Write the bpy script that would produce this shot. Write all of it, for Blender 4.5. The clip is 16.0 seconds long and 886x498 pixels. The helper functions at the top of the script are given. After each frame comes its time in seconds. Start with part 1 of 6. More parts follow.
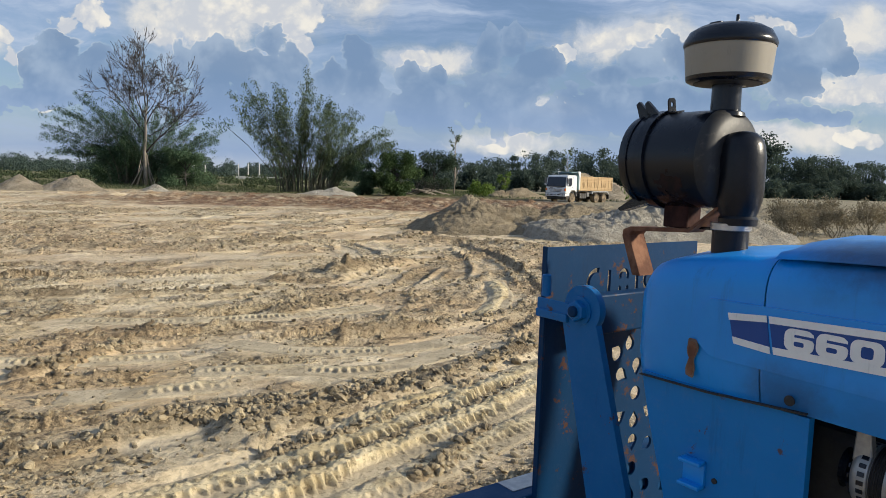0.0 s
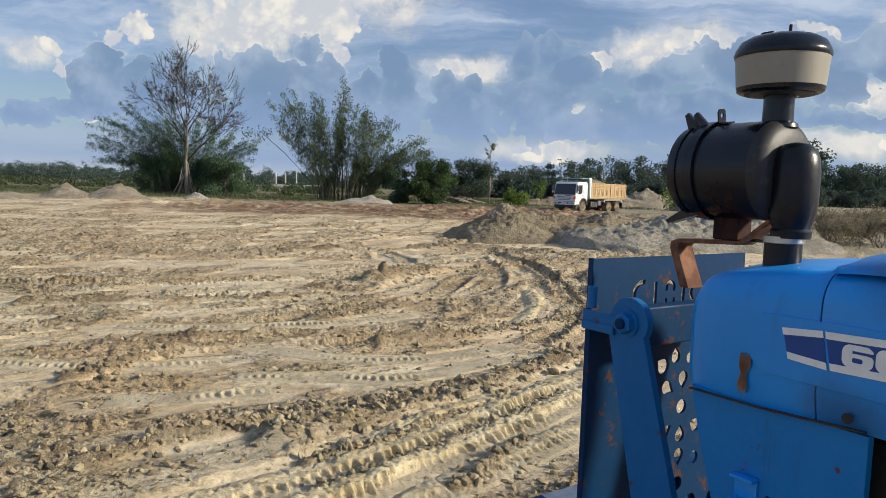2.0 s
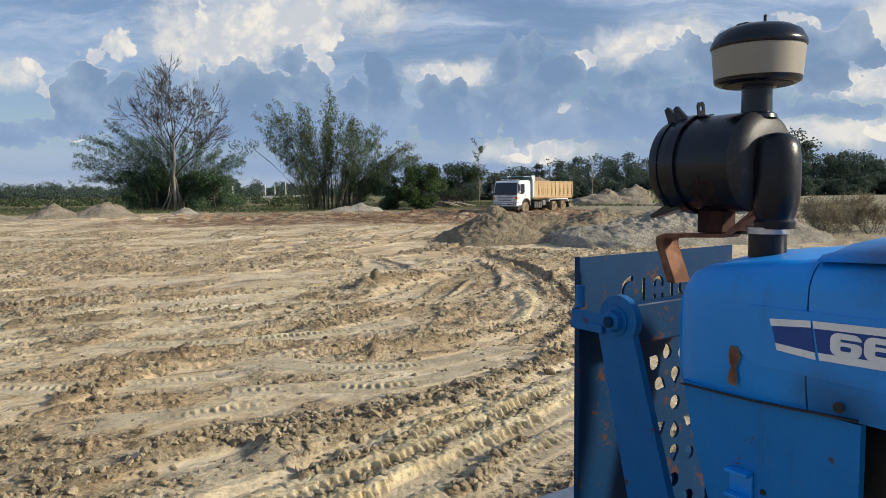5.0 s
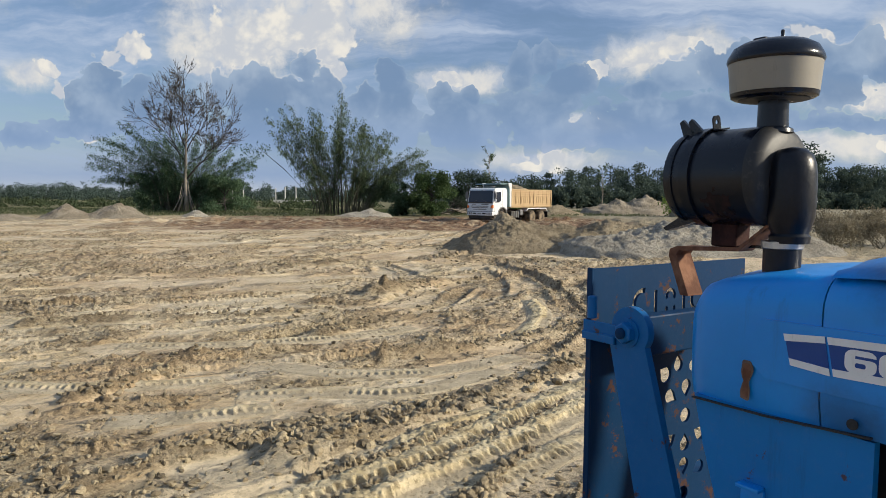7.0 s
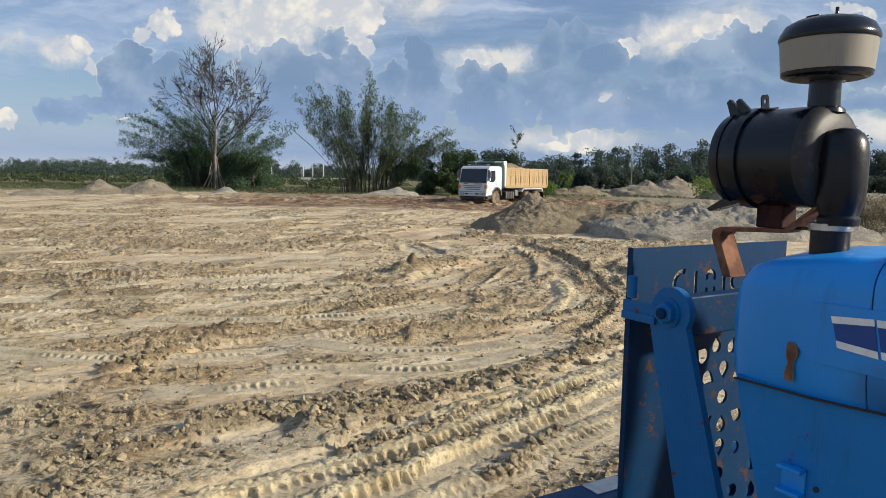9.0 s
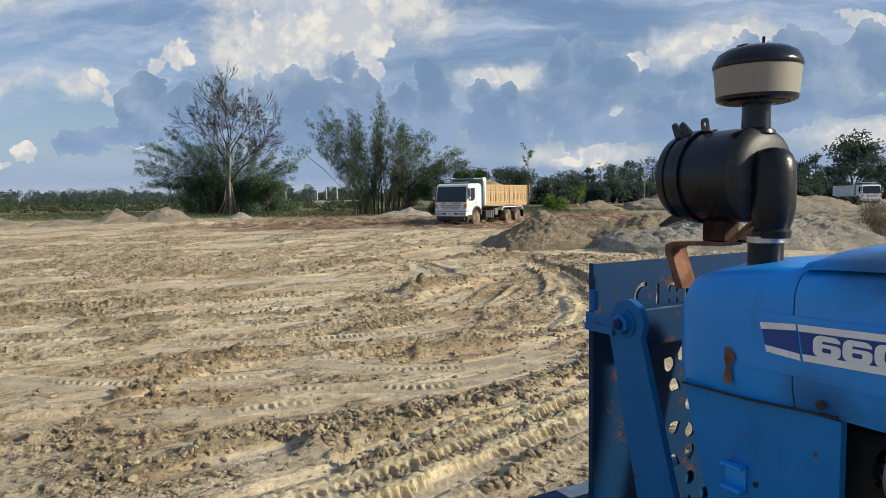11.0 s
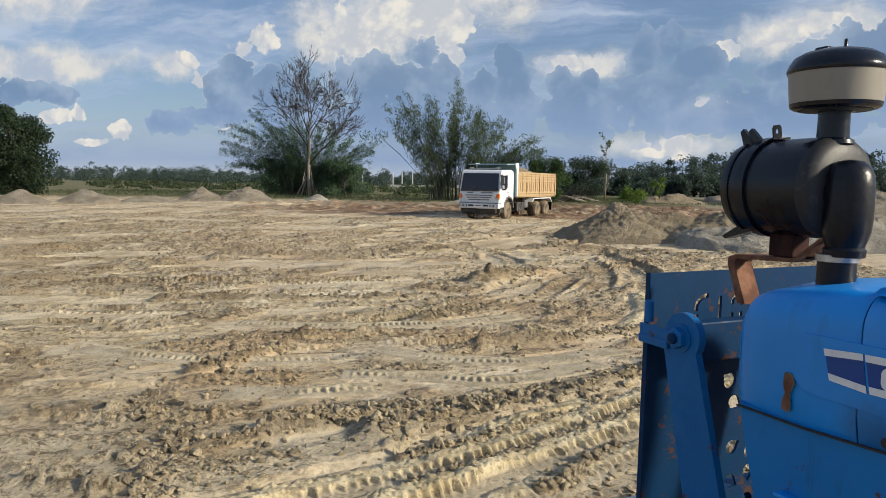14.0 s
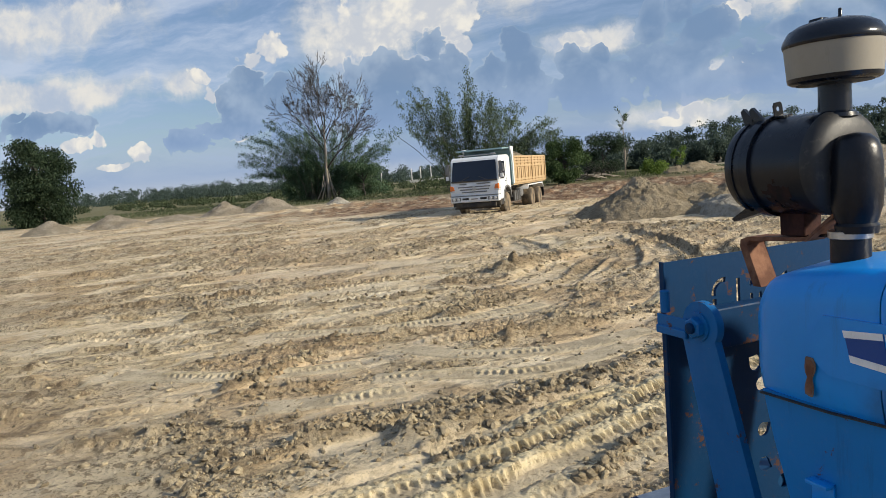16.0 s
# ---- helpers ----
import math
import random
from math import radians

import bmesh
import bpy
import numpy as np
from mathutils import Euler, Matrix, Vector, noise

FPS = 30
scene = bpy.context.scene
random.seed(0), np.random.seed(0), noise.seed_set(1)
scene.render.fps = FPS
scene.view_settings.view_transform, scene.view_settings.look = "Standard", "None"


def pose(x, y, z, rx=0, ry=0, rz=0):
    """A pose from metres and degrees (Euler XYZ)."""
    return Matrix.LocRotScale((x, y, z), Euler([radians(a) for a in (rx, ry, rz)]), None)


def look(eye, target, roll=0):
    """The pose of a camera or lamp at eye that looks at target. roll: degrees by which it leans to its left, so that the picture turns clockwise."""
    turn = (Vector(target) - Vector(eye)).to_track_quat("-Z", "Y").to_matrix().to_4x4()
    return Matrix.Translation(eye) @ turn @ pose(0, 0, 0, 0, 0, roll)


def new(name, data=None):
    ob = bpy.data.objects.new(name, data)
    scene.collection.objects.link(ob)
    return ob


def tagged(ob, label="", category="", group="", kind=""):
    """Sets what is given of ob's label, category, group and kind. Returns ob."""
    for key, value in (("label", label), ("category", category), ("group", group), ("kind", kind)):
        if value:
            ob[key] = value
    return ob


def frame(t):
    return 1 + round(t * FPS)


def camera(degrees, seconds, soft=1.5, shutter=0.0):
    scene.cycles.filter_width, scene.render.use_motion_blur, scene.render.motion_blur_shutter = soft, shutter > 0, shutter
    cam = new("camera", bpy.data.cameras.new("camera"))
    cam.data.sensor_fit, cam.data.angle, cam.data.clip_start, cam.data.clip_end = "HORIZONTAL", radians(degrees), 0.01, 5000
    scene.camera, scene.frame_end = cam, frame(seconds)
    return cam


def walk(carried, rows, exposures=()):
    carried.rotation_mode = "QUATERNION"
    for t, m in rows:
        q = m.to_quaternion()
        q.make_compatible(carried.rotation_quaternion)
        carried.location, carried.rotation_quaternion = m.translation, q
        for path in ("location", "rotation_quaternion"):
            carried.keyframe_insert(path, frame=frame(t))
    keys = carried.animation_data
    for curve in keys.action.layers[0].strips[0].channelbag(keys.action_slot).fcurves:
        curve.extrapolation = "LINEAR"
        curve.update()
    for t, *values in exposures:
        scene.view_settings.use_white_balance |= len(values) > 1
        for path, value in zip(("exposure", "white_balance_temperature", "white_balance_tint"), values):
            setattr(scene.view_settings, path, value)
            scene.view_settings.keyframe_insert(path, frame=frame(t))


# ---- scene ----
cam = camera(65.0, 16.0, soft=0.85)
PATH = [
    (0, (-0.032, 0.148, 1.867), (-0.028, 2.139, 1.669), 1.8),
    (0.5, (-0.027, 0.154, 1.874), (-0.049, 2.145, 1.685), 2.0),
    (1, (-0.067, 0.15, 1.868), (-0.116, 2.142, 1.687), 2.2),
    (1.5, (-0.079, 0.145, 1.881), (-0.148, 2.136, 1.706), 2.2),
    (2, (-0.066, 0.138, 1.876), (-0.162, 2.128, 1.698), 1.8),
    (2.5, (-0.054, 0.134, 1.867), (-0.163, 2.122, 1.684), 1.1),
    (3, (-0.067, 0.127, 1.858), (-0.175, 2.115, 1.672), 0.4),
    (3.5, (-0.039, 0.134, 1.876), (-0.131, 2.123, 1.687), -0.4),
    (4, (-0.007, 0.151, 1.875), (-0.076, 2.142, 1.692), -0.9),
    (4.2, (-0.014, 0.164, 1.87), (-0.077, 2.154, 1.689), -0.8),
    (6.5, (-0.058, 0.135, 1.894), (-0.167, 2.127, 1.757), 0.0),
    (7, (-0.057, 0.148, 1.881), (-0.156, 2.14, 1.736), 0.4),
    (7.5, (-0.057, 0.158, 1.882), (-0.149, 2.149, 1.718), 0.8),
    (8, (-0.029, 0.143, 1.884), (-0.131, 2.132, 1.697), 1.0),
    (8.5, (-0.103, 0.133, 1.871), (-0.242, 2.118, 1.667), 1.3),
    (9, (-0.102, 0.13, 1.876), (-0.274, 2.112, 1.671), 1.0),
    (11.5, (0.073, -0.024, 1.909), (-0.156, 1.958, 1.766), -1.3),
    (12, (-0.026, 0.067, 1.933), (-0.272, 2.047, 1.791), -1.9),
    (12.5, (-0.063, 0.158, 1.963), (-0.333, 2.134, 1.821), -1.8),
    (13, (0.049, 0.258, 1.938), (-0.256, 2.229, 1.787), -1.1),
    (13.5, (0.092, 0.242, 1.929), (-0.269, 2.203, 1.761), 0.2),
    (14, (0.119, 0.039, 1.941), (-0.302, 1.985, 1.752), 1.0),
    (14.5, (0.205, 0.056, 1.941), (-0.266, 1.988, 1.734), 1.3),
    (15, (0.208, 0.069, 1.94), (-0.278, 1.999, 1.741), 0.2),
    (15.5, (0.145, 0.073, 1.963), (-0.338, 2.003, 1.766), -2.3),
    (16, (0.174, 0.068, 1.997), (-0.319, 1.995, 1.785), -4.7),
]
walk(cam, [(t, look(eye, target, roll)) for t, eye, target, roll in PATH],
     [(0, 0.50), (4, 0.50), (7, 0.44), (9, 0.50), (11.5, 0.42), (12.5, 0.45), (14.5, 0.40), (16, 0.48)])

# ---- light ----
SUN_DIR = Vector((0.91, -0.13, 0.41)).normalized()
sun = new("sun", bpy.data.lights.new("sun", "SUN"))
sun.data.energy, sun.data.angle, sun.data.color = 4.0, radians(5.0), (1.0, 0.90, 0.72)
sun.matrix_world = look((20, -20, 30), Vector((20, -20, 30)) - SUN_DIR)


class Nodes:
    """Shortcuts for a node tree."""

    def __init__(self, tree):
        self.tree = tree
        tree.nodes.clear()

    def add(self, kind, **props):
        n = self.tree.nodes.new(kind)
        for k, v in props.items():
            setattr(n, k, v)
        return n

    def put(self, socket, value):
        if isinstance(value, bpy.types.NodeSocket):
            self.tree.links.new(value, socket)
        elif value is not None:
            socket.default_value = value

    def math(self, op, a, b=None, c=None, clamp=False):
        n = self.add("ShaderNodeMath", operation=op, use_clamp=clamp)
        for i, v in enumerate((a, b, c)):
            self.put(n.inputs[i], v)
        return n.outputs[0]

    def vmath(self, op, a, b=None):
        n = self.add("ShaderNodeVectorMath", operation=op)
        self.put(n.inputs[0], a)
        if b is not None:
            self.put(n.inputs[1], b)
        return n.outputs["Value"] if op in ("LENGTH", "DOT_PRODUCT") else n.outputs[0]

    def noise(self, vec, scale, detail=4, rough=0.55, out="Fac", distort=0.0):
        n = self.add("ShaderNodeTexNoise")
        self.put(n.inputs["Vector"], vec)
        n.inputs["Scale"].default_value, n.inputs["Detail"].default_value = scale, detail
        n.inputs["Roughness"].default_value, n.inputs["Distortion"].default_value = rough, distort
        return n.outputs[out]

    def ramp(self, fac, lo, hi, a=0.0, b=1.0, smooth=True):
        n = self.add("ShaderNodeMapRange", interpolation_type="SMOOTHSTEP" if smooth else "LINEAR")
        self.put(n.inputs[0], fac)
        for i, v in enumerate((lo, hi, a, b)):
            n.inputs[i + 1].default_value = v
        return n.outputs[0]

    def mix(self, fac, a, b, blend="MIX"):
        n = self.add("ShaderNodeMix", data_type="RGBA", blend_type=blend)
        self.put(n.inputs[0], fac)
        self.put(n.inputs[6], (*a, 1) if isinstance(a, tuple) and len(a) == 3 else a)
        self.put(n.inputs[7], (*b, 1) if isinstance(b, tuple) and len(b) == 3 else b)
        return n.outputs[2]


def make_world():
    w = bpy.data.worlds.new("sky")
    scene.world = w
    w.use_nodes = True
    k = Nodes(w.node_tree)
    gen = k.add("ShaderNodeTexCoord").outputs["Generated"]
    sep = k.add("ShaderNodeSeparateXYZ")
    k.put(sep.inputs[0], gen)
    dist = k.math("MAXIMUM", k.math("ABSOLUTE", sep.outputs[1]), 0.12)
    u, v = k.math("DIVIDE", sep.outputs[0], dist), k.math("DIVIDE", sep.outputs[2], dist)
    comb = k.add("ShaderNodeCombineXYZ")
    k.put(comb.inputs[0], u), k.put(comb.inputs[1], v)
    uv = comb.outputs[0]
    warp = k.vmath("ADD", uv, k.vmath("MULTIPLY", k.vmath("SUBTRACT", k.noise(uv, 9.0, 4, 0.6, "Color"), (0.5, 0.5, 0.5)), (0.045, 0.04, 0)))

    def lumps(scale, shift):
        """Rounded heads of cauliflower cloud."""
        n = k.add("ShaderNodeTexVoronoi", feature="SMOOTH_F1")
        k.put(n.inputs["Vector"], k.vmath("ADD", warp, (shift, shift * 0.7, 0)))
        n.inputs["Scale"].default_value, n.inputs["Smoothness"].default_value = scale, 0.35
        return k.math("SUBTRACT", 0.42, n.outputs["Distance"])

    heads = k.math("ADD", k.math("ADD", k.math("MULTIPLY", lumps(21.0, 3.1), 0.42), k.math("MULTIPLY", lumps(48.0, 1.7), 0.24)),
                   k.math("ADD", k.math("MULTIPLY", lumps(105.0, 5.3), 0.12), k.math("MULTIPLY", k.math("SUBTRACT", k.noise(warp, 60.0, 5, 0.65), 0.5), 0.22)))
    wisp = k.math("SUBTRACT", k.noise(warp, 15.0, 7, 0.62), 0.5)

    def field(blobs):
        best = None
        for cx, cy, rx, ry in blobs:
            d = k.vmath("MULTIPLY", k.vmath("SUBTRACT", warp, (cx, cy, 0)), (1 / rx, 1 / ry, 0))
            m = k.math("SUBTRACT", 1.0, k.vmath("LENGTH", d))
            best = m if best is None else k.math("SMOOTH_MAX", best, m, 0.10)
        return best

    sky = k.add("ShaderNodeTexSky", sky_type="NISHITA", sun_disc=False, sun_elevation=math.asin(SUN_DIR.z),
                sun_rotation=math.atan2(SUN_DIR.x, SUN_DIR.y), air_density=1.0, dust_density=0.6, ozone_density=2.0)
    # thin streaks of high cloud
    mp = k.add("ShaderNodeMapping")
    k.put(mp.inputs[0], warp)
    mp.inputs["Rotation"].default_value, mp.inputs["Scale"].default_value = (0, 0, -0.20), (1.2, 6.0, 1)
    streak = k.noise(mp.outputs[0], 2.0, 7, 0.6, distort=0.4)
    low = k.ramp(v, 0.16, 0.02)
    streak_m = k.math("MAXIMUM", k.ramp(streak, 0.36, 0.68, 0.30, 0.95), k.math("MULTIPLY", low, 0.92))
    veil = k.mix(k.ramp(streak, 0.40, 0.66), (0.23, 0.36, 0.64), (0.52, 0.61, 0.76))
    veil = k.mix(k.math("MULTIPLY", low, 0.75), veil, (0.30, 0.41, 0.62))
    veil = k.mix(k.ramp(v, 0.035, 0.0, 0.0, 0.7), veil, (0.56, 0.60, 0.66))
    haze = (0.275, 0.395, 0.625)
    # soft cream sheets of high cloud, melting at their edges
    sheet = field([(-0.25, 0.30, 0.24, 0.13), (-0.36, 0.22, 0.14, 0.09), (0.26, 0.205, 0.15, 0.045), (0.55, 0.145, 0.16, 0.035), (0.60, 0.23, 0.10, 0.05), (-0.02, 0.165, 0.10, 0.03),
                   (0.50, 0.075, 0.14, 0.03), (-0.86, 0.175, 0.22, 0.035), (-1.0, 0.19, 0.25, 0.04), (-0.66, 0.175, 0.05, 0.03), (-0.95, 0.30, 0.35, 0.06), (0.16, 0.105, 0.06, 0.02), (0.09, 0.055, 0.12, 0.025), (1.2, 0.2, 0.5, 0.1), (0.3, 0.75, 0.7, 0.16)])
    sheet_m = k.ramp(k.math("ADD", sheet, k.math("MULTIPLY", wisp, 1.5)), -0.05, 0.60)
    cream = k.mix(k.ramp(k.noise(warp, 10.0, 6, 0.6), 0.36, 0.64), (0.46, 0.54, 0.67), (0.80, 0.78, 0.735))
    col = k.mix(sheet_m, veil, cream)
    # crisp sunlit heads
    lit = field([(-0.325, 0.225, 0.10, 0.050), (-0.27, 0.235, 0.10, 0.055), (-0.22, 0.25, 0.06, 0.055), (-0.505, 0.215, 0.032, 0.032), (-0.53, 0.20, 0.022, 0.02), (-0.41, 0.19, 0.035, 0.022), (-0.20, 0.178, 0.032, 0.022), (-0.225, 0.200, 0.03, 0.022),
                 (-0.63, 0.185, 0.030, 0.012), (-0.615, 0.155, 0.018, 0.022), (-0.045, 0.170, 0.035, 0.014), (0.215, 0.20, 0.055, 0.022), (0.17, 0.185, 0.025, 0.016), (0.27, 0.215, 0.05, 0.015),
                 (0.105, 0.060, 0.030, 0.020), (0.085, 0.050, 0.05, 0.008), (0.155, 0.077, 0.012, 0.006), (0.16, 0.104, 0.028, 0.007), (-0.565, 0.083, 0.014, 0.006),
                 (0.57, 0.135, 0.08, 0.016), (0.615, 0.155, 0.05, 0.018), (0.45, 0.078, 0.05, 0.012), (0.60, 0.075, 0.04, 0.014), (-0.875, 0.098, 0.035, 0.010), (-0.83, 0.103, 0.016, 0.014), (-0.755, 0.070, 0.024, 0.018), (-0.81, 0.060, 0.045, 0.006),
                 (0.45, 0.23, 0.05, 0.02), (0.58, 0.205, 0.05, 0.015)])
    l_in = k.math("ADD", lit, k.math("MULTIPLY", heads, 2.2))
    lit_m = k.ramp(l_in, -0.02, 0.14)
    glow = k.mix(k.ramp(k.math("ADD", k.math("MULTIPLY", heads, 1.6), k.math("MULTIPLY", wisp, 0.9)), -0.25, 0.22), (0.60, 0.63, 0.68), (0.92, 0.875, 0.78))
    col = k.mix(k.math("MULTIPLY", lit_m, 0.92), col, glow)
    # grey-blue shaded towers: crisp heads, feet melting into the haze
    dark = field([(-0.585, 0.135, 0.042, 0.060), (-0.545, 0.165, 0.040, 0.045), (-0.50, 0.12, 0.10, 0.055), (-0.46, 0.11, 0.10, 0.05), (-0.375, 0.155, 0.030, 0.038), (-0.325, 0.150, 0.06, 0.045), (-0.245, 0.185, 0.030, 0.038), (-0.27, 0.14, 0.07, 0.05), (-0.215, 0.15, 0.03, 0.04), (-0.25, 0.08, 0.24, 0.08),
                  (-0.13, 0.165, 0.028, 0.042), (-0.12, 0.12, 0.045, 0.06), (-0.165, 0.13, 0.03, 0.04), (-0.055, 0.140, 0.022, 0.032), (-0.01, 0.145, 0.018, 0.025), (-0.03, 0.10, 0.07, 0.05), (0.055, 0.175, 0.028, 0.050), (0.09, 0.195, 0.022, 0.030), (0.12, 0.165, 0.045, 0.032), (0.07, 0.12, 0.10, 0.06),
                  (0.235, 0.155, 0.055, 0.018), (0.28, 0.168, 0.05, 0.028), (0.32, 0.185, 0.05, 0.035), (0.38, 0.17, 0.08, 0.05), (0.47, 0.195, 0.05, 0.040), (0.52, 0.205, 0.05, 0.040), (0.555, 0.185, 0.045, 0.030), (0.30, 0.120, 0.22, 0.030), (0.20, 0.09, 0.2, 0.03), (0.48, 0.16, 0.07, 0.04), (0.51, 0.105, 0.11, 0.018),
                  (-0.58, 0.100, 0.09, 0.022), (-0.66, 0.085, 0.06, 0.022), (-0.95, 0.135, 0.12, 0.028), (-0.87, 0.13, 0.05, 0.018), (-0.99, 0.155, 0.03, 0.012), (1.0, 0.12, 0.4, 0.06), (-1.6, 0.2, 0.4, 0.12)])
    d_in = k.math("ADD", dark, k.math("MULTIPLY", heads, 1.7))
    dark_m, rim_m = k.ramp(d_in, 0.03, 0.12), k.ramp(d_in, -0.03, 0.05)
    tone = k.math("ADD", k.math("ADD", k.noise(warp, 8.0, 5, 0.55), k.math("MULTIPLY", heads, 0.55)), k.math("MULTIPLY", k.ramp(d_in, 0.45, 0.05), 0.10))
    shade = k.mix(k.ramp(tone, 0.36, 0.70), (0.19, 0.295, 0.465), (0.35, 0.455, 0.605))
    shade = k.mix(k.ramp(v, 0.15, 0.04, 0.0, 0.9), shade, haze)
    near_lit = k.math("MAXIMUM", k.ramp(lit, -1.1, 0.1), k.math("MULTIPLY", sheet_m, 0.35))
    col = k.mix(k.math("MULTIPLY", rim_m, k.math("MULTIPLY", near_lit, 0.38)), col, (0.90, 0.86, 0.78))
    dark_m = k.math("MULTIPLY", dark_m, k.ramp(v, 0.03, 0.085, 0.3, 1.0))
    col = k.mix(k.math("MULTIPLY", dark_m, 0.93), col, shade)
    cover = k.math("MAXIMUM", k.math("MAXIMUM", streak_m, sheet_m), k.math("MAXIMUM", lit_m, k.math("MULTIPLY", dark_m, 0.97)))
    b1, b2, mixer, out = k.add("ShaderNodeBackground"), k.add("ShaderNodeBackground"), k.add("ShaderNodeMixShader"), k.add("ShaderNodeOutputWorld")
    k.put(b1.inputs[0], sky.outputs[0]), k.put(b2.inputs[0], col)
    b1.inputs[1].default_value, b2.inputs[1].default_value = 0.068, 0.70
    k.put(mixer.inputs[0], cover), k.put(mixer.inputs[1], b1.outputs[0]), k.put(mixer.inputs[2], b2.outputs[0])
    k.put(out.inputs[0], mixer.outputs[0])


make_world()


# ---- materials ----
def material(name, build, rough=0.8, metal=0.0, spec=0.4, thin=0.0):
    """build(k, pos) returns (colour, height for the bump or None, bump distance, roughness or None)."""
    m = bpy.data.materials.new(name)
    m.use_nodes = True
    k = Nodes(m.node_tree)
    pos = k.add("ShaderNodeTexCoord").outputs["Object"]
    colour, height, depth, rgh = build(k, pos)
    b, out = k.add("ShaderNodeBsdfPrincipled"), k.add("ShaderNodeOutputMaterial")
    k.put(b.inputs["Base Color"], (*colour, 1) if isinstance(colour, tuple) else colour)
    b.inputs["Roughness"].default_value, b.inputs["Metallic"].default_value = rough, metal
    b.inputs["Specular IOR Level"].default_value = spec
    if rgh is not None:
        k.put(b.inputs["Roughness"], rgh)
    if height is not None:
        bump = k.add("ShaderNodeBump")
        bump.inputs["Strength"].default_value, bump.inputs["Distance"].default_value = 1.0, depth
        k.put(bump.inputs["Height"], height)
        k.put(b.inputs["Normal"], bump.outputs[0])
    if thin:
        # light passes through leaves
        tl, ms = k.add("ShaderNodeBsdfTranslucent"), k.add("ShaderNodeMixShader")
        k.put(tl.inputs[0], colour), k.put(ms.inputs[0], thin), k.put(ms.inputs[1], b.outputs[0]), k.put(ms.inputs[2], tl.outputs[0])
        k.put(out.inputs[0], ms.outputs[0])
        return m
    k.put(out.inputs[0], b.outputs[0])
    return m


def worn(a, b, scale, depth=0.0, bscale=60, lo=0.35, hi=0.65):
    """Two tones in patches, with grain."""
    def build(k, pos):
        n1, n2 = k.noise(pos, scale, 5), k.noise(pos, bscale, 4)
        c = k.mix(k.ramp(n1, lo, hi), a, b)
        c = k.mix(k.ramp(n2, 0.35, 0.7, 0.0, 0.25), c, tuple(x * 0.6 for x in a))
        return c, (n2 if depth else None), depth, None
    return build


def paint(base, rust=0.0, dirt=0.3, scale=5.0, rough=0.35):
    """Painted sheet metal with dust, scratches and rust spots."""
    def build(k, pos):
        n1, n2, n3 = k.noise(pos, scale, 5), k.noise(pos, scale * 9, 5, 0.7), k.noise(pos, scale * 1.7, 8, 0.75)
        c = k.mix(k.ramp(n1, 0.3, 0.75, 0.0, 0.35), base, tuple(x * 0.72 for x in base))
        c = k.mix(k.ramp(n2, 0.5, 0.8, 0.0, dirt), c, (0.24, 0.21, 0.17))
        if rust:
            c = k.mix(k.ramp(n3, 0.72 - rust, 0.76 - rust, 0.0, 0.9), c, k.mix(n2, (0.045, 0.022, 0.015), (0.11, 0.05, 0.028)))
        mp = k.add("ShaderNodeMapping")
        k.put(mp.inputs[0], pos)
        mp.inputs["Scale"].default_value = (scale * 3, scale * 3, scale * 0.35)
        run = k.noise(mp.outputs[0], 2.0, 6, 0.7)
        c = k.mix(k.ramp(run, 0.56, 0.72, 0.0, 0.3 + dirt * 0.5), c, tuple(x * 0.45 + 0.004 for x in base))
        return c, n2, 0.0006, k.ramp(n1, 0.3, 0.7, rough, rough + 0.2)
    return build


def sooty(build):
    """Soot on the shoulder of the bonnet and grime run down below its seam."""
    def grimy(k, pos):
        c, h, d, r = build(k, pos)
        n = k.noise(pos, 9.0, 6, 0.7)
        for at, size, reach, most in (((-0.235, 0.10, 1.735), (6.0, 4.0, 9.0), 1.0, 0.75), ((-0.28, 0.31, 1.405), (6.0, 7.5, 9.0), 0.9, 0.45), ((-0.28, -0.05, 1.40), (2.0, 2.2, 11.0), 1.0, 0.3)):
            away = k.vmath("LENGTH", k.vmath("MULTIPLY", k.vmath("SUBTRACT", pos, at), size))
            c = k.mix(k.ramp(k.math("ADD", away, n), reach + 0.65, reach - 0.25, 0.0, most), c, (0.012, 0.014, 0.018))
        return c, h, d, r
    return grimy


def tread_clay(k, pos):
    geo = k.add("ShaderNodeNewGeometry").outputs["Position"]
    up = k.add("ShaderNodeAttribute", attribute_name="sunlit_crest").outputs["Fac"]
    mid, fine, flake = k.noise(geo, 3.0, 6, 0.66), k.noise(geo, 34.0, 6, 0.72), k.noise(geo, 11.0, 6, 0.7)
    # lane greyer, ridge faces lighter and yellower: the low sun put into the colour
    lane = k.mix(k.ramp(mid, 0.4, 0.62), (0.39, 0.325, 0.22), (0.54, 0.455, 0.315))
    sunlit_crest = k.mix(k.ramp(mid, 0.36, 0.62), (0.45, 0.365, 0.215), (0.65, 0.55, 0.355))
    sunlit_crest = k.mix(k.ramp(flake, 0.53, 0.60, 0.0, 0.6), sunlit_crest, (0.17, 0.13, 0.075))
    c = k.mix(k.ramp(up, 0.05, 0.6), lane, sunlit_crest)
    c = k.mix(k.ramp(fine, 0.54, 0.64, 0.0, 0.6), c, (0.13, 0.10, 0.06))
    return c, k.math("ADD", flake, k.math("MULTIPLY", fine, 0.6)), 0.022, None


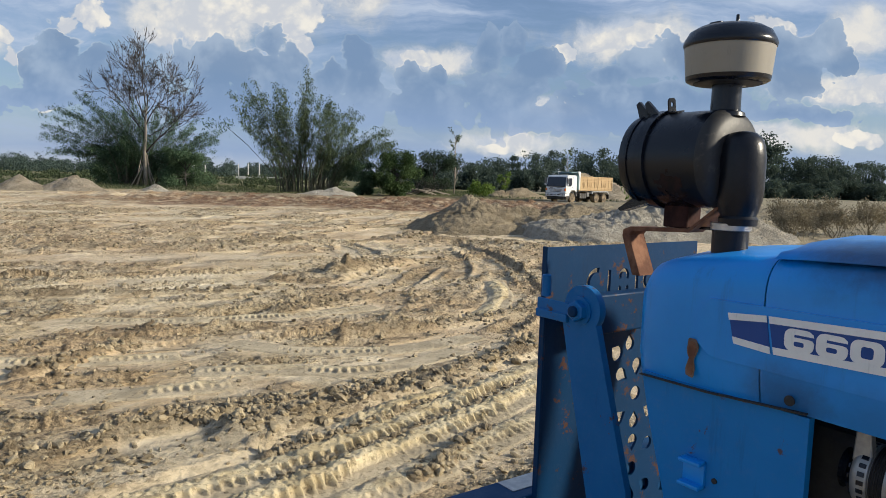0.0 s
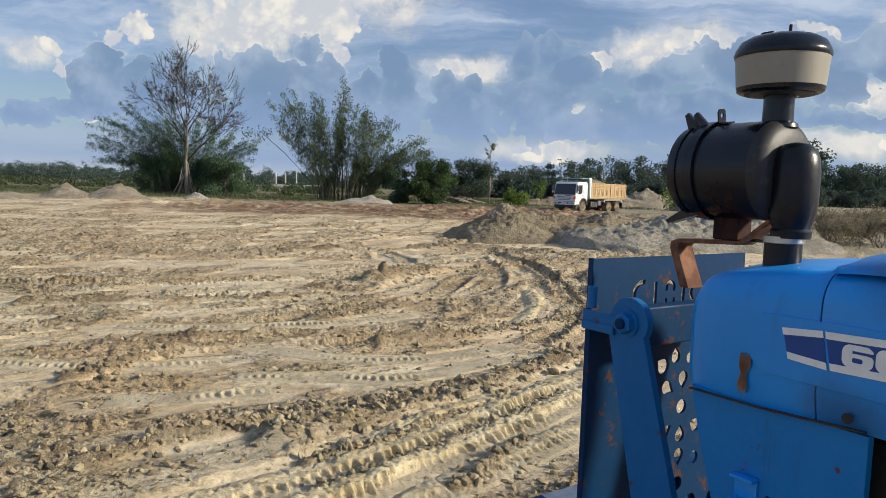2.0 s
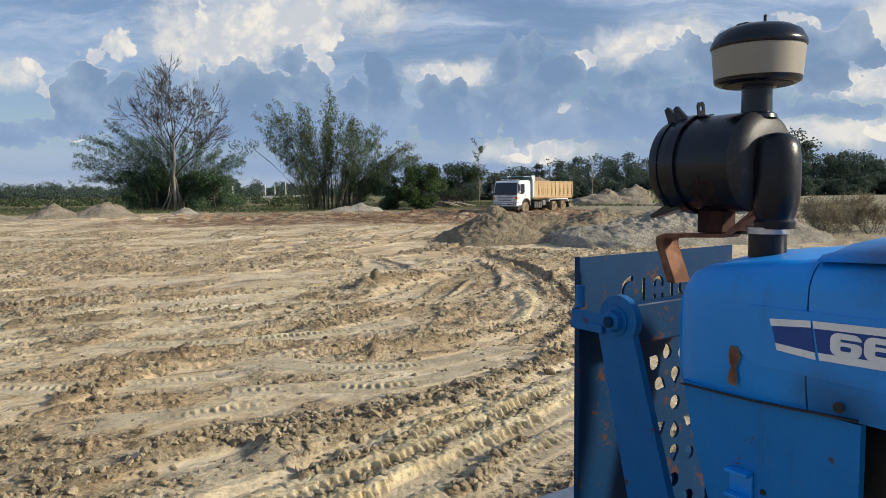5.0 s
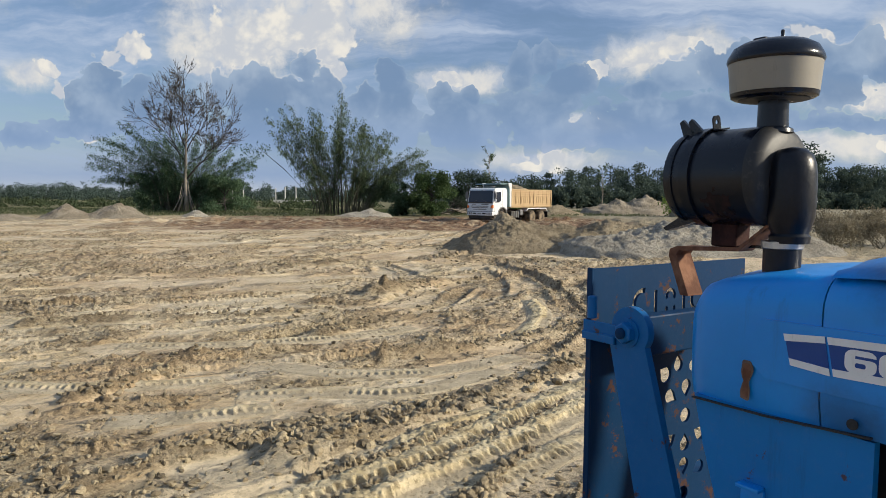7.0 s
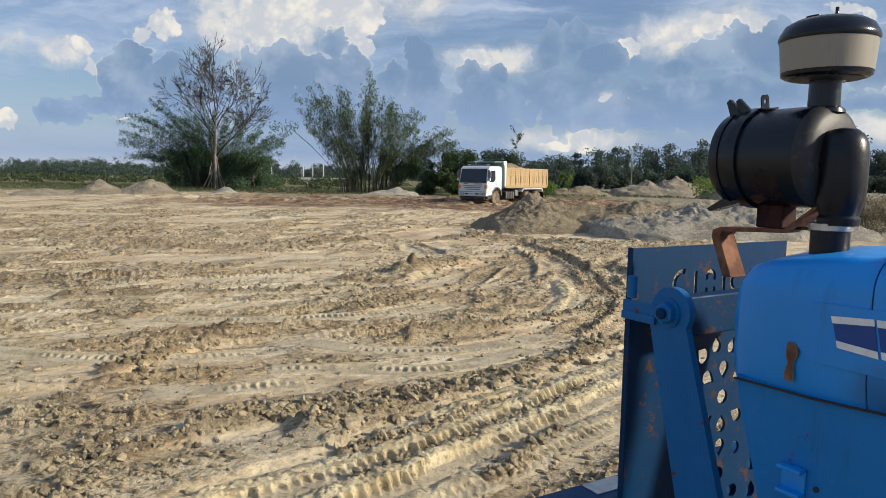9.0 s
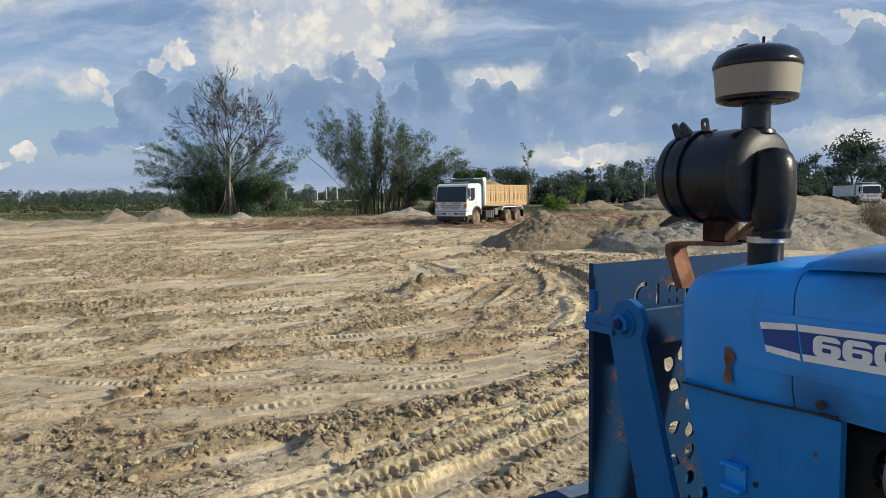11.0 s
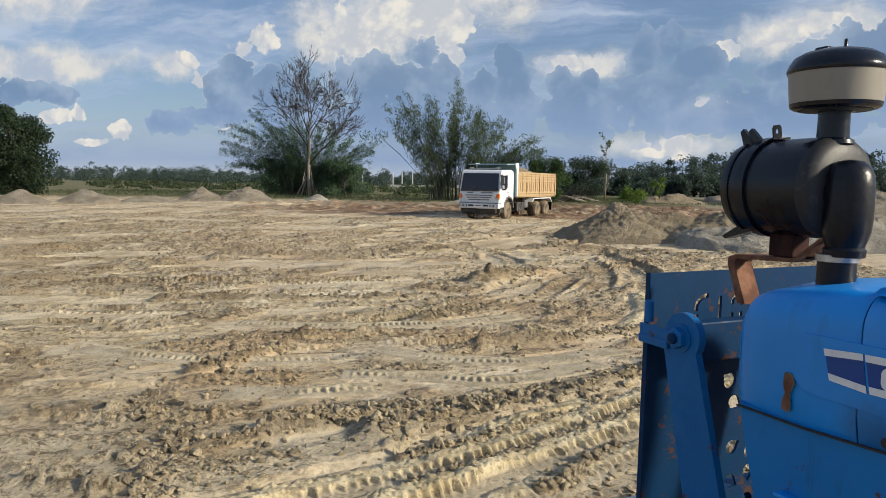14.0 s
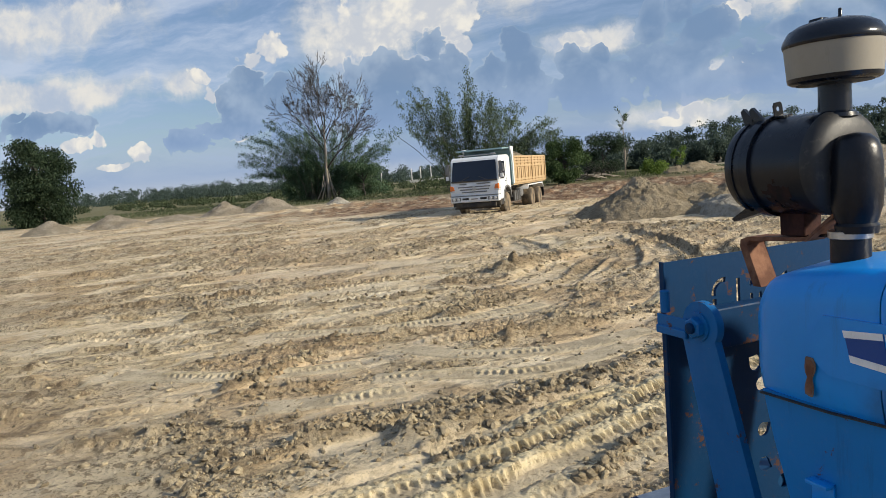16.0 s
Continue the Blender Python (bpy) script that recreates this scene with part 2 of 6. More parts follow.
def clay(k, pos):
    geo = k.add("ShaderNodeNewGeometry").outputs["Position"]
    broad, mid, fine = k.noise(geo, 0.22, 5), k.noise(geo, 1.7, 7, 0.66), k.noise(geo, 22.0, 7, 0.72)
    flake = k.noise(geo, 7.0, 7, 0.72)
    c = k.mix(k.ramp(mid, 0.36, 0.62), (0.55, 0.435, 0.265), (0.755, 0.63, 0.435))
    c = k.mix(k.ramp(broad, 0.42, 0.64, 0.0, 0.6), c, (0.71, 0.63, 0.465))
    c = k.mix(k.ramp(k.noise(geo, 0.45, 5), 0.48, 0.58, 0.0, 0.6), c, (0.50, 0.35, 0.195))
    rgh = k.add("ShaderNodeAttribute", attribute_name="rough").outputs["Fac"]
    worked = k.ramp(rgh, 0.0, 0.8, 0.30, 1.0)
    # dark flecks stand in for the shade between broken crumbs
    c = k.mix(k.math("MULTIPLY", k.ramp(flake, 0.53, 0.58, 0.0, 0.85), worked), c, (0.16, 0.12, 0.075))
    c = k.mix(k.math("MULTIPLY", k.ramp(fine, 0.52, 0.61, 0.0, 0.75), worked), c, (0.14, 0.108, 0.07))
    c = k.mix(k.ramp(k.noise(geo, 0.16, 3), 0.44, 0.60, 0.0, 0.30), c, (0.66, 0.50, 0.34))
    # streaks drawn out along the way the wheels went
    cv = k.add("ShaderNodeCombineXYZ")
    k.put(cv.inputs[0], k.vmath("DOT_PRODUCT", geo, (0.18, 0.30, 0)))
    k.put(cv.inputs[1], k.vmath("DOT_PRODUCT", geo, (-1.30, 0.78, 0)))
    lines = k.noise(cv.outputs[0], 1.3, 7, 0.7)
    c = k.mix(k.math("MULTIPLY", k.ramp(lines, 0.53, 0.60, 0.0, 0.7), k.math("MAXIMUM", worked, 0.5)), c, (0.24, 0.18, 0.115))
    c = k.mix(k.ramp(lines, 0.46, 0.34, 0.0, 0.45), c, (0.70, 0.62, 0.46))
    for px, py, pr in ((-2.45, 7.45, 0.42), (-1.7, 4.75, 0.5), (-3.9, 11.5, 0.9), (-4.9, 15.0, 1.3)):
        away = k.vmath("LENGTH", k.vmath("MULTIPLY", k.vmath("SUBTRACT", geo, (px, py, 0)), (0.62, 1, 0)))
        c = k.mix(k.ramp(k.math("ADD", away, k.math("MULTIPLY", mid, 0.5 * pr)), pr * 1.25, pr * 0.55, 0.0, 0.30), c, (0.70, 0.63, 0.49))
    # turned clay is darker; the shade among its crumbs is coloured in too
    churn_dark = k.add("ShaderNodeAttribute", attribute_name="churn").outputs["Fac"]
    c = k.mix(k.math("MULTIPLY", churn_dark, 0.56), c, k.mix(fine, (0.14, 0.105, 0.062), (0.36, 0.275, 0.165)))
    # churned red-brown strip at the far edge, then waste ground
    sep = k.add("ShaderNodeSeparateXYZ")
    k.put(sep.inputs[0], geo)
    edge = k.math("ADD", sep.outputs[1], k.math("MULTIPLY", k.math("SUBTRACT", k.noise(geo, 0.16, 4), 0.5), 18.0))
    side = k.ramp(sep.outputs[0], -30.0, -16.0)
    red = k.math("MULTIPLY", k.math("MULTIPLY", k.ramp(edge, 38.0, 43.0), side), k.ramp(k.noise(geo, 0.9, 5), 0.34, 0.54, 0.4, 1.0))
    c = k.mix(k.math("MULTIPLY", red, 0.95), c, k.mix(k.ramp(flake, 0.4, 0.6), (0.08, 0.045, 0.028), (0.27, 0.165, 0.10)))
    far = k.math("ADD", edge, k.math("MULTIPLY", sep.outputs[0], -0.22))
    green = k.mix(mid, (0.075, 0.085, 0.035), (0.17, 0.155, 0.075))
    waste = k.ramp(far, 64.0, 76.0)
    c = k.mix(k.math("MULTIPLY", waste, 0.9), c, green)
    rgt = k.math("ADD", sep.outputs[0], k.math("MULTIPLY", k.math("SUBTRACT", k.noise(geo, 0.3, 4), 0.5), 8.0))
    dry = k.math("MULTIPLY", k.ramp(rgt, 9.0, 13.0), k.ramp(sep.outputs[1], 20.0, 27.0))
    c = k.mix(k.math("MULTIPLY", dry, 0.85), c, k.mix(mid, (0.24, 0.21, 0.14), (0.38, 0.335, 0.24)))
    h = k.math("ADD", k.math("ADD", k.math("MULTIPLY", fine, 0.5), k.math("MULTIPLY", flake, 1.6)), k.math("ADD", k.math("MULTIPLY", k.noise(geo, 80.0, 4, 0.7), 0.15), k.math("MULTIPLY", lines, 2.0)))
    h = k.math("MULTIPLY", h, k.ramp(rgh, 0.0, 0.8, 0.30, 1.0))
    return c, h, 0.09, None


def soil(a, b, d=0.05):
    def build(k, pos):
        geo = k.add("ShaderNodeNewGeometry").outputs["Position"]
        n1, n2, n3 = k.noise(geo, 1.1, 5), k.noise(geo, 9.0, 6, 0.7), k.noise(geo, 40.0, 4, 0.7)
        c = k.mix(k.ramp(n1, 0.35, 0.65), a, b)
        c = k.mix(k.ramp(n2, 0.42, 0.7, 0.0, 0.5), c, tuple(x * 0.5 for x in a))
        return c, k.math("ADD", n2, k.math("MULTIPLY", n3, 0.4)), d, None
    return build


def lumpy(a, b):
    """Loose clay: each lump has its own tone between damp grey and dry yellow."""
    def build(k, pos):
        geo = k.add("ShaderNodeNewGeometry")
        n2 = k.noise(geo.outputs["Position"], 30.0, 5, 0.7)
        c = k.mix(geo.outputs["Random Per Island"], a, b)
        return k.mix(k.ramp(n2, 0.42, 0.7, 0.0, 0.5), c, tuple(x * 0.5 for x in a)), n2, 0.02, None
    return build


def leaf(a, b):
    def build(k, pos):
        r = k.add("ShaderNodeNewGeometry").outputs["Random Per Island"]
        c = k.mix(r, a, b)
        return k.mix(k.ramp(k.noise(pos, 0.6, 3), 0.35, 0.65, 0.0, 0.6), c, tuple(x * 0.55 for x in a)), None, 0, None
    return build


def plain(c):
    return lambda k, pos: (k.mix(k.ramp(k.noise(pos, 30, 4), 0.4, 0.7, 0.0, 0.3), c, tuple(x * 0.7 for x in c)), None, 0, None)


M = {
    "clay": material("rutted_clay", clay, 0.92, spec=0.2),
    "tread": material("tread_clay", tread_clay, 0.92, spec=0.2),
    "clod": material("clay_clod", lumpy((0.19, 0.155, 0.105), (0.50, 0.41, 0.265)), 0.95, spec=0.15),
    "mound": material("brown_soil", soil((0.29, 0.235, 0.155), (0.43, 0.355, 0.245), 0.20), 0.95, spec=0.15),
    "gravel": material("grey_gravel", soil((0.33, 0.30, 0.245), (0.48, 0.44, 0.365), 0.15), 0.95, spec=0.15),
    "tan_heap": material("tan_gravel", soil((0.29, 0.245, 0.18), (0.41, 0.355, 0.275), 0.16), 0.95, spec=0.15),
    "blue": material("blue_paint", sooty(paint((0.002, 0.265, 0.76), 0.0, 0.03, 4.0, 0.30)), 0.4, spec=0.55),
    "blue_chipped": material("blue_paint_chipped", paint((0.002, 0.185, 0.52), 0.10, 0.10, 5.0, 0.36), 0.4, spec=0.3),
    # rusty blue darkened in its base colour for the shade behind the bonnet
    "blue_rusty_shaded": material("blue_paint_rusty_shaded", paint((0.001, 0.032, 0.098), 0.13, 0.03, 7.0, 0.45), 0.5, spec=0.15),
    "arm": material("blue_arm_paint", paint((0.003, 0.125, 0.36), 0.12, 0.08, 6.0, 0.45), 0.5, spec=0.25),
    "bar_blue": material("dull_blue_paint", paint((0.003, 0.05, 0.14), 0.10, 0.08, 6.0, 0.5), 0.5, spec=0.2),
    "maroon": material("dark_red_rust", worn((0.022, 0.009, 0.010), (0.055, 0.022, 0.018), 20, 0.002), 0.8, spec=0.2),
    "decal_blue": material("decal_blue", paint((0.008, 0.06, 0.27), 0.0, 0.05, 6.0, 0.35), 0.4),
    "white": material("white_decal", paint((0.82, 0.82, 0.81), 0.0, 0.12, 14.0, 0.4), 0.5),
    "black": material("black_enamel", paint((0.003, 0.0055, 0.012), 0.0, 0.0, 6.0, 0.20), 0.3, spec=0.42),
    "black_dusty": material("black_dusty", paint((0.030, 0.031, 0.033), 0.0, 0.22, 5.0, 0.42), 0.4, spec=0.3),
    "rubber": material("black_rubber", worn((0.005, 0.007, 0.012), (0.011, 0.012, 0.017), 12, 0.001), 0.34, spec=0.30),
    "bowl": material("dusty_plastic_bowl", paint((0.30, 0.27, 0.215), 0.0, 0.35, 5.0, 0.30), 0.3),
    "rust": material("rusty_steel", worn((0.13, 0.058, 0.036), (0.25, 0.125, 0.075), 20, 0.002), 0.8, spec=0.2),
    "primer": material("flaked_primer", worn((0.10, 0.075, 0.07), (0.22, 0.15, 0.11), 30, 0.001), 0.8, spec=0.2),
    "stain": material("rust_stain", worn((0.012, 0.009, 0.010), (0.034, 0.017, 0.015), 40, 0.001), 0.7, spec=0.2),
    "steel": material("zinc_steel", worn((0.42, 0.42, 0.43), (0.56, 0.55, 0.53), 25), 0.35, 0.9),
    "alu": material("cast_aluminium", worn((0.30, 0.30, 0.30), (0.42, 0.41, 0.40), 25, 0.001), 0.5, 0.7),
    "engine": material("oily_engine", worn((0.010, 0.012, 0.016), (0.03, 0.03, 0.03), 9, 0.004), 0.6),
    "cab": material("white_cab_paint", paint((0.72, 0.74, 0.75), 0.0, 0.35, 2.0, 0.35), 0.35),
    "cab_grey": material("grey_plastic", paint((0.16, 0.165, 0.17), 0.0, 0.25, 2.0, 0.5), 0.5),
    "glass": material("dark_glass", lambda k, p: ((0.012, 0.016, 0.028), None, 0, None), 0.08, spec=0.6),
    "box_tan": material("tan_tipper_paint", paint((0.50, 0.36, 0.205), 0.03, 0.6, 2.2, 0.6), 0.6, spec=0.15),
    "box_grey": material("grey_green_paint", paint((0.20, 0.31, 0.33), 0.0, 0.3, 1.0, 0.5), 0.5),
    "chassis": material("dark_chassis", worn((0.025, 0.025, 0.027), (0.09, 0.075, 0.055), 2.0), 0.7),
    "mud_tyre": material("muddy_tyre", worn((0.07, 0.058, 0.045), (0.26, 0.20, 0.13), 3.0, 0.01, 20), 0.9),
    "mud_rim": material("muddy_rim", worn((0.34, 0.27, 0.17), (0.46, 0.38, 0.26), 4.0), 0.8),
    "orange": material("orange_lens", plain((0.75, 0.20, 0.04)), 0.25),
    "lens": material("clear_lens", plain((0.55, 0.56, 0.56)), 0.15),
    "bark": material("grey_bark", worn((0.20, 0.175, 0.145), (0.33, 0.29, 0.24), 1.5, 0.02, 9), 0.9),
    "bark_dark": material("dark_bark", worn((0.050, 0.047, 0.046), (0.105, 0.096, 0.088), 1.5, 0.02, 9), 0.9, spec=0.1),
    "culm": material("bamboo_culm", worn((0.06, 0.062, 0.045), (0.13, 0.12, 0.085), 0.5), 0.6, spec=0.1),
    "bamboo": material("bamboo_leaf", leaf((0.070, 0.130, 0.075), (0.165, 0.235, 0.13)), 0.6, spec=0.12, thin=0.4),
    "bamboo_pale": material("bamboo_leaf_pale", leaf((0.080, 0.120, 0.066), (0.18, 0.23, 0.125)), 0.6, spec=0.12, thin=0.4),
    "foliage": material("tree_leaf", leaf((0.028, 0.050, 0.030), (0.070, 0.100, 0.055)), 0.55, spec=0.12, thin=0.4),
    "bush": material("bush_leaf", leaf((0.045, 0.085, 0.035), (0.12, 0.175, 0.07)), 0.5, spec=0.12, thin=0.4),
    "lime": material("young_leaf", leaf((0.10, 0.17, 0.035), (0.24, 0.33, 0.08)), 0.55, spec=0.12, thin=0.4),
    # these two leaf tones are paled and blued: distance haze in the colour
    "wood_far": material("haze_tinted_leaf", leaf((0.066, 0.098, 0.080), (0.115, 0.150, 0.115)), 0.7, spec=0.12, thin=0.4),
    "hazy": material("haze_tinted_far_leaf", leaf((0.065, 0.100, 0.090), (0.115, 0.150, 0.120)), 0.8, spec=0.12, thin=0.4),
    "scrub": material("scrub_leaf", leaf((0.06, 0.085, 0.045), (0.13, 0.155, 0.08)), 0.8, spec=0.12, thin=0.4),
    "dry": material("dry_twig", leaf((0.22, 0.19, 0.13), (0.40, 0.35, 0.25)), 0.8, spec=0.12, thin=0.4),
    "grass": material("grass_blade", leaf((0.08, 0.105, 0.05), (0.17, 0.19, 0.10)), 0.7, spec=0.12, thin=0.4),
    "concrete": material("pale_concrete", worn((0.50, 0.50, 0.48), (0.62, 0.61, 0.58), 0.5), 0.8),
    "silver": material("silver_car_paint", paint((0.55, 0.57, 0.60), 0.0, 0.1, 1.0, 0.25), 0.3, 0.3),
}


# ---- mesh helpers ----
def link_mesh(name, verts, faces, mat, parent=None, label="", smooth=False):
    me = bpy.data.meshes.new(name)
    me.from_pydata([tuple(v) for v in verts], [], faces)
    me.materials.append(mat)
    if smooth:
        me.shade_smooth()
    me.update()
    ob = new(name, me)
    ob.parent = parent
    return tagged(ob, label)


def part(name, bm, mat, parent=None, label="", smooth=False):
    """Links a bmesh as one mesh object under a thing or a part."""
    bmesh.ops.recalc_face_normals(bm, faces=bm.faces)
    me = bpy.data.meshes.new(name)
    bm.to_mesh(me)
    bm.free()
    me.materials.append(mat)
    if smooth:
        me.shade_smooth()
        me.set_sharp_from_angle(angle=radians(38))
    ob = new(name, me)
    ob.parent = parent
    return tagged(ob, label)


def block(x0, x1, y0, y1, z0, z1, bevel=0.0, bm=None, seg=2):
    """A box with rounded edges, added to bm."""
    bm = bm or bmesh.new()
    g = bmesh.ops.create_cube(bm, size=1.0, matrix=Matrix.Translation(((x0 + x1) / 2, (y0 + y1) / 2, (z0 + z1) / 2)) @ Matrix.Diagonal((abs(x1 - x0), abs(y1 - y0), abs(z1 - z0), 1)))
    if bevel:
        es = list({e for v in g["verts"] for e in v.link_edges})
        bmesh.ops.bevel(bm, geom=es, offset=bevel, segments=seg, affect="EDGES", profile=0.5)
    return bm


def lathe(profile, m=None, n=32, bm=None):
    """A turned form: (radius, height) pairs about z, laid at the pose m."""
    bm, m, rings = bm or bmesh.new(), m or Matrix(), []
    for r, h in profile:
        rings.append([bm.verts.new(m @ Vector((r * math.cos(a), r * math.sin(a), h))) for a in (2 * math.pi * i / n for i in range(n))])
    for a, b in zip(rings, rings[1:]):
        for i in range(n):
            bm.faces.new((a[i], a[(i + 1) % n], b[(i + 1) % n], b[i]))
    bm.faces.new(rings[0][::-1])
    bm.faces.new(rings[-1])
    return bm


def tube_data(pts, radii, n=5):
    """Verts and faces of a tapered tube along the points."""
    vs, fs = [], []
    pts = [Vector(p) for p in pts]
    for i, p in enumerate(pts):
        d = (pts[min(i + 1, len(pts) - 1)] - pts[max(i - 1, 0)]).normalized()
        a = d.orthogonal().normalized()
        b = d.cross(a)
        for j in range(n):
            t = 2 * math.pi * j / n
            vs.append(p + (a * math.cos(t) + b * math.sin(t)) * radii[i])
    for i in range(len(pts) - 1):
        for j in range(n):
            fs.append((i * n + j, i * n + (j + 1) % n, (i + 1) * n + (j + 1) % n, (i + 1) * n + j))
    fs.append(tuple(range(n))[::-1])
    fs.append(tuple(range((len(pts) - 1) * n, len(pts) * n)))
    return vs, fs


def prism(outline, x0, x1, axis="x", bm=None, bevel=0.0):
    """A plate: the outline (two coordinates) pushed from x0 to x1 along the axis."""
    own = bm is None
    bm = bm or bmesh.new()
    def at(a, b, c):
        return (c, a, b) if axis == "x" else (a, c, b) if axis == "y" else (a, b, c)
    lo, hi = [bm.verts.new(at(a, b, x0)) for a, b in outline], [bm.verts.new(at(a, b, x1)) for a, b in outline]
    n = len(outline)
    bm.faces.new(lo), bm.faces.new(hi[::-1])
    for i in range(n):
        bm.faces.new((lo[i], hi[i], hi[(i + 1) % n], lo[(i + 1) % n]))
    if bevel and own:
        bmesh.ops.bevel(bm, geom=bm.edges[:], offset=bevel, segments=1, affect="EDGES")
    return bm


def thing(name, m, label, category, group=""):
    e = new(name)
    e.empty_display_size = 0.2
    e.matrix_basis = m
    return tagged(e, label, category, group)


# ---- ground ----
def hashed(ix, iy, seed):
    h = (ix.astype(np.int64) * 374761393 + iy.astype(np.int64) * 668265263 + seed * 974711) & 0xFFFFFFFF
    h = ((h ^ (h >> 13)) * 1274126177) & 0xFFFFFFFF
    return ((h ^ (h >> 16)) & 0xFFFF) / 65535.0


def vnoise(x, y, seed=0):
    ix, iy = np.floor(x), np.floor(y)
    fx, fy = x - ix, y - iy
    fx, fy = fx * fx * (3 - 2 * fx), fy * fy * (3 - 2 * fy)
    a, b = hashed(ix, iy, seed), hashed(ix + 1, iy, seed)
    c, d = hashed(ix, iy + 1, seed), hashed(ix + 1, iy + 1, seed)
    return (a + (b - a) * fx) * (1 - fy) + (c + (d - c) * fx) * fy


def fbm(x, y, seed=0, octaves=4, gain=0.5):
    s, amp, tot = 0.0, 1.0, 0.0
    for i in range(octaves):
        s, tot = s + amp * vnoise(x * 2 ** i + 17.3 * i, y * 2 ** i - 9.1 * i, seed + i), tot + amp
        amp *= gain
    return s / tot


def smooth_line(pts, n=10):
    """A rounded line through the points."""
    P = [Vector((*p, 0)) for p in pts]
    P = [P[0] * 2 - P[1]] + P + [P[-1] * 2 - P[-2]]
    out = []
    for i in range(1, len(P) - 2):
        for j in range(n):
            t = j / n
            a, b, c, d = P[i - 1], P[i], P[i + 1], P[i + 2]
            out.append(0.5 * (2 * b + (c - a) * t + (2 * a - 5 * b + 4 * c - d) * t * t + (3 * b - a - 3 * c + d) * t ** 3))
    out.append(P[-2])
    return [(p.x, p.y) for p in out]


# wheel ruts: line, half width, depth, tread lug height, berm height
RUTS = [
    ([(-6.5, 4.4), (-3.6, 5.75), (-1.8, 6.8), (0.8, 8.7), (3.2, 10.8)], 0.2, 0.05, 0.045, 0.05),
    ([(-6.5, 5.2), (-3.7, 6.3), (-2.0, 7.2), (0.4, 9.0), (2.6, 11.3)], 0.2, 0.045, 0.04, 0.05),
    ([(-8.0, 5.6), (-4.4, 7.2), (-2.6, 8.2), (-0.5, 9.9), (0.9, 12.3), (1.1, 16.0), (0.3, 20.9)], 0.2, 0.05, 0.03, 0.06),
    ([(-8.0, 6.4), (-4.9, 7.9), (-3.0, 9.0), (-1.2, 10.8), (0.2, 13.2), (0.3, 17.0), (-0.6, 21.4)], 0.2, 0.05, 0.03, 0.06),
    ([(-11.0, 7.4), (-6.0, 9.2), (-3.4, 10.6), (-1.8, 12.4), (-1.3, 14.6), (-2.0, 18.0), (-4.0, 22.0)], 0.22, 0.05, 0.03, 0.06),
    ([(-12.0, 8.6), (-6.5, 10.4), (-4.2, 11.8), (-2.9, 13.6), (-2.6, 15.6), (-3.4, 19.0), (-5.5, 23.5)], 0.22, 0.05, 0.03, 0.06),
    ([(-5.2, 4.2), (-2.8, 4.9), (-1.7, 5.6)], 0.2, 0.03, 0.03, 0.03),
    ([(-6.0, 4.9), (-3.2, 5.9), (-1.4, 6.9), (0.9, 8.4)], 0.15, 0.05, 0.04, 0.045),
    ([(-7.0, 6.0), (-3.9, 7.05), (-1.9, 8.0), (0.4, 9.6), (1.9, 11.6)], 0.17, 0.056, 0.04, 0.045),
    ([(-4.2, 3.4), (-2.6, 4.3), (-1.5, 5.2), (-0.2, 6.4)], 0.15, 0.04, 0.035, 0.04),
    ([(-9.0, 7.0), (-5.5, 8.3), (-3.2, 9.5), (-1.0, 11.6), (-0.3, 14.5)], 0.18, 0.056, 0.04, 0.05),
    ([(-12.0, 10.2), (-7.5, 11.6), (-4.5, 13.0), (-2.0, 15.0), (1.0, 17.0)], 0.2, 0.056, 0.03, 0.06),
    ([(0.4, 8.2), (1.3, 10.2), (1.6, 13.0), (1.4, 16.5), (0.6, 20.0)], 0.17, 0.065, 0.03, 0.08),
    ([(1.1, 8.6), (1.95, 10.6), (2.3, 13.2), (2.2, 16.5)], 0.17, 0.06, 0.03, 0.07),
    ([(-16.0, 13.5), (-10.0, 14.6), (-5.0, 17.0), (-1.0, 22.0)], 0.22, 0.06, 0.0, 0.07),
    ([(-22.0, 18.0), (-12.0, 19.2), (-5.0, 22.0), (-1.0, 28.0)], 0.25, 0.06, 0.0, 0.08),
    ([(-32.0, 26.0), (-15.0, 28.0), (-5.0, 34.0), (4.0, 48.0)], 0.3, 0.07, 0.0, 0.09),
    ([(-34.0, 30.0), (-18.0, 32.0), (-8.0, 38.0), (0.0, 50.0)], 0.3, 0.07, 0.0, 0.09),
    ([(-5.5, 5.0), (-3.0, 5.5), (-1.2, 6.2), (1.0, 7.8)], 0.18, 0.035, 0.04, 0.04),
    ([(-15.0, 12.0), (-8.0, 13.2), (-3.0, 15.8), (2.0, 19.5)], 0.25, 0.05, 0.02, 0.05),
    ([(-20.0, 15.0), (-10.0, 17.0), (-3.0, 20.0), (0.0, 24.0)], 0.25, 0.05, 0.0, 0.06),
    ([(-25.0, 22.0), (-12.0, 22.0), (-4.0, 25.0), (-2.0, 33.0), (3.0, 50.0), (9.0, 63.0)], 0.3, 0.06, 0.0, 0.07),
    ([(-27.0, 24.0), (-12.0, 24.5), (-6.0, 27.5), (-4.0, 34.0), (0.8, 51.0), (7.0, 65.0)], 0.3, 0.06, 0.0, 0.07),
    ([(2.6, 8.8), (1.9, 12.0), (2.2, 16.0), (4.0, 19.0)], 0.2, 0.05, 0.03, 0.06),
    ([(3.4, 9.4), (2.7, 12.4), (3.0, 16.0), (4.8, 18.6)], 0.2, 0.05, 0.03, 0.06),
]
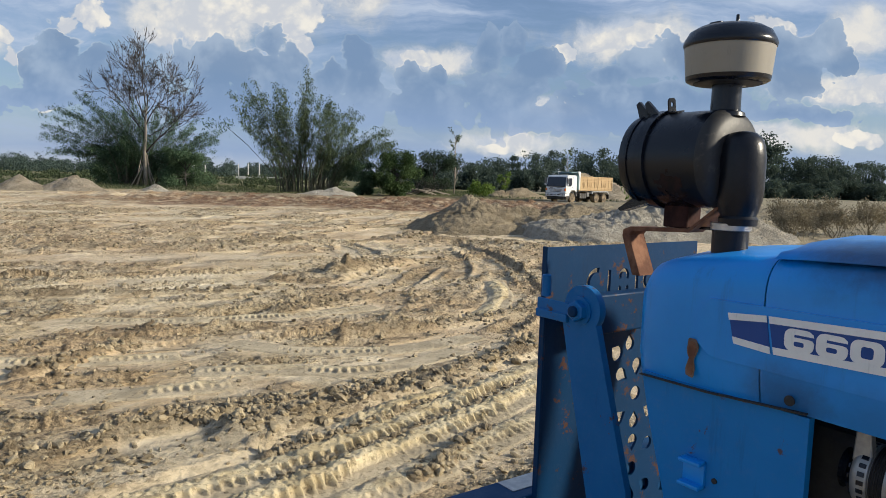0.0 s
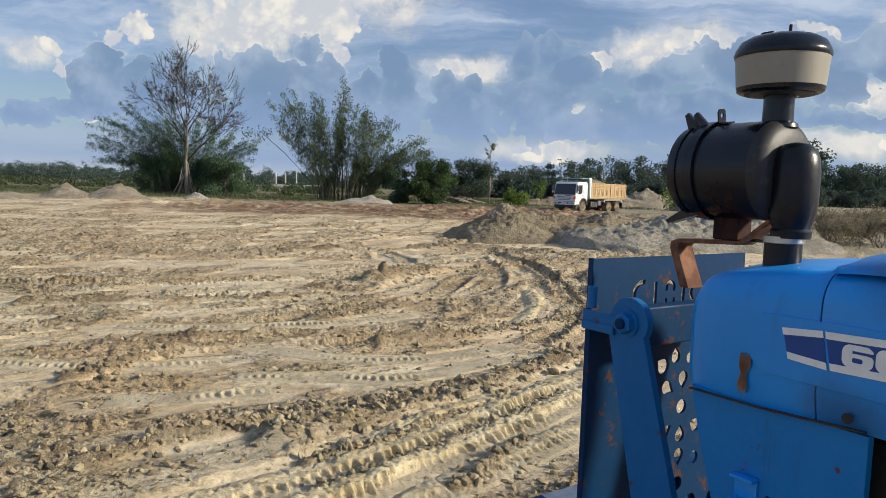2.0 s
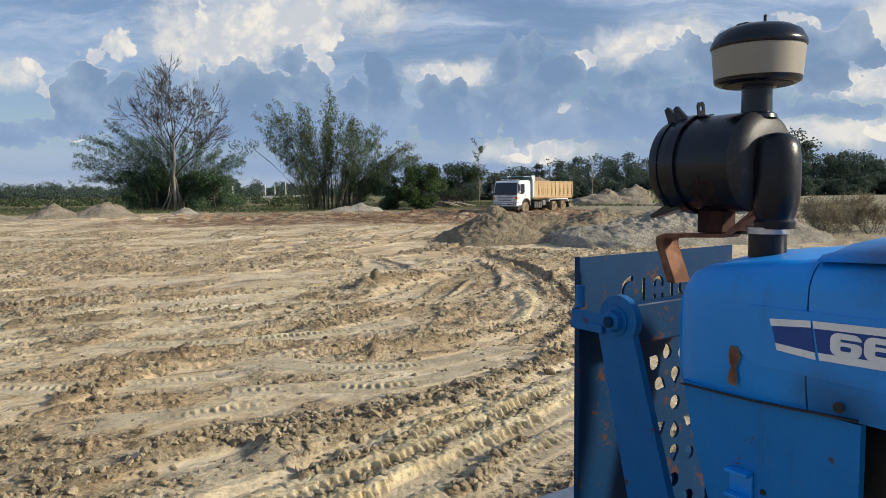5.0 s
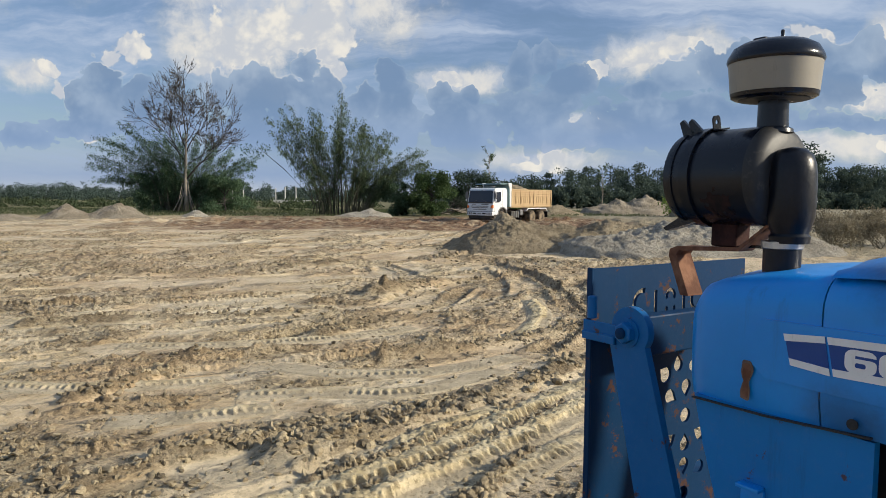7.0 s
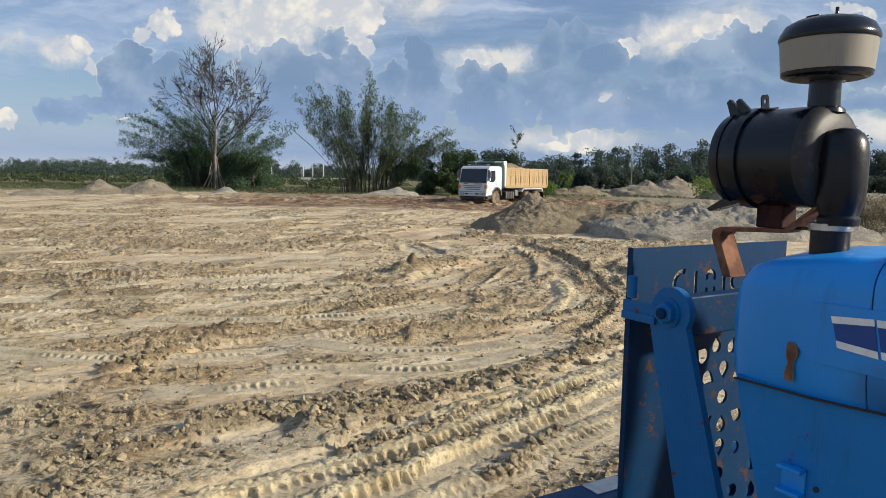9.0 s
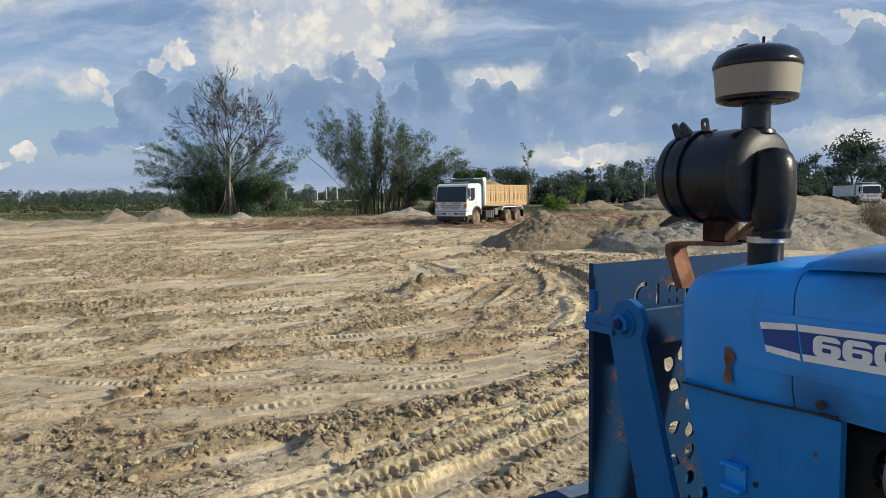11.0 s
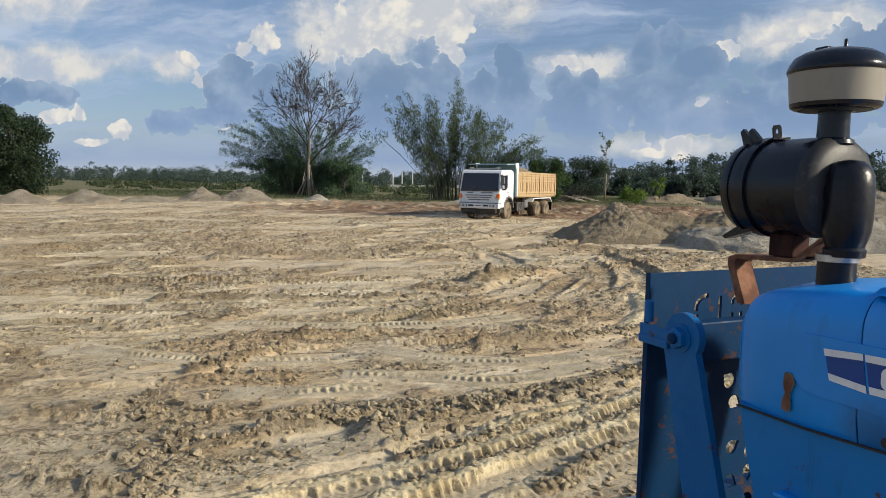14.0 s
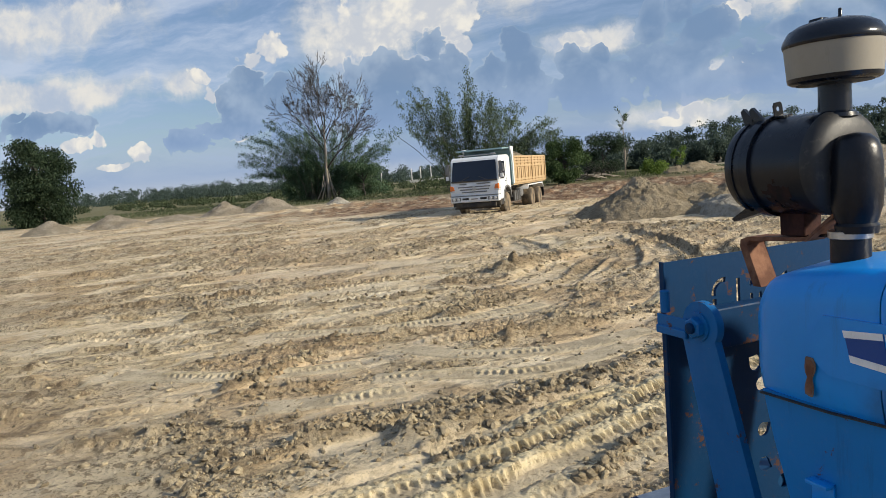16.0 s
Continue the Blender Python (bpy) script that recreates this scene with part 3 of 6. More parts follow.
# heaped ridges of crumbled clay: line, half width, height
RIDGES = [
    ([(-0.14, 4.39), (0.01, 4.59), (0.15, 4.91), (0.36, 5.32)], 0.07, 0.06),
    ([(-1.15, 4.60), (-0.77, 4.98), (-0.28, 5.59), (0.0, 5.92), (0.34, 6.44)], 0.065, 0.06),
    ([(-0.97, 4.20), (-0.67, 4.57), (-0.20, 5.17), (0.02, 5.45), (0.41, 5.96), (0.76, 6.48)], 0.06, 0.06),
    ([(-2.2, 4.9), (-1.6, 5.4), (-1.0, 5.9), (-0.4, 6.4)], 0.11, 0.07),
    ([(-2.6, 4.4), (-1.9, 5.35), (-1.3, 5.8)], 0.10, 0.06),
    ([(-1.5, 5.05), (-0.75, 5.75), (0.1, 6.75), (0.75, 7.6), (1.6, 8.6)], 0.16, 0.11),
    ([(-3.75, 6.2), (-3.5, 6.9), (-3.3, 7.7)], 0.10, 0.10),
    ([(-2.2, 9.6), (-1.7, 10.4), (-0.4, 11.2)], 0.25, 0.12),
    ([(-2.0, 13.5), (-1.4, 14.6), (-1.0, 15.6)], 0.3, 0.2),
    ([(-6.5, 9.8), (-4.0, 10.8), (-2.6, 11.6)], 0.2, 0.10),
    ([(-1.2, 8.2), (0.4, 9.4), (1.6, 10.8)], 0.2, 0.09),
    ([(-9.0, 16.0), (-6.0, 17.5), (-4.0, 19.5)], 0.4, 0.12),
    ([(-1.5, 21.5), (0.5, 21.2), (2.5, 20.4)], 0.35, 0.16),
]


# toothed tread ridges: foot line with the lane on its right hand, height, breadth
TREADS = [
    ([(-0.85, 4.95), (-0.47, 5.36), (-0.23, 5.68), (0.01, 5.96), (0.28, 6.35)], 0.085, 0.20),
    ([(-2.3, 3.2), (-1.01, 4.46), (-0.63, 4.84), (-0.14, 5.45), (0.13, 5.78), (0.48, 6.3), (0.98, 6.98), (1.9, 8.1)], 0.080, 0.20),
    ([(-1.9, 2.9), (-0.83, 4.06), (-0.53, 4.43), (-0.06, 5.03), (0.16, 5.31), (0.55, 5.82), (0.9, 6.34), (1.9, 7.6)], 0.105, 0.22),
    ([(-1.5, 2.9), (-0.30, 4.20), (0.15, 4.72), (0.60, 5.30), (1.3, 6.1)], 0.05, 0.16),
    ([(-2.5, 4.75), (-1.9, 5.15), (-1.35, 5.55), (-0.9, 5.95)], 0.075, 0.20),
    ([(-2.4, 6.55), (-1.55, 6.72), (-1.17, 6.73), (-0.82, 6.77), (-0.35, 7.1), (0.3, 7.8)], 0.040, 0.13),
    ([(-2.4, 7.75), (-1.73, 7.52), (-1.32, 7.46), (-0.91, 7.5), (-0.3, 7.75), (0.5, 8.5)], 0.042, 0.13),
    ([(-5.6, 6.75), (-4.4, 6.6), (-3.4, 6.75), (-2.6, 7.1)], 0.050, 0.14),
    ([(-4.6, 8.5), (-3.3, 8.75), (-2.0, 9.3), (-0.9, 10.2)], 0.060, 0.16),
    ([(-3.2, 5.65), (-2.5, 5.85), (-1.8, 6.2)], 0.050, 0.14),
    ([(-7.2, 10.2), (-5.4, 10.3), (-3.8, 10.9), (-2.4, 12.0)], 0.075, 0.20),
    ([(0.2, 9.0), (0.75, 10.2), (1.05, 11.6), (1.0, 13.2)], 0.075, 0.20),
]


def base_height(x, y):
    return 0.10 * (fbm(x * 0.12, y * 0.12, 3) - 0.5)


def along(x, y, line):
    """Signed distance from a line, and the way along it."""
    best, sd, way, run = np.full(x.shape, 1e9), np.zeros(x.shape), np.zeros(x.shape), 0.0
    for (ax, ay), (bx, by) in zip(line, line[1:]):
        dx, dy = bx - ax, by - ay
        length = math.hypot(dx, dy)
        t = np.clip(((x - ax) * dx + (y - ay) * dy) / length ** 2, 0, 1)
        d = np.hypot(x - ax - t * dx, y - ay - t * dy)
        near = d < best
        best = np.where(near, d, best)
        sd = np.where(near, np.sign((x - ax) * dy - (y - ay) * dx) * d, sd)
        way = np.where(near, run + t * length, way)
        run += length
    return sd, way


def ground_height(x, y):
    """Height of the ground, and how far the clay is churned."""
    z = base_height(x, y) + 0.09 * (fbm(x * 0.7, y * 0.7, 5, 4) - 0.5)
    churn = np.clip((fbm(x * 0.55, y * 0.8, 31, 4) - 0.52) * 5, 0, 1) * 0.5
    crumb = fbm(x * 7.0, y * 9.0, 11, 4, 0.62)
    grain = fbm(x * 2.3, y * 4.6, 13, 4, 0.6)
    # rough strips run with the tracks, between smooth lanes
    off = 0.72 * (x + 7.8 * np.exp(-np.clip(y - 4, 0, 90) / 7.0) - 0.06 * y) + 1.3 * (fbm(x * 0.25, y * 0.25, 23, 2) - 0.5)
    strip_ = 0.62 * fbm(y * 0.22, off * 1.15, 21, 3) + 0.38 * fbm(x * 0.45, y * 0.45, 25, 3)
    rough = np.clip((strip_ - 0.445) * 7 + 0.26 * np.clip((9.5 - y) / 3, 0, 1), 0.18, 1.0)
    flakes = np.clip((crumb - 0.53) * 6, 0, 1)
    z += rough * (0.16 * np.clip(grain - 0.47, 0, 1) + 0.060 * flakes * np.clip((grain - 0.42) * 5, 0, 1) + 0.012 * (crumb - 0.5))
    churn = np.maximum(churn * (0.3 + 0.7 * rough), 0.5 * rough * flakes)
    far = np.clip((y - 9) / 10, 0, 1)
    z += far * (0.14 * np.clip(fbm(x * 0.9, y * 1.3, 71, 4, 0.6) - 0.48, 0, 1) + 0.20 * np.clip(fbm(x * 3.1, y * 3.1, 73, 3, 0.6) - 0.54, 0, 1) * (0.3 + 0.7 * rough))
    strip = np.clip((y - 42) / 5, 0, 1) * np.clip((66 - y) / 5, 0, 1) * np.clip((x + 32) / 10, 0, 1)
    z += strip * 0.85 * np.clip(fbm(x * 0.9, y * 0.6, 75, 4, 0.62) - 0.46, 0, 1)
    for line, w, depth, lug, berm in RUTS:
        line = smooth_line(line)
        lx, ly = [p[0] for p in line], [p[1] for p in line]
        sel = (x > min(lx) - 1) & (x < max(lx) + 1) & (y > min(ly) - 1) & (y < max(ly) + 1)
        if not sel.any():
            continue
        xs, ys = x[sel], y[sel]
        d, s = along(xs, ys, line)
        d = d + 0.07 * (vnoise(xs * 1.1, ys * 1.1, 41) - 0.5)
        a = np.abs(d)
        fade = (0.45 if depth > 0.055 else 0.25) + 0.55 * np.clip((vnoise(s * 0.5, s * 0.0 + w * 50 + depth * 90 + line[0][1] * 7, 43) - 0.25) * 2.2, 0, 1)
        cr = fbm(xs * 11, ys * 11, 51, 4, 0.62)
        hgt = berm * fade * (0.30 + 0.9 * vnoise(s * 1.4 + 50 * np.sign(d), d * 0 + w * 70, 47)) * (0.62 + 0.75 * cr)
        tooth = 0.0
        if lug:
            s = s + 0.05 * (vnoise(xs * 2.1, ys * 2.1, 83) - 0.5)
            tooth = np.clip(np.abs((s / 0.105 + 0.25 * np.sign(d)) % 1.0 - 0.5) * 2 * 1.3 - 0.15, 0, 1) * np.clip(fade * 1.5 - 0.4, 0, 1)
        q = a - w - (0.072 if berm > 0.065 else 0.05) * (tooth - 0.35 if lug else 0.0)
        up = np.clip((q + 0.012) / 0.045, 0, 1)
        dz = np.where(q < 0.033, -depth * fade * (1 - up) + hgt * up, hgt * np.exp(-np.clip(q - 0.033, 0, 9) / 0.085))
        if lug:
            wave = np.abs(((s + 0.9 * a) / 0.105) % 1.0 - 0.5) * 2
            dz += 0.4 * lug * (1 - up) * fade * np.clip((wave - 0.55) * 4, 0, 1) * np.clip((a - 0.45 * w) / (0.2 * w), 0, 1)
        bump = np.clip(hgt / max(berm, 0.01), 0, 1) * np.exp(-np.clip(q, 0, 9) / 0.1)
        lane = (1 - up) * fade
        z[sel] += dz - lane * 0.5 * (z[sel] - base_height(xs, ys))
        rough[sel] = np.maximum(rough[sel] * (1 - 0.85 * lane), np.clip(bump * 1.3, 0, 1))
        churn[sel] = np.maximum(churn[sel] * (1 - 0.8 * lane), 0.5 * bump * cr)
    for line, hgt, wide in TREADS:
        line = smooth_line(line)
        lx, ly = [p[0] for p in line], [p[1] for p in line]
        sel = (x > min(lx) - 1) & (x < max(lx) + 1) & (y > min(ly) - 1) & (y < max(ly) + 1)
        d, s = along(x[sel], y[sel], line)
        k = np.clip((0.40 - np.abs(d - 0.02)) / 0.12, 0, 1)
        z[sel] = z[sel] * (1 - k) + k * (base_height(x[sel], y[sel]) + 0.01 * (fbm(x[sel] * 5, y[sel] * 5, 91, 3) - 0.5))
        churn[sel] *= 1 - 0.7 * k
        rough[sel] *= 1 - 0.55 * k
    for line, w, hgt in RIDGES:
        line = smooth_line(line)
        lx, ly = [p[0] for p in line], [p[1] for p in line]
        sel = (x > min(lx) - 1.2) & (x < max(lx) + 1.2) & (y > min(ly) - 1.2) & (y < max(ly) + 1.2)
        xs, ys = x[sel], y[sel]
        d, s = along(xs, ys, line)
        g = np.exp(-(d / w) ** 2) * (0.4 + 0.9 * vnoise(s * 1.7, s * 0 + 3, 61))
        z[sel] += hgt * g * (0.3 + 1.3 * fbm(xs * 8, ys * 8, 63, 4, 0.6))
        churn[sel] = np.maximum(churn[sel], np.clip(g * 1.1, 0, 1))
        rough[sel] = np.maximum(rough[sel], np.clip(g * 1.3, 0, 1))
    return z, churn, rough


def spaced(a, b, start, growth, limit=300.0):
    out, step, p = [], start, a
    sign = 1 if b > a else -1
    while (b - p) * sign > 0:
        out.append(p)
        p += sign * step
        step = min(step * growth, limit)
    return out + [b]


def make_ground():
    """One sheet out to the horizon, finest round the working place and coarser with distance."""
    us = np.array(sorted(set(spaced(-0.84, -1.0, 0.0032, 1.08)) | set(np.arange(-0.84, 0.50, 0.0030).tolist()) | set(spaced(0.50, 1.0, 0.0032, 1.10))))
    outer = np.array([1.03, 1.1, 1.2, 1.4, 1.8, 2.4, 3.2, 4.0])
    us = np.concatenate((-outer[::-1], us, outer))
    ys = np.array(sorted(set(spaced(3.3, -4000, 0.05, 1.12)) | set(np.arange(3.3, 8.0, 0.017).tolist()) | set(spaced(8.0, 70.0, 0.018, 1.0045)) | set(spaced(70.0, 4000, 0.3, 1.06))))
    U, Y = np.meshgrid(us, ys)
    wide = np.clip(Y, 3.3, 1500.0)
    X = np.where(np.abs(U) <= 1, U * wide, np.sign(U) * (wide + (np.abs(U) - 1) ** 3 / 27.0 * (4000.0 - wide)))
    x, y = X.ravel(), Y.ravel()
    z, churn, rough = np.zeros(x.shape), np.zeros(x.shape), np.zeros(x.shape)
    sel = (np.abs(x) < 130) & (y > -60) & (y < 140)
    z[sel], churn[sel], rough[sel] = ground_height(x[sel], y[sel])
    xs = us
    n, m = len(xs), len(ys)
    idx = np.arange(n * m).reshape(m, n)
    quads = np.stack((idx[:-1, :-1], idx[:-1, 1:], idx[1:, 1:], idx[1:, :-1]), -1).reshape(-1, 4)
    me = bpy.data.meshes.new("ground")
    me.vertices.add(n * m)
    me.vertices.foreach_set("co", np.stack((x, y, z), -1).astype(np.float32).ravel())
    me.loops.add(quads.size)
    me.loops.foreach_set("vertex_index", quads.astype(np.int32).ravel())
    me.polygons.add(len(quads))
    me.polygons.foreach_set("loop_start", np.arange(0, quads.size, 4, dtype=np.int32))
    me.update(calc_edges=True)
    att = me.attributes.new("churn", "FLOAT", "POINT")
    att.data.foreach_set("value", churn.astype(np.float32))
    att = me.attributes.new("rough", "FLOAT", "POINT")
    att.data.foreach_set("value", rough.astype(np.float32))
    me.materials.append(M["clay"])
    me.shade_smooth()
    tagged(new("ground", me), "dry yellow clay ground churned by wheel ruts", "ground", kind="structure")


make_ground()


def make_tread(line, hgt, wide, seed):
    """A ridge squeezed up beside a tyre: pointed teeth at its foot, crumbled on top."""
    line = smooth_line(line, 24)
    P = np.array(line)
    run = np.concatenate(([0], np.cumsum(np.hypot(*(P[1:] - P[:-1]).T))))
    fine = 0.0085 if P[:, 1].min() < 5.2 else 0.014
    S = np.arange(0, run[-1], fine)
    cx, cy = np.interp(S, run, P[:, 0]), np.interp(S, run, P[:, 1])
    tx, ty = np.gradient(cx), np.gradient(cy)
    tl = np.hypot(tx, ty)
    tx, ty = tx / tl, ty / tl
    V = np.concatenate((np.arange(-0.20, -0.08, 0.014), np.arange(-0.08, wide + 0.10, fine)))
    s, v = np.meshgrid(S, V, indexing="ij")
    # v grows to the left of the line; lane lies on the right
    wob = 0.05 * (vnoise(s * 0.9, s * 0 + seed, 95) - 0.5)
    x, y = cx[:, None] - ty[:, None] * (v + wob), cy[:, None] + tx[:, None] * (v + wob)
    ends = np.clip(s / 0.35, 0, 1) * np.clip((run[-1] - s) / 0.35, 0, 1)
    tall = hgt * ends * (0.45 + 0.75 * vnoise(s * 1.3, s * 0 + seed * 3.7, 97)) * (0.7 + 0.55 * vnoise(s * 7.0, v * 9.0 + seed, 115)) * np.clip(vnoise(s * 0.8, s * 0 + seed * 9.1, 99) * 3.2 - (0.35 if hgt > 0.07 else 0.9), 0.18 if hgt > 0.07 else 0.0, 1)
    step = s / 0.082 + 0.5 * vnoise(s * 3, s * 0 + seed, 101) + 0.6 * v
    saw = 1 - np.abs(step % 1.0 - 0.5) * 2
    each = 0.55 + 0.6 * hashed(np.floor(step), np.floor(step) * 0 + seed, 103)
    foot = -0.095 * each * np.clip(saw * 1.5 - 0.4, 0, 1) * np.clip(vnoise(s * 2.3, s * 0 + seed, 113) * 2.4 - 0.3, 0.15, 1)
    lump = fbm(x * 14, y * 14, 105, 4, 0.6)
    rise = np.clip((v - foot) / (0.016 + 0.030 * saw), 0, 1)
    rise = rise ** 0.8
    over = np.clip((v - 0.06) / (wide - 0.04), 0, 1)
    fall = (1 - over ** 1.6) * (0.66 + 1.5 * (lump - 0.4) * (0.25 + over) + 0.5 * np.clip(fbm(x * 30, y * 30, 111, 3, 0.6) - 0.5, -0.2, 1) * (0.4 + over))
    crack = np.clip((0.5 - np.abs(fbm(x * 6, y * 6, 107, 3) - 0.5) * 9), 0, 1)
    h = tall * rise * fall - 0.03 * crack * rise * np.clip(tall / 0.05, 0, 1) * (over > 0)
    mark = np.clip((np.abs((s / 0.082 - 0.9 * v / 0.082) % 1.0 - 0.5) * 2 - 0.45) * 3, 0, 1) * np.clip(-v / 0.04, 0, 1) * np.clip((v + 0.16) / 0.05, 0, 1)
    h = h + 0.007 * mark * ends * vnoise(s * 1.7, s * 0 + seed, 109) + 0.004 * (lump - 0.5)
    rim = np.clip((v + 0.20) / 0.06, 0, 1) * np.clip((wide + 0.09 - v) / 0.05, 0, 1) * np.clip(ends * 4, 0, 1)
    z = base_height(x, y) + 0.012 * rim - 0.025 * (1 - rim) + h * rim
    n, m = s.shape
    idx = np.arange(n * m).reshape(n, m)
    quads = np.stack((idx[:-1, :-1], idx[1:, :-1], idx[1:, 1:], idx[:-1, 1:]), -1).reshape(-1, 4)[:, ::-1]
    me = bpy.data.meshes.new("tread_ridge")
    me.from_pydata(np.stack((x, y, z), -1).reshape(-1, 3).tolist(), [], quads.tolist())
    att = me.attributes.new("sunlit_crest", "FLOAT", "POINT")
    att.data.foreach_set("value", ((1.0 if hgt > 0.07 else 0.45) * rise * np.clip(h / 0.025, 0, 1) * (1 - 0.85 * np.clip(over * 2.2, 0, 1) * np.clip(lump * 3 - 0.9, 0, 1))).astype(np.float32).ravel())
    me.materials.append(M["tread"])
    me.shade_smooth()
    tagged(new("tread_ridge", me), "toothed ridge of yellow clay squeezed up by a tyre", "tyre track", kind="structure")


for count, (tread_line, tread_height, tread_wide) in enumerate(TREADS):
    make_tread(tread_line, tread_height, tread_wide, count + 2)


def height_at(x, y):
    z, _, _ = ground_height(np.array([float(x)]), np.array([float(y)]))
    return float(z[0])


def make_clods():
    """Loose lumps of clay along the ridges and berms."""
    rnd = random.Random(4)
    base = bmesh.new()
    bmesh.ops.create_icosphere(base, subdivisions=2, radius=1.0)
    bv, bf = [v.co.copy() for v in base.verts], [[v.index for v in f.verts] for f in base.faces]
    base.free()
    spots = []
    for line, w, hgt in RIDGES:
        line = smooth_line(line)
        for _ in range(110 if w < 0.08 else 130 if w < 0.12 else 300 if w < 0.17 else 120):
            a = rnd.choice(line)
            spots.append((a[0] + rnd.gauss(0, w * 1.3), a[1] + rnd.gauss(0, w * 1.3), (0.009 + (0.040 if 0.15 < w < 0.17 else 0.028) * rnd.random() ** 2.2) * (1 + 0.04 * a[1])))
    for line, w, *_ in RUTS[:16]:
        line = smooth_line(line)
        for _ in range(75):
            i = rnd.randrange(len(line) - 1)
            t = rnd.random()
            side = rnd.choice((-1, 1)) * (w + abs(rnd.gauss(0.05, 0.09)))
            dx, dy = line[i + 1][0] - line[i][0], line[i + 1][1] - line[i][1]
            k = math.hypot(dx, dy)
            spots.append((line[i][0] + dx * t + side * dy / k, line[i][1] + dy * t - side * dx / k, rnd.uniform(0.008, 0.032)))
    for _ in range(450):
        y = 3.5 + 22 * rnd.random() ** 1.6
        spots.append((rnd.uniform(-0.62, 0.35) * y, y, rnd.uniform(0.006, 0.02) * (1 + 0.05 * y)))
    zs, _, _ = ground_height(np.array([s[0] for s in spots]), np.array([s[1] for s in spots]))
    vs, fs = [], []
    for (x, y, r), z in zip(spots, zs):
        rot = Euler((rnd.uniform(0, 6), rnd.uniform(0, 6), rnd.uniform(0, 6))).to_matrix()
        sx, sy, sz = rnd.uniform(0.7, 1.5), rnd.uniform(0.6, 1.2), rnd.uniform(0.4, 0.9)
        o = len(vs)
        for c in bv:
            q = rot @ Vector((c.x * sx, c.y * sy, c.z * sz)) * r * (0.78 + 0.5 * rnd.random() ** 1.5)
            vs.append((x + q.x, y + q.y, z + r * 0.25 + q.z * 0.8))
        fs += [[o + i for i in f] for f in bf]
    ob = link_mesh("clay_clods", vs, fs, M["clod"])
    tagged(ob, "loose crumbled clay clods along the wheel ruts", "clods", kind="stuff")


make_clods()


def make_chips():
    """Small angular chips broken from the crust, thickest on the rough strips."""
    rng = np.random.RandomState(12)
    y = 3.6 + 30.0 * rng.rand(60000) ** 1.7
    x = (rng.rand(60000) * 1.15 - 0.72) * y
    z, churn, rough = ground_height(x, y)
    keep = np.nonzero(rng.rand(60000) < 0.8 * np.clip(rough - 0.22, 0, 1) ** 1.2)[0][:12000]
    base = bmesh.new()
    bmesh.ops.create_icosphere(base, subdivisions=1, radius=1.0)
    bv = np.array([v.co for v in base.verts])
    bf = np.array([[v.index for v in f.verts] for f in base.faces])
    base.free()
    n = len(keep)
    size = (0.007 + 0.022 * rng.rand(n) ** 2.5) * (1 + 0.035 * y[keep])
    shape = bv[None] * (0.65 + 0.7 * rng.rand(n, len(bv), 1)) * np.stack((0.8 + 0.8 * rng.rand(n), 0.6 + 0.6 * rng.rand(n), 0.3 + 0.5 * rng.rand(n)), -1)[:, None]
    a, tilt = rng.rand(n) * 6.283, rng.randn(n) * 0.45
    px, pz = shape[..., 0] * np.cos(tilt)[:, None] - shape[..., 2] * np.sin(tilt)[:, None], shape[..., 0] * np.sin(tilt)[:, None] + shape[..., 2] * np.cos(tilt)[:, None]
    ca, sa = np.cos(a)[:, None], np.sin(a)[:, None]
    vx, vy = px * ca - shape[..., 1] * sa, px * sa + shape[..., 1] * ca
    verts = np.stack((x[keep][:, None] + vx * size[:, None], y[keep][:, None] + vy * size[:, None], z[keep][:, None] + (pz + 0.25) * size[:, None]), -1).reshape(-1, 3)
    faces = (bf[None] + (np.arange(n) * len(bv))[:, None, None]).reshape(-1, 3)
    tagged(link_mesh("clay_chips", verts.tolist(), faces.tolist(), M["clod"]), "small broken chips of dry clay crust", "clods", kind="stuff")


make_chips()


def make_heap(name, x, y, rx, ry, h, mat, label, turn=0.0, seed=0, peaks=((0, 0, 1),), n=56, category="mound"):
    """A tipped heap of soil: overlapping cones worn by rough noise."""
    vs, fs = [], []
    rings = n // 2
    for i in range(rings + 1):
        r = (i / rings) * 1.12
        for j in range(n):
            a = 2 * math.pi * j / n
            px, py = r * math.cos(a), r * math.sin(a)
            top = 0.0
            for cx, cy, k in peaks:
                d = math.hypot(px - cx, py - cy)
                top = max(top, k * max(0.0, 1 - (d / 0.95) ** 1.05))
            wx, wy = px * rx, py * ry
            nz = noise.fractal(Vector((wx * 0.8 + seed * 7.7, wy * 0.8, seed)), 1.0, 2.0, 6)
            nf = noise.fractal(Vector((wx * 4 + seed, wy * 4, seed * 3.1)), 0.7, 2.0, 4) + 0.5 * abs(noise.noise(Vector((wx * 11, wy * 11, seed))))
            z = h * top * (1 + 0.20 * nz) + h * 0.050 * nf * min(1, top * 4)
            edge = max(0.0, min(1.0, (1.12 - r) / 0.12))
            vs.append((wx * (1 + 0.05 * nz), wy * (1 + 0.05 * nz), z * edge - 0.12 * (1 - edge) - 0.03))
    for i in range(rings):
        for j in range(n):
            fs.append((i * n + j, i * n + (j + 1) % n, (i + 1) * n + (j + 1) % n, (i + 1) * n + j))
    ob = link_mesh(name, vs, fs, M[mat], smooth=True)
    ob.matrix_basis = pose(x, y, 0, 0, 0, turn)
    return tagged(ob, label, category, "heaps of soil")


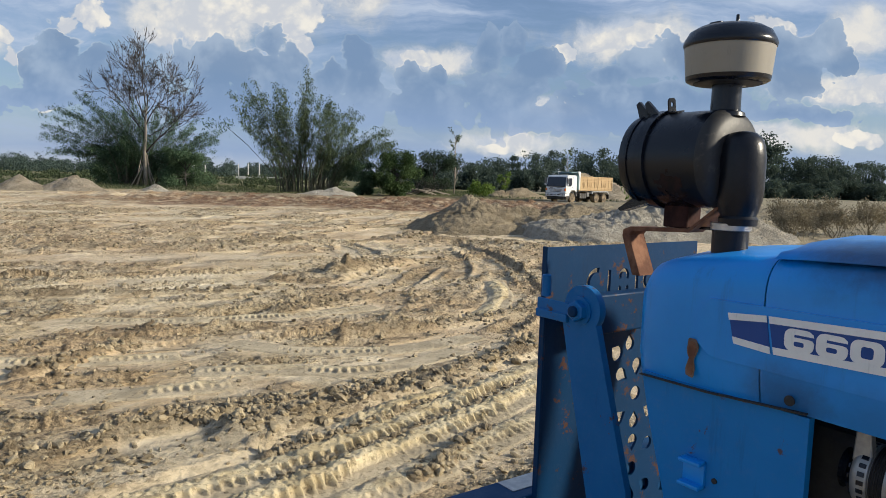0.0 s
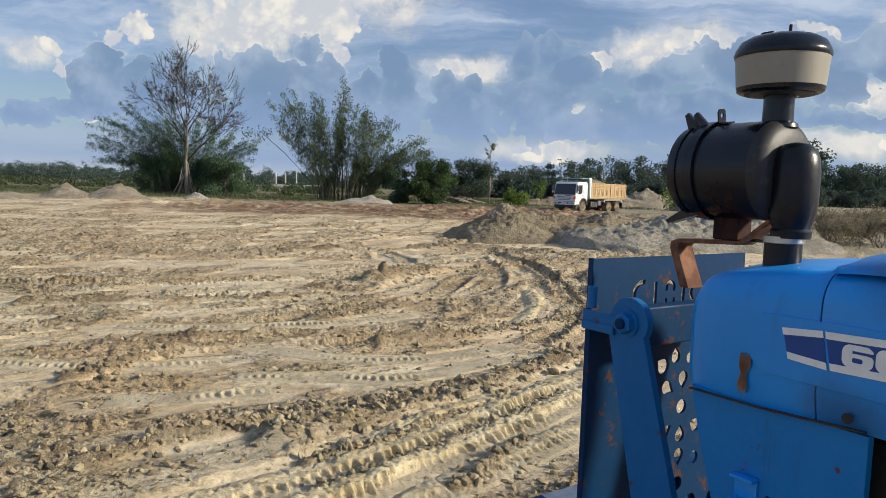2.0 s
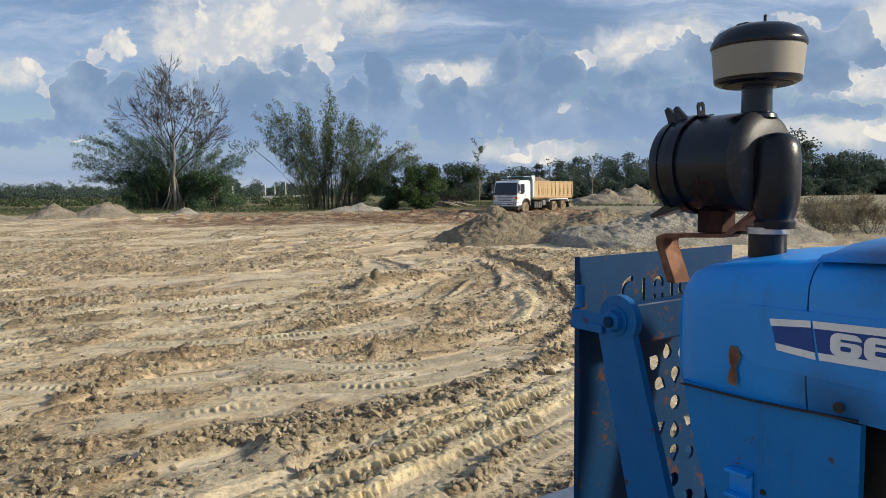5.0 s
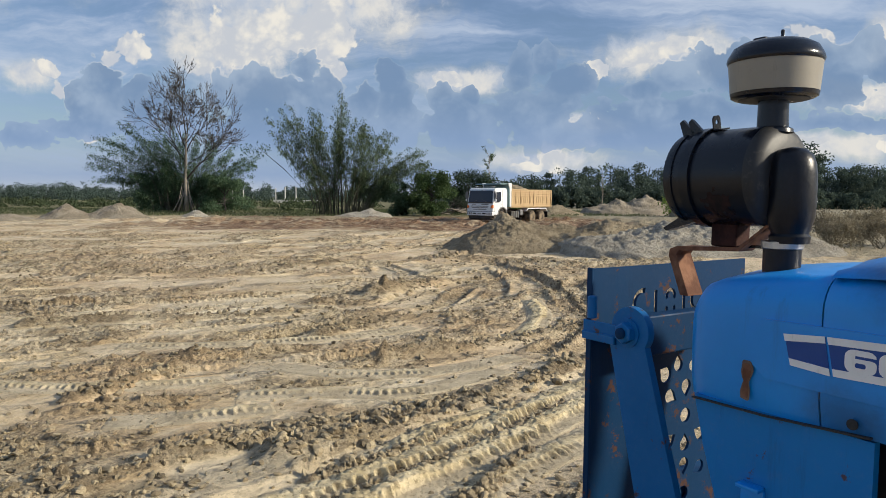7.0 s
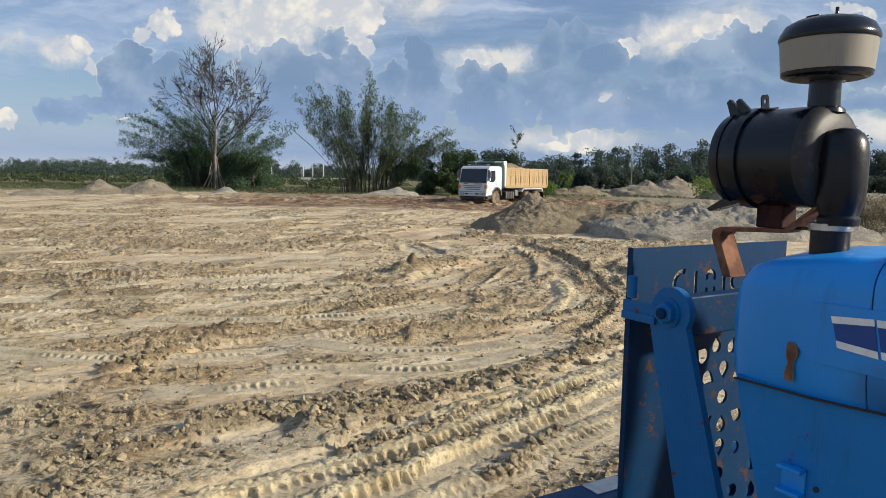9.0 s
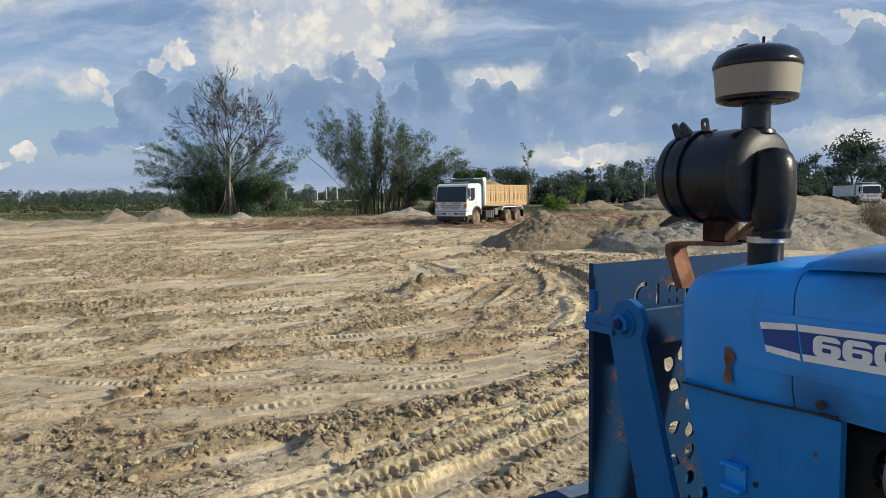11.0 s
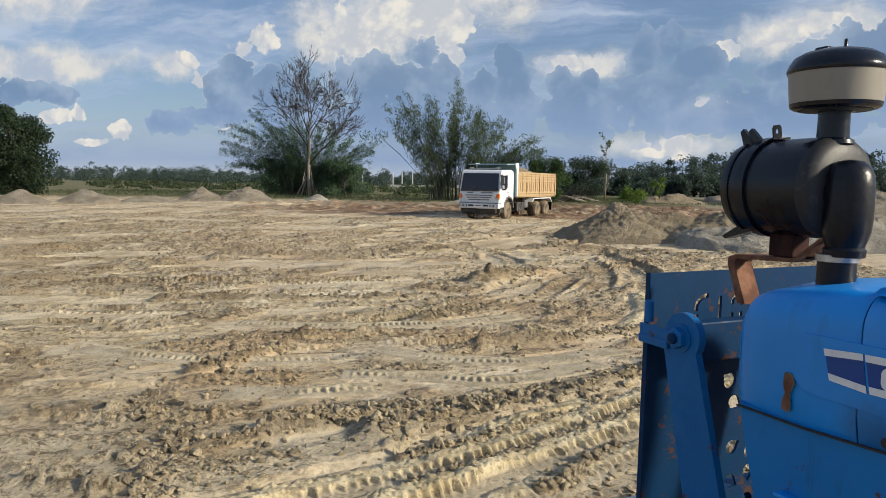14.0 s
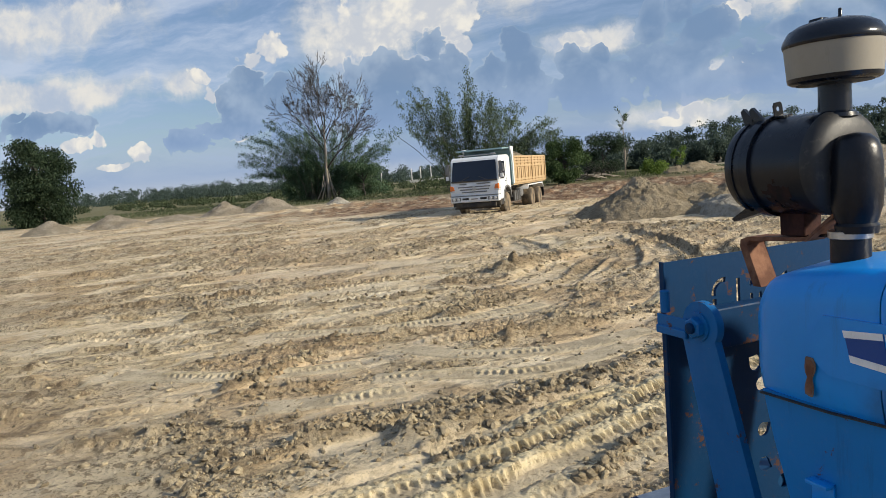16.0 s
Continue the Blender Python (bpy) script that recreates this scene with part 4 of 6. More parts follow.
make_heap("soil_mound", 1.0, 26.2, 2.7, 3.2, 1.32, "mound", "steep mound of brown clay soil on the worked ground", 10, 1, ((0, 0, 1), (0.4, 0.2, 0.75)), 170)
make_heap("soil_mound", 3.9, 27.2, 3.2, 3.4, 1.12, "mound", "broad lumpy mound of brown soil beside others", -15, 2, ((-0.3, 0, 0.9), (0.3, 0.1, 1), (0.1, -0.4, 0.7)), 170)
make_heap("gravel_mound", 6.4, 24.6, 3.6, 3.0, 1.22, "gravel", "pale grey gravelly mound with a crumbled face", 8, 3, ((0, 0, 0.95), (-0.45, -0.1, 0.72), (0.5, 0.05, 1.05)), 170)
make_heap("gravel_mound", 9.4, 26.0, 3.8, 2.8, 1.42, "gravel", "pale grey gravelly mound sloping to the waste ground", 12, 4, ((-0.25, 0, 1), (0.25, 0, 0.8)), 170)
make_heap("soil_mound", 7.0, 31.5, 4.5, 3.0, 0.85, "mound", "low brown mound behind the gravel", 0, 5, ((0, 0, 1), (0.5, 0.1, 0.8)), 72)
make_heap("soil_mound", 19.5, 88.0, 6.5, 4.0, 2.3, "tan_heap", "long tan berm of dug soil with uneven top", 4, 6, ((0.2, 0, 1), (-0.35, 0, 0.8), (0.6, 0, 0.75)), 72)
make_heap("soil_mound", 9.0, 83.0, 4.0, 2.6, 1.3, "mound", "brown berm beside the haul road", 4, 7, ((0, 0, 1), (-0.5, 0, 0.7)), 64)
make_heap("soil_mound", 29.0, 80.0, 7.0, 4.0, 1.9, "tan_heap", "grassy tan bank beyond the mounds", 4, 16, ((0, 0, 1), (0.5, 0, 0.8), (-0.5, 0, 0.9)), 64)
make_heap("gravel_mound", -33.9, 56.0, 2.6, 2.0, 1.2, "tan_heap", "small rounded heap of tan gravel", 0, 8, n=56)
make_heap("gravel_mound", -30.0, 57.0, 2.9, 2.2, 1.35, "tan_heap", "small rounded heap of grey-tan gravel", 0, 9, ((0, 0, 1), (-0.3, 0.1, 0.85)), 56)
make_heap("gravel_mound", -25.4, 61.5, 1.6, 1.2, 0.75, "gravel", "little grey heap in front of the dead tree", 0, 10, n=48)
make_heap("gravel_mound", -11.0, 62.0, 3.2, 1.8, 0.85, "gravel", "low grey heap in front of the bamboo", 10, 11, ((0, 0, 0.8), (0.45, 0, 1.1)), 56)
make_heap("gravel_mound", -39.8, 42.0, 2.4, 2.0, 1.05, "tan_heap", "small tan heap at the edge of the ground", 0, 12, n=48)
make_heap("gravel_mound", -37.3, 45.5, 2.5, 2.0, 1.1, "tan_heap", "small tan heap at the edge of the ground", 0, 13, ((0, 0, 1), (0.5, 0, 0.6)), 48)
make_heap("gravel_mound", -35.0, 50.0, 3.0, 1.6, 0.6, "tan_heap", "low tan bank joining two heaps", 40, 14, n=48)
make_heap("soil_bank", -13.0, 58.0, 9.0, 1.8, 0.38, "mound", "low churned red-brown bank of soil", 12, 15, ((0, 0, 1), (0.6, 0, 0.8), (-0.6, 0, 0.8)), 64)


# ---- blue tractor ----
BX, BY = 1.85, 0.6
tractor = thing("tractor", pose(0, 0, 0, 0, 0, 36.0) @ pose(BX, BY, 0), "old blue tractor with black air cleaner and steel front guard", "tractor")
TP = Matrix.Translation((-BX, -BY, 0))


def tpart(name, bm, mat, parent=None, label="", smooth=True):
    if parent is None:
        bm.transform(TP)
        return part(name, bm, M[mat], tractor, label, smooth)
    bm.transform(TP)
    return part(name, bm, M[mat], parent, label, smooth)


def hood_shell(y_list, left, right, bottom):
    """The bonnet: rounded sections along the tractor. y_list: (y, top, inset, lower edge)."""
    bm, rings = bmesh.new(), []
    for y, top, inset, low in y_list:
        xl, xr, r = left + inset, right - inset, 0.075
        sec = [(xl + 0.012, low), (xl, low + 0.06), (xl, top - r * 1.25)]
        for i in range(1, 7):
            a = math.pi / 2 * i / 6
            sec.append((xl + r - r * math.cos(a), top - r * 1.25 + r * 1.1 * math.sin(a)))
        sec.append(((xl + xr) / 2, top + 0.008))
        sec += [(xl + xr - x, z) for x, z in sec[-2::-1]]
        rings.append([bm.verts.new((x, y, z)) for x, z in sec])
    for a, b in zip(rings, rings[1:]):
        for i in range(len(a) - 1):
            bm.faces.new((a[i], a[i + 1], b[i + 1], b[i]))
    bm.faces.new(rings[0])
    return bm


# rear bonnet and nose meet at a narrow seam
rear = hood_shell([(-0.5, 1.775, 0.0, 1.36), (0.2, 1.765, 0.0, 1.37), (0.7, 1.748, 0.0, 1.378), (0.9, 1.737, 0.0, 1.38), (0.955, 1.731, 0.0, 1.38), (0.963, 1.728, 0.004, 1.38)], 1.567, 2.133, 1.38)
tpart("bonnet", rear, "blue", None, "faded blue sheet-steel bonnet")
nose = hood_shell([(0.967, 1.726, 0.004, 1.374), (0.975, 1.728, 0.0, 1.374), (1.1, 1.715, 0.0, 1.372), (1.2, 1.701, 0.001, 1.370), (1.26, 1.690, 0.004, 1.37), (1.295, 1.676, 0.012, 1.37), (1.315, 1.655, 0.024, 1.37), (1.325, 1.62, 0.04, 1.37)], 1.568, 2.132, 1.37)
bmesh.ops.holes_fill(nose, edges=nose.edges)
tpart("nose_cowl", nose, "blue", None, "rounded blue nose cowl with a rust spot")
def raised_panel(stations):
    """The raised middle of the bonnet: (y, foot, top) along it, with sloped rounded shoulders."""
    bm, rings = bmesh.new(), []
    for y, foot, top in stations:
        h = top - foot
        sec = [(1.585, foot - 0.016), (1.610, foot + 0.12 * h), (1.640, foot + 0.50 * h), (1.672, foot + 0.88 * h), (1.715, top), (1.85, top + 0.006)]
        sec += [(3.70 - x, z) for x, z in sec[-2::-1]]
        rings.append([bm.verts.new((x, y, z)) for x, z in sec])
    for a, b in zip(rings, rings[1:]):
        for q in range(len(a) - 1):
            bm.faces.new((a[q], a[q + 1], b[q + 1], b[q]))
    bm.faces.new(rings[0]), bm.faces.new(rings[-1][::-1])
    return bm


tpart("raised_panel", raised_panel([(0.958, 1.728, 1.728), (0.945, 1.730, 1.739), (0.928, 1.731, 1.752), (0.90, 1.733, 1.760), (0.765, 1.738, 1.768), (0.3, 1.752, 1.780), (-0.49, 1.768, 1.795)]), "blue", None, "raised middle panel of the bonnet")
side = prism([(0.848, 0.8), (0.848, 1.376), (1.293, 1.376), (1.262, 1.25), (1.205, 1.07), (1.14, 0.8)], 1.577, 1.60)
tpart("side_panel", side, "blue_chipped", None, "blue lower side panel with chipped paint", False)
side = prism([(0.848, 0.8), (0.848, 1.376), (1.293, 1.376), (1.262, 1.25), (1.205, 1.07), (1.14, 0.8)], 2.10, 2.123)
tpart("side_panel", side, "blue", None, "", False)
tpart("grille", prism([(1.60, 0.8), (2.10, 0.8), (2.10, 1.40), (1.60, 1.40)], 1.13, 1.15, "y"), "black", None, "black radiator grille", False)
tpart("seam_lip", prism([(0.85, 1.389), (1.09, 1.374), (1.29, 1.371), (1.29, 1.3675), (1.09, 1.370), (0.85, 1.3845)], 1.562, 1.572), "engine", None, "dark overlapping seam below the cowl", False)
# pressed panel with the decal
press = prism([(-0.4, 1.445), (1.09, 1.462), (1.125, 1.49), (1.132, 1.56), (1.10, 1.603), (-0.4, 1.625)], 1.5635, 1.570)
tpart("pressed_panel", press, "blue", None, "", False)
decal = tpart("decal_band", prism([(1.045, 1.575), (0.953, 1.584), (0.939, 1.503), (1.029, 1.508)], 1.5615, 1.5632), "decal_blue", None, "blue and white model decal", False)
tpart("decal_band", prism([(0.948, 1.584), (0.30, 1.612), (0.30, 1.522), (0.932, 1.503)], 1.5615, 1.5632), "decal_blue", None, "blue and white model decal", False)
for pts in ([(1.047, 1.577), (0.953, 1.586), (0.951, 1.571), (1.043, 1.561)], [(1.032, 1.523), (0.941, 1.517), (0.938, 1.501), (1.028, 1.507)],
            [(0.948, 1.586), (0.30, 1.614), (0.30, 1.597), (0.945, 1.570)], [(0.934, 1.518), (0.30, 1.538), (0.30, 1.521), (0.931, 1.502)]):
    tpart("stripe", prism(pts, 1.5598, 1.5613), "white", decal, "white stripe", False)


def plate_with_holes(outline, holes, thick, res=2):
    """A flat plate in the plane x, z with real holes through it."""
    bm = bmesh.new()
    for poly in (outline, *holes):
        ring = [bm.verts.new((a, -thick / 2, b)) for a, b in poly]
        for p, q in zip(ring, ring[1:] + ring[:1]):
            bm.edges.new((p, q))
    bmesh.ops.triangle_fill(bm, use_beauty=True, use_dissolve=False, edges=bm.edges[:])
    out = bmesh.ops.extrude_face_region(bm, geom=bm.faces[:])
    bmesh.ops.translate(bm, vec=(0, thick, 0), verts=[v for v in out["geom"] if isinstance(v, bmesh.types.BMVert)])
    return bm


def slab(w, h, r, n=5):
    """A rounded rectangle about its middle."""
    out = []
    for cx, cz, a0 in ((w / 2 - r, h / 2 - r, 0), (r - w / 2, h / 2 - r, 90), (r - w / 2, r - h / 2, 180), (w / 2 - r, r - h / 2, 270)):
        out += [(cx + r * math.cos(radians(a0 + 90 * i / n)), cz + r * math.sin(radians(a0 + 90 * i / n))) for i in range(n + 1)]
    return out


def moved(outline, dx, dz):
    return [(a + dx, b + dz) for a, b in outline]


DW, DH = 0.0645, 0.050
for i, digit in enumerate("6600"):
    if digit == "0":
        shape = plate_with_holes(slab(DW, DH, 0.017), [slab(0.024, 0.024, 0.006)], 0.0008)
    else:
        # the upper bowl is open to the right
        body = [p for p in slab(DW, DH, 0.017) if not (p[0] > 0 and p[1] > 0)]
        low_right = [p for p in body if p[0] > 0]
        rest = [p for p in body if p[0] <= 0]
        ring = [(DW / 2 - 0.001, 0.0125), (DW / 2 - 0.002, 0.018), (DW / 2 - 0.010, DH / 2 - 0.001), (DW / 2 - 0.017, DH / 2)] + rest + low_right + [(DW / 2, 0.0), (DW / 2 - 0.004, 0.0050), (DW / 2 - 0.012, 0.0065), (-0.011, 0.0065), (-0.011, 0.0125)]
        shape = plate_with_holes(ring, [moved(slab(0.022, 0.0105, 0.004), 0, -0.0075)], 0.0008)
    face = Matrix(((0, 1, 0, 1.5605), (-1, 0, 0, 0.909 - DW / 2 - 0.0685 * i), (0, 0, 1, 1.5435 + 0.0018 * i), (0, 0, 0, 1)))
    shape.transform(face)
    tpart("digit", shape, "white", decal, "bold white digit of the model number", False)
# rust spots on the nose
ring = []
for i in range(44):
    a = 2 * math.pi * i / 44
    up = math.sin(a)
    q = 1 + 0.22 * noise.noise(Vector((math.cos(a) * 1.6, up * 1.6, 4)))
    wide = (0.018 if up > 0 else 0.014) * min(1.0, 0.45 + 1.1 * abs(up)) * abs(math.cos(a)) ** 0.45
    ring.append((1.137 + (wide if math.cos(a) > 0 else -wide) * q - 0.003 * up, 1.446 + 0.052 * up * q))
spot = tpart("rust_spot", prism(ring, 1.5620, 1.5632), "primer", None, "brown rust spot where the paint has flaked", False)
inner = [(1.137 + (y - 1.137) * 0.72, 1.444 + (z - 1.444) * 0.86) for y, z in ring]
tpart("bare_metal", prism(inner, 1.5612, 1.5619), "rust", spot, "dark core of the rust", False)
hole = lathe([(0.012, 0), (0.012, 0.003), (0.006, 0.004)], pose(1.5625, 0.887, 1.408, 0, -90, 0), 14)
tpart("screw", hole, "engine", None, "dark screw head")
# door catch on the side panel
catch = block(1.545, 1.577, 1.085, 1.145, 1.185, 1.195, 0.002)
block(1.545, 1.577, 1.085, 1.145, 1.125, 1.135, 0.002, catch)
block(1.568, 1.577, 1.085, 1.145, 1.125, 1.195, 0.002, catch)
tpart("catch", catch, "blue")
tpart("screw", lathe([(0.007, 0), (0.007, 0.004)], pose(1.577, 1.06, 1.155, 0, -90, 0), 10), "engine")
# engine bay
tpart("engine_block", block(1.68, 2.02, -0.4, 1.10, 0.62, 1.34, 0.03), "engine", None, "dark oily engine block", False)
alt = lathe([(0.02, 0.078), (0.045, 0.078), (0.064, 0.070), (0.071, 0.058), (0.071, 0.036), (0.066, 0.034), (0.066, 0.006), (0.071, 0.004), (0.071, -0.05), (0.05, -0.07), (0.02, -0.072)], Matrix(((1, 0, 0, 1.668), (0, 0, 1, 0.700), (0, -1, 0, 1.265), (0, 0, 0, 1))), 40)
alternator = tpart("alternator", alt, "alu", None, "cast aluminium alternator with cooling slots")
core = lathe([(0.0665, 0.033)] + [(0.0665 + (0.003 if q % 2 else 0.0), 0.033 - 0.027 * q / 12) for q in range(13)] + [(0.0665, 0.006)], Matrix(((1, 0, 0, 1.668), (0, 0, 1, 0.700), (0, -1, 0, 1.265), (0, 0, 0, 1))), 36)
tpart("stator", core, "engine", alternator, "dark laminated core", False)
for row in (0.047, -0.012, -0.034):
    for i in range(12):
        a = radians(90 + 15 * i)
        slot = block(-0.002, 0.002, -0.007, 0.007, -0.005, 0.005, 0.001)
        slot.transform(Matrix.Translation((1.668 + 0.0702 * math.cos(a), 0.700 + row, 1.265 + 0.0702 * math.sin(a))) @ Matrix.Rotation(-a, 4, "Y"))
        tpart("vent_slot", slot, "black", alternator, "", False)
for i in range(8):
    a = radians(110 + 22 * i)
    slot = block(-0.008, 0.008, -0.002, 0.002, -0.005, 0.005, 0.001)
    slot.transform(Matrix.Translation((1.668 + 0.052 * math.cos(a), 0.7755, 1.265 + 0.052 * math.sin(a))) @ Matrix.Rotation(-a, 4, "Y"))
    tpart("vent_slot", slot, "black", alternator, "", False)
tpart("alternator_bracket", prism([(0.735, 1.31), (0.775, 1.30), (0.770, 1.385), (0.745, 1.39)], 1.62, 1.645, bevel=0.003), "alu", None, "", False)
tpart("pulley", lathe([(0.03, 0), (0.045, 0.004), (0.036, 0.012), (0.045, 0.02), (0.03, 0.024)], Matrix(((1, 0, 0, 1.668), (0, 0, 1, 0.782), (0, -1, 0, 1.265), (0, 0, 0, 1))), 24), "black")
# front axle and wheels carry it
tpart("front_axle", block(1.25, 2.45, 0.84, 0.96, 0.42, 0.56, 0.02), "blue_rusty_shaded", None, "", False)
tpart("axle_support", block(1.74, 1.96, 0.7, 1.2, 0.5, 0.85, 0.03), "blue_rusty_shaded", None, "", False)
for x in (1.32, 2.38):
    w = tpart("front_wheel", lathe([(0.2, -0.09), (0.33, -0.10), (0.39, -0.07), (0.40, 0.0), (0.39, 0.07), (0.33, 0.10), (0.2, 0.09)], pose(x, 0.90, 0.40, 0, 90, 0), 32), "rubber", None, "worn black front tyre")
    tpart("rim", lathe([(0.05, -0.05), (0.2, -0.04), (0.21, -0.08), (0.205, 0.08), (0.2, 0.04), (0.05, 0.05)], pose(x, 0.90, 0.40, 0, 90, 0), 28), "white", w)

# ---- front guard ----
GY = 1.72


def drop_hole(cx, cz, length, width, turn):
    """A petal: a round end drawn out to a point."""
    r, out = width / 2, [(0.0, length / 2)]
    for i in range(13):
        a = radians(28 - 236 * i / 12)
        out.append((r * math.cos(a), r * math.sin(a) - length / 2 + r))
    c, s = math.cos(turn), math.sin(turn)
    return [(cx + c * px - s * pz, cz + s * px + c * pz) for px, pz in out]


def round_hole(cx, cz, r):
    return [(cx + r * math.cos(2 * math.pi * i / 14), cz + r * math.sin(2 * math.pi * i / 14)) for i in range(14)]


def ring_slot(cx, cz, r, w, a0, a1, n=9):
    out = [(cx + (r + w) * math.cos(a0 + (a1 - a0) * i / n), cz + (r + w) * math.sin(a0 + (a1 - a0) * i / n)) for i in range(n + 1)]
    return out + [(cx + r * math.cos(a0 + (a1 - a0) * i / n), cz + r * math.sin(a0 + (a1 - a0) * i / n)) for i in range(n, -1, -1)]


def bar_slot(x0, x1, z0, z1):
    return [(x0, z0), (x1, z0), (x1, z1), (x0, z1)]


cut = [ring_slot(1.862, 1.535, 0.036, 0.017, radians(80), radians(188)), bar_slot(1.812, 1.829, 1.487, 1.520),
       bar_slot(1.915, 1.931, 1.484, 1.577), ring_slot(2.0, 1.553, 0.014, 0.013, radians(-30), radians(205)), ring_slot(2.0, 1.507, 0.014, 0.013, radians(150), radians(390)),
       bar_slot(2.062, 2.078, 1.482, 1.572), ring_slot(2.15, 1.53, 0.03, 0.016, radians(100), radians(260)), bar_slot(2.205, 2.22, 1.48, 1.57)]
cut += [drop_hole(2.052, 1.312, 0.064, 0.046, 0.1), drop_hole(2.137, 1.300, 0.060, 0.044, -0.35), drop_hole(1.984, 1.279, 0.066, 0.056, 0.9), drop_hole(2.225, 1.312, 0.064, 0.046, 0.1), drop_hole(2.31, 1.300, 0.060, 0.044, -0.3)]
for cz in (1.116, 0.830):
    for cx in (2.099, 2.295):
        cut.append(round_hole(cx, cz, 0.027))
        for i in range(6):
            if (cx > 2.2 and i in (2, 3)):
                continue
            a = radians(30 + 60 * i)
            lift = 0.028 if i in (0, 2) else -0.028 if i in (3, 5) else 0.0
            cut.append(drop_hole(cx + 0.092 * math.cos(a), cz + 0.099 * math.sin(a) + lift, 0.066, 0.050, a + math.pi / 2))
guard = plate_with_holes([(1.622, 0.55), (2.42, 0.55), (2.42, 1.664), (1.622, 1.664)], cut, 0.010)
guard.transform(Matrix.Translation((0, GY, 0)))
guard_plate = tpart("guard_plate", guard, "blue_rusty_shaded", None, "rusty blue steel guard plate coloured as in shade, with cut-out letters and petals", False)
tpart("edge_angle", block(1.614, 1.622, 1.708, 1.730, 0.55, 1.667, 0.002), "blue_rusty_shaded", guard_plate, "", False)
tpart("cross_member", block(1.66, 2.16, 1.585, 1.640, 1.395, 1.522, 0.006), "blue_rusty_shaded", None, "blue cross member coloured as in shade", False)
for x in (1.603, 2.14):
    ey, ez = 1.531, 1.50
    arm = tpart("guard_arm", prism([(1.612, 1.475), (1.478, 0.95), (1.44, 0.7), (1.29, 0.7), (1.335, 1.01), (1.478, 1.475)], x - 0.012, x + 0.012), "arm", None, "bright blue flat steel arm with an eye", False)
    tpart("arm_eye", lathe([(0.070, -0.0125), (0.0705, -0.010), (0.0705, 0.010), (0.070, 0.0125)], pose(x, ey, ez, 0, 90, 0), 40), "arm", arm)
    tpart("washer", lathe([(0.043, 0), (0.043, 0.006)], pose(x - 0.012, ey + 0.005, ez - 0.005, 0, -90, 0), 24), "arm", arm)
    tpart("bolt", lathe([(0.032, 0), (0.032, 0.019), (0.026, 0.023)], pose(x - 0.018, ey + 0.005, ez - 0.005, 0, -90, 0), 6), "arm", arm, "blue hexagon bolt", False)
    tpart("bolt_end", lathe([(0.016, 0), (0.016, 0.010), (0.012, 0.013)], pose(x - 0.040, ey + 0.005, ez - 0.005, 0, -90, 0), 16), "blue_rusty_shaded", arm)
hinge = block(1.578, 1.598, 1.58, 1.712, 1.450, 1.476, 0.003)
block(1.584, 1.592, 1.58, 1.712, 1.450, 1.51, 0.002, hinge)
tpart("hinge_plate", hinge, "arm", None, "", False)
tpart("hinge_pin", lathe([(0.015, -0.035), (0.015, 0.03), (0.012, 0.033)], pose(1.600, 1.690, 1.550), 16), "arm")
bar = block(0.75, 2.9, 1.73, 1.865, 0.6, 0.845, 0.006)
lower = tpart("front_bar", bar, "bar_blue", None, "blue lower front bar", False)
tpart("plate_label", block(1.575, 1.735, 1.775, 1.855, 0.845, 0.8475), "steel", lower, "worn pale maker's plate", False)

# ---- air cleaner on the bonnet ----
CX, CZ = 1.79, 1.945
can = lathe([(0.06, 1.500), (0.115, 1.495), (0.130, 1.484), (0.134, 1.466), (0.134, 1.228), (0.1315, 1.214), (0.124, 1.203), (0.105, 1.194), (0.03, 1.190)], Matrix(((1, 0, 0, CX), (0, 0, 1, 0), (0, -1, 0, CZ), (0, 0, 0, 1))), 56)
canister = tpart("air_cleaner", can, "black", None, "glossy black air cleaner canister")
cone = Matrix(((1, 0, 0, CX), (0, 0, 1, 0), (0, -1, 0, CZ), (0, 0, 0, 1)))
tpart("strap", lathe([(0.134, 1.420), (0.142, 1.422), (0.142, 1.394), (0.134, 1.392)], cone, 56), "black", canister)
tpart("seam_ring", lathe([(0.133, 1.462), (0.137, 1.460), (0.137, 1.453), (0.133, 1.451)], cone, 56), "black", canister)
tpart("dusty_dome", lathe([(0.1352, 1.232), (0.1352, 1.227), (0.1328, 1.2125), (0.125, 1.2015), (0.106, 1.1925), (0.06, 1.189)], cone, 56), "black_dusty", canister, "dusty rounded end of the canister")
stain = bmesh.new()
grid = [[stain.verts.new((CX + 0.1349 * math.cos(b), y, CZ + 0.1349 * math.sin(b))) for b in [math.pi + 0.22 + 0.75 * j / 30 for j in range(31)]] for y in [1.265 + 0.10 * i / 36 for i in range(37)]]
for i in range(36):
    for j in range(30):
        if math.hypot((i - 17.5) / 18, (j - 14.5) / 15) + 0.55 * noise.fractal(Vector((i * 0.15, j * 0.15, 2)), 1.0, 2.0, 4) < 0.8:
            stain.faces.new((grid[i][j], grid[i + 1][j], grid[i + 1][j + 1], grid[i][j + 1]))
tpart("rust_stain", stain, "stain", canister, "dull red-brown rust stain")
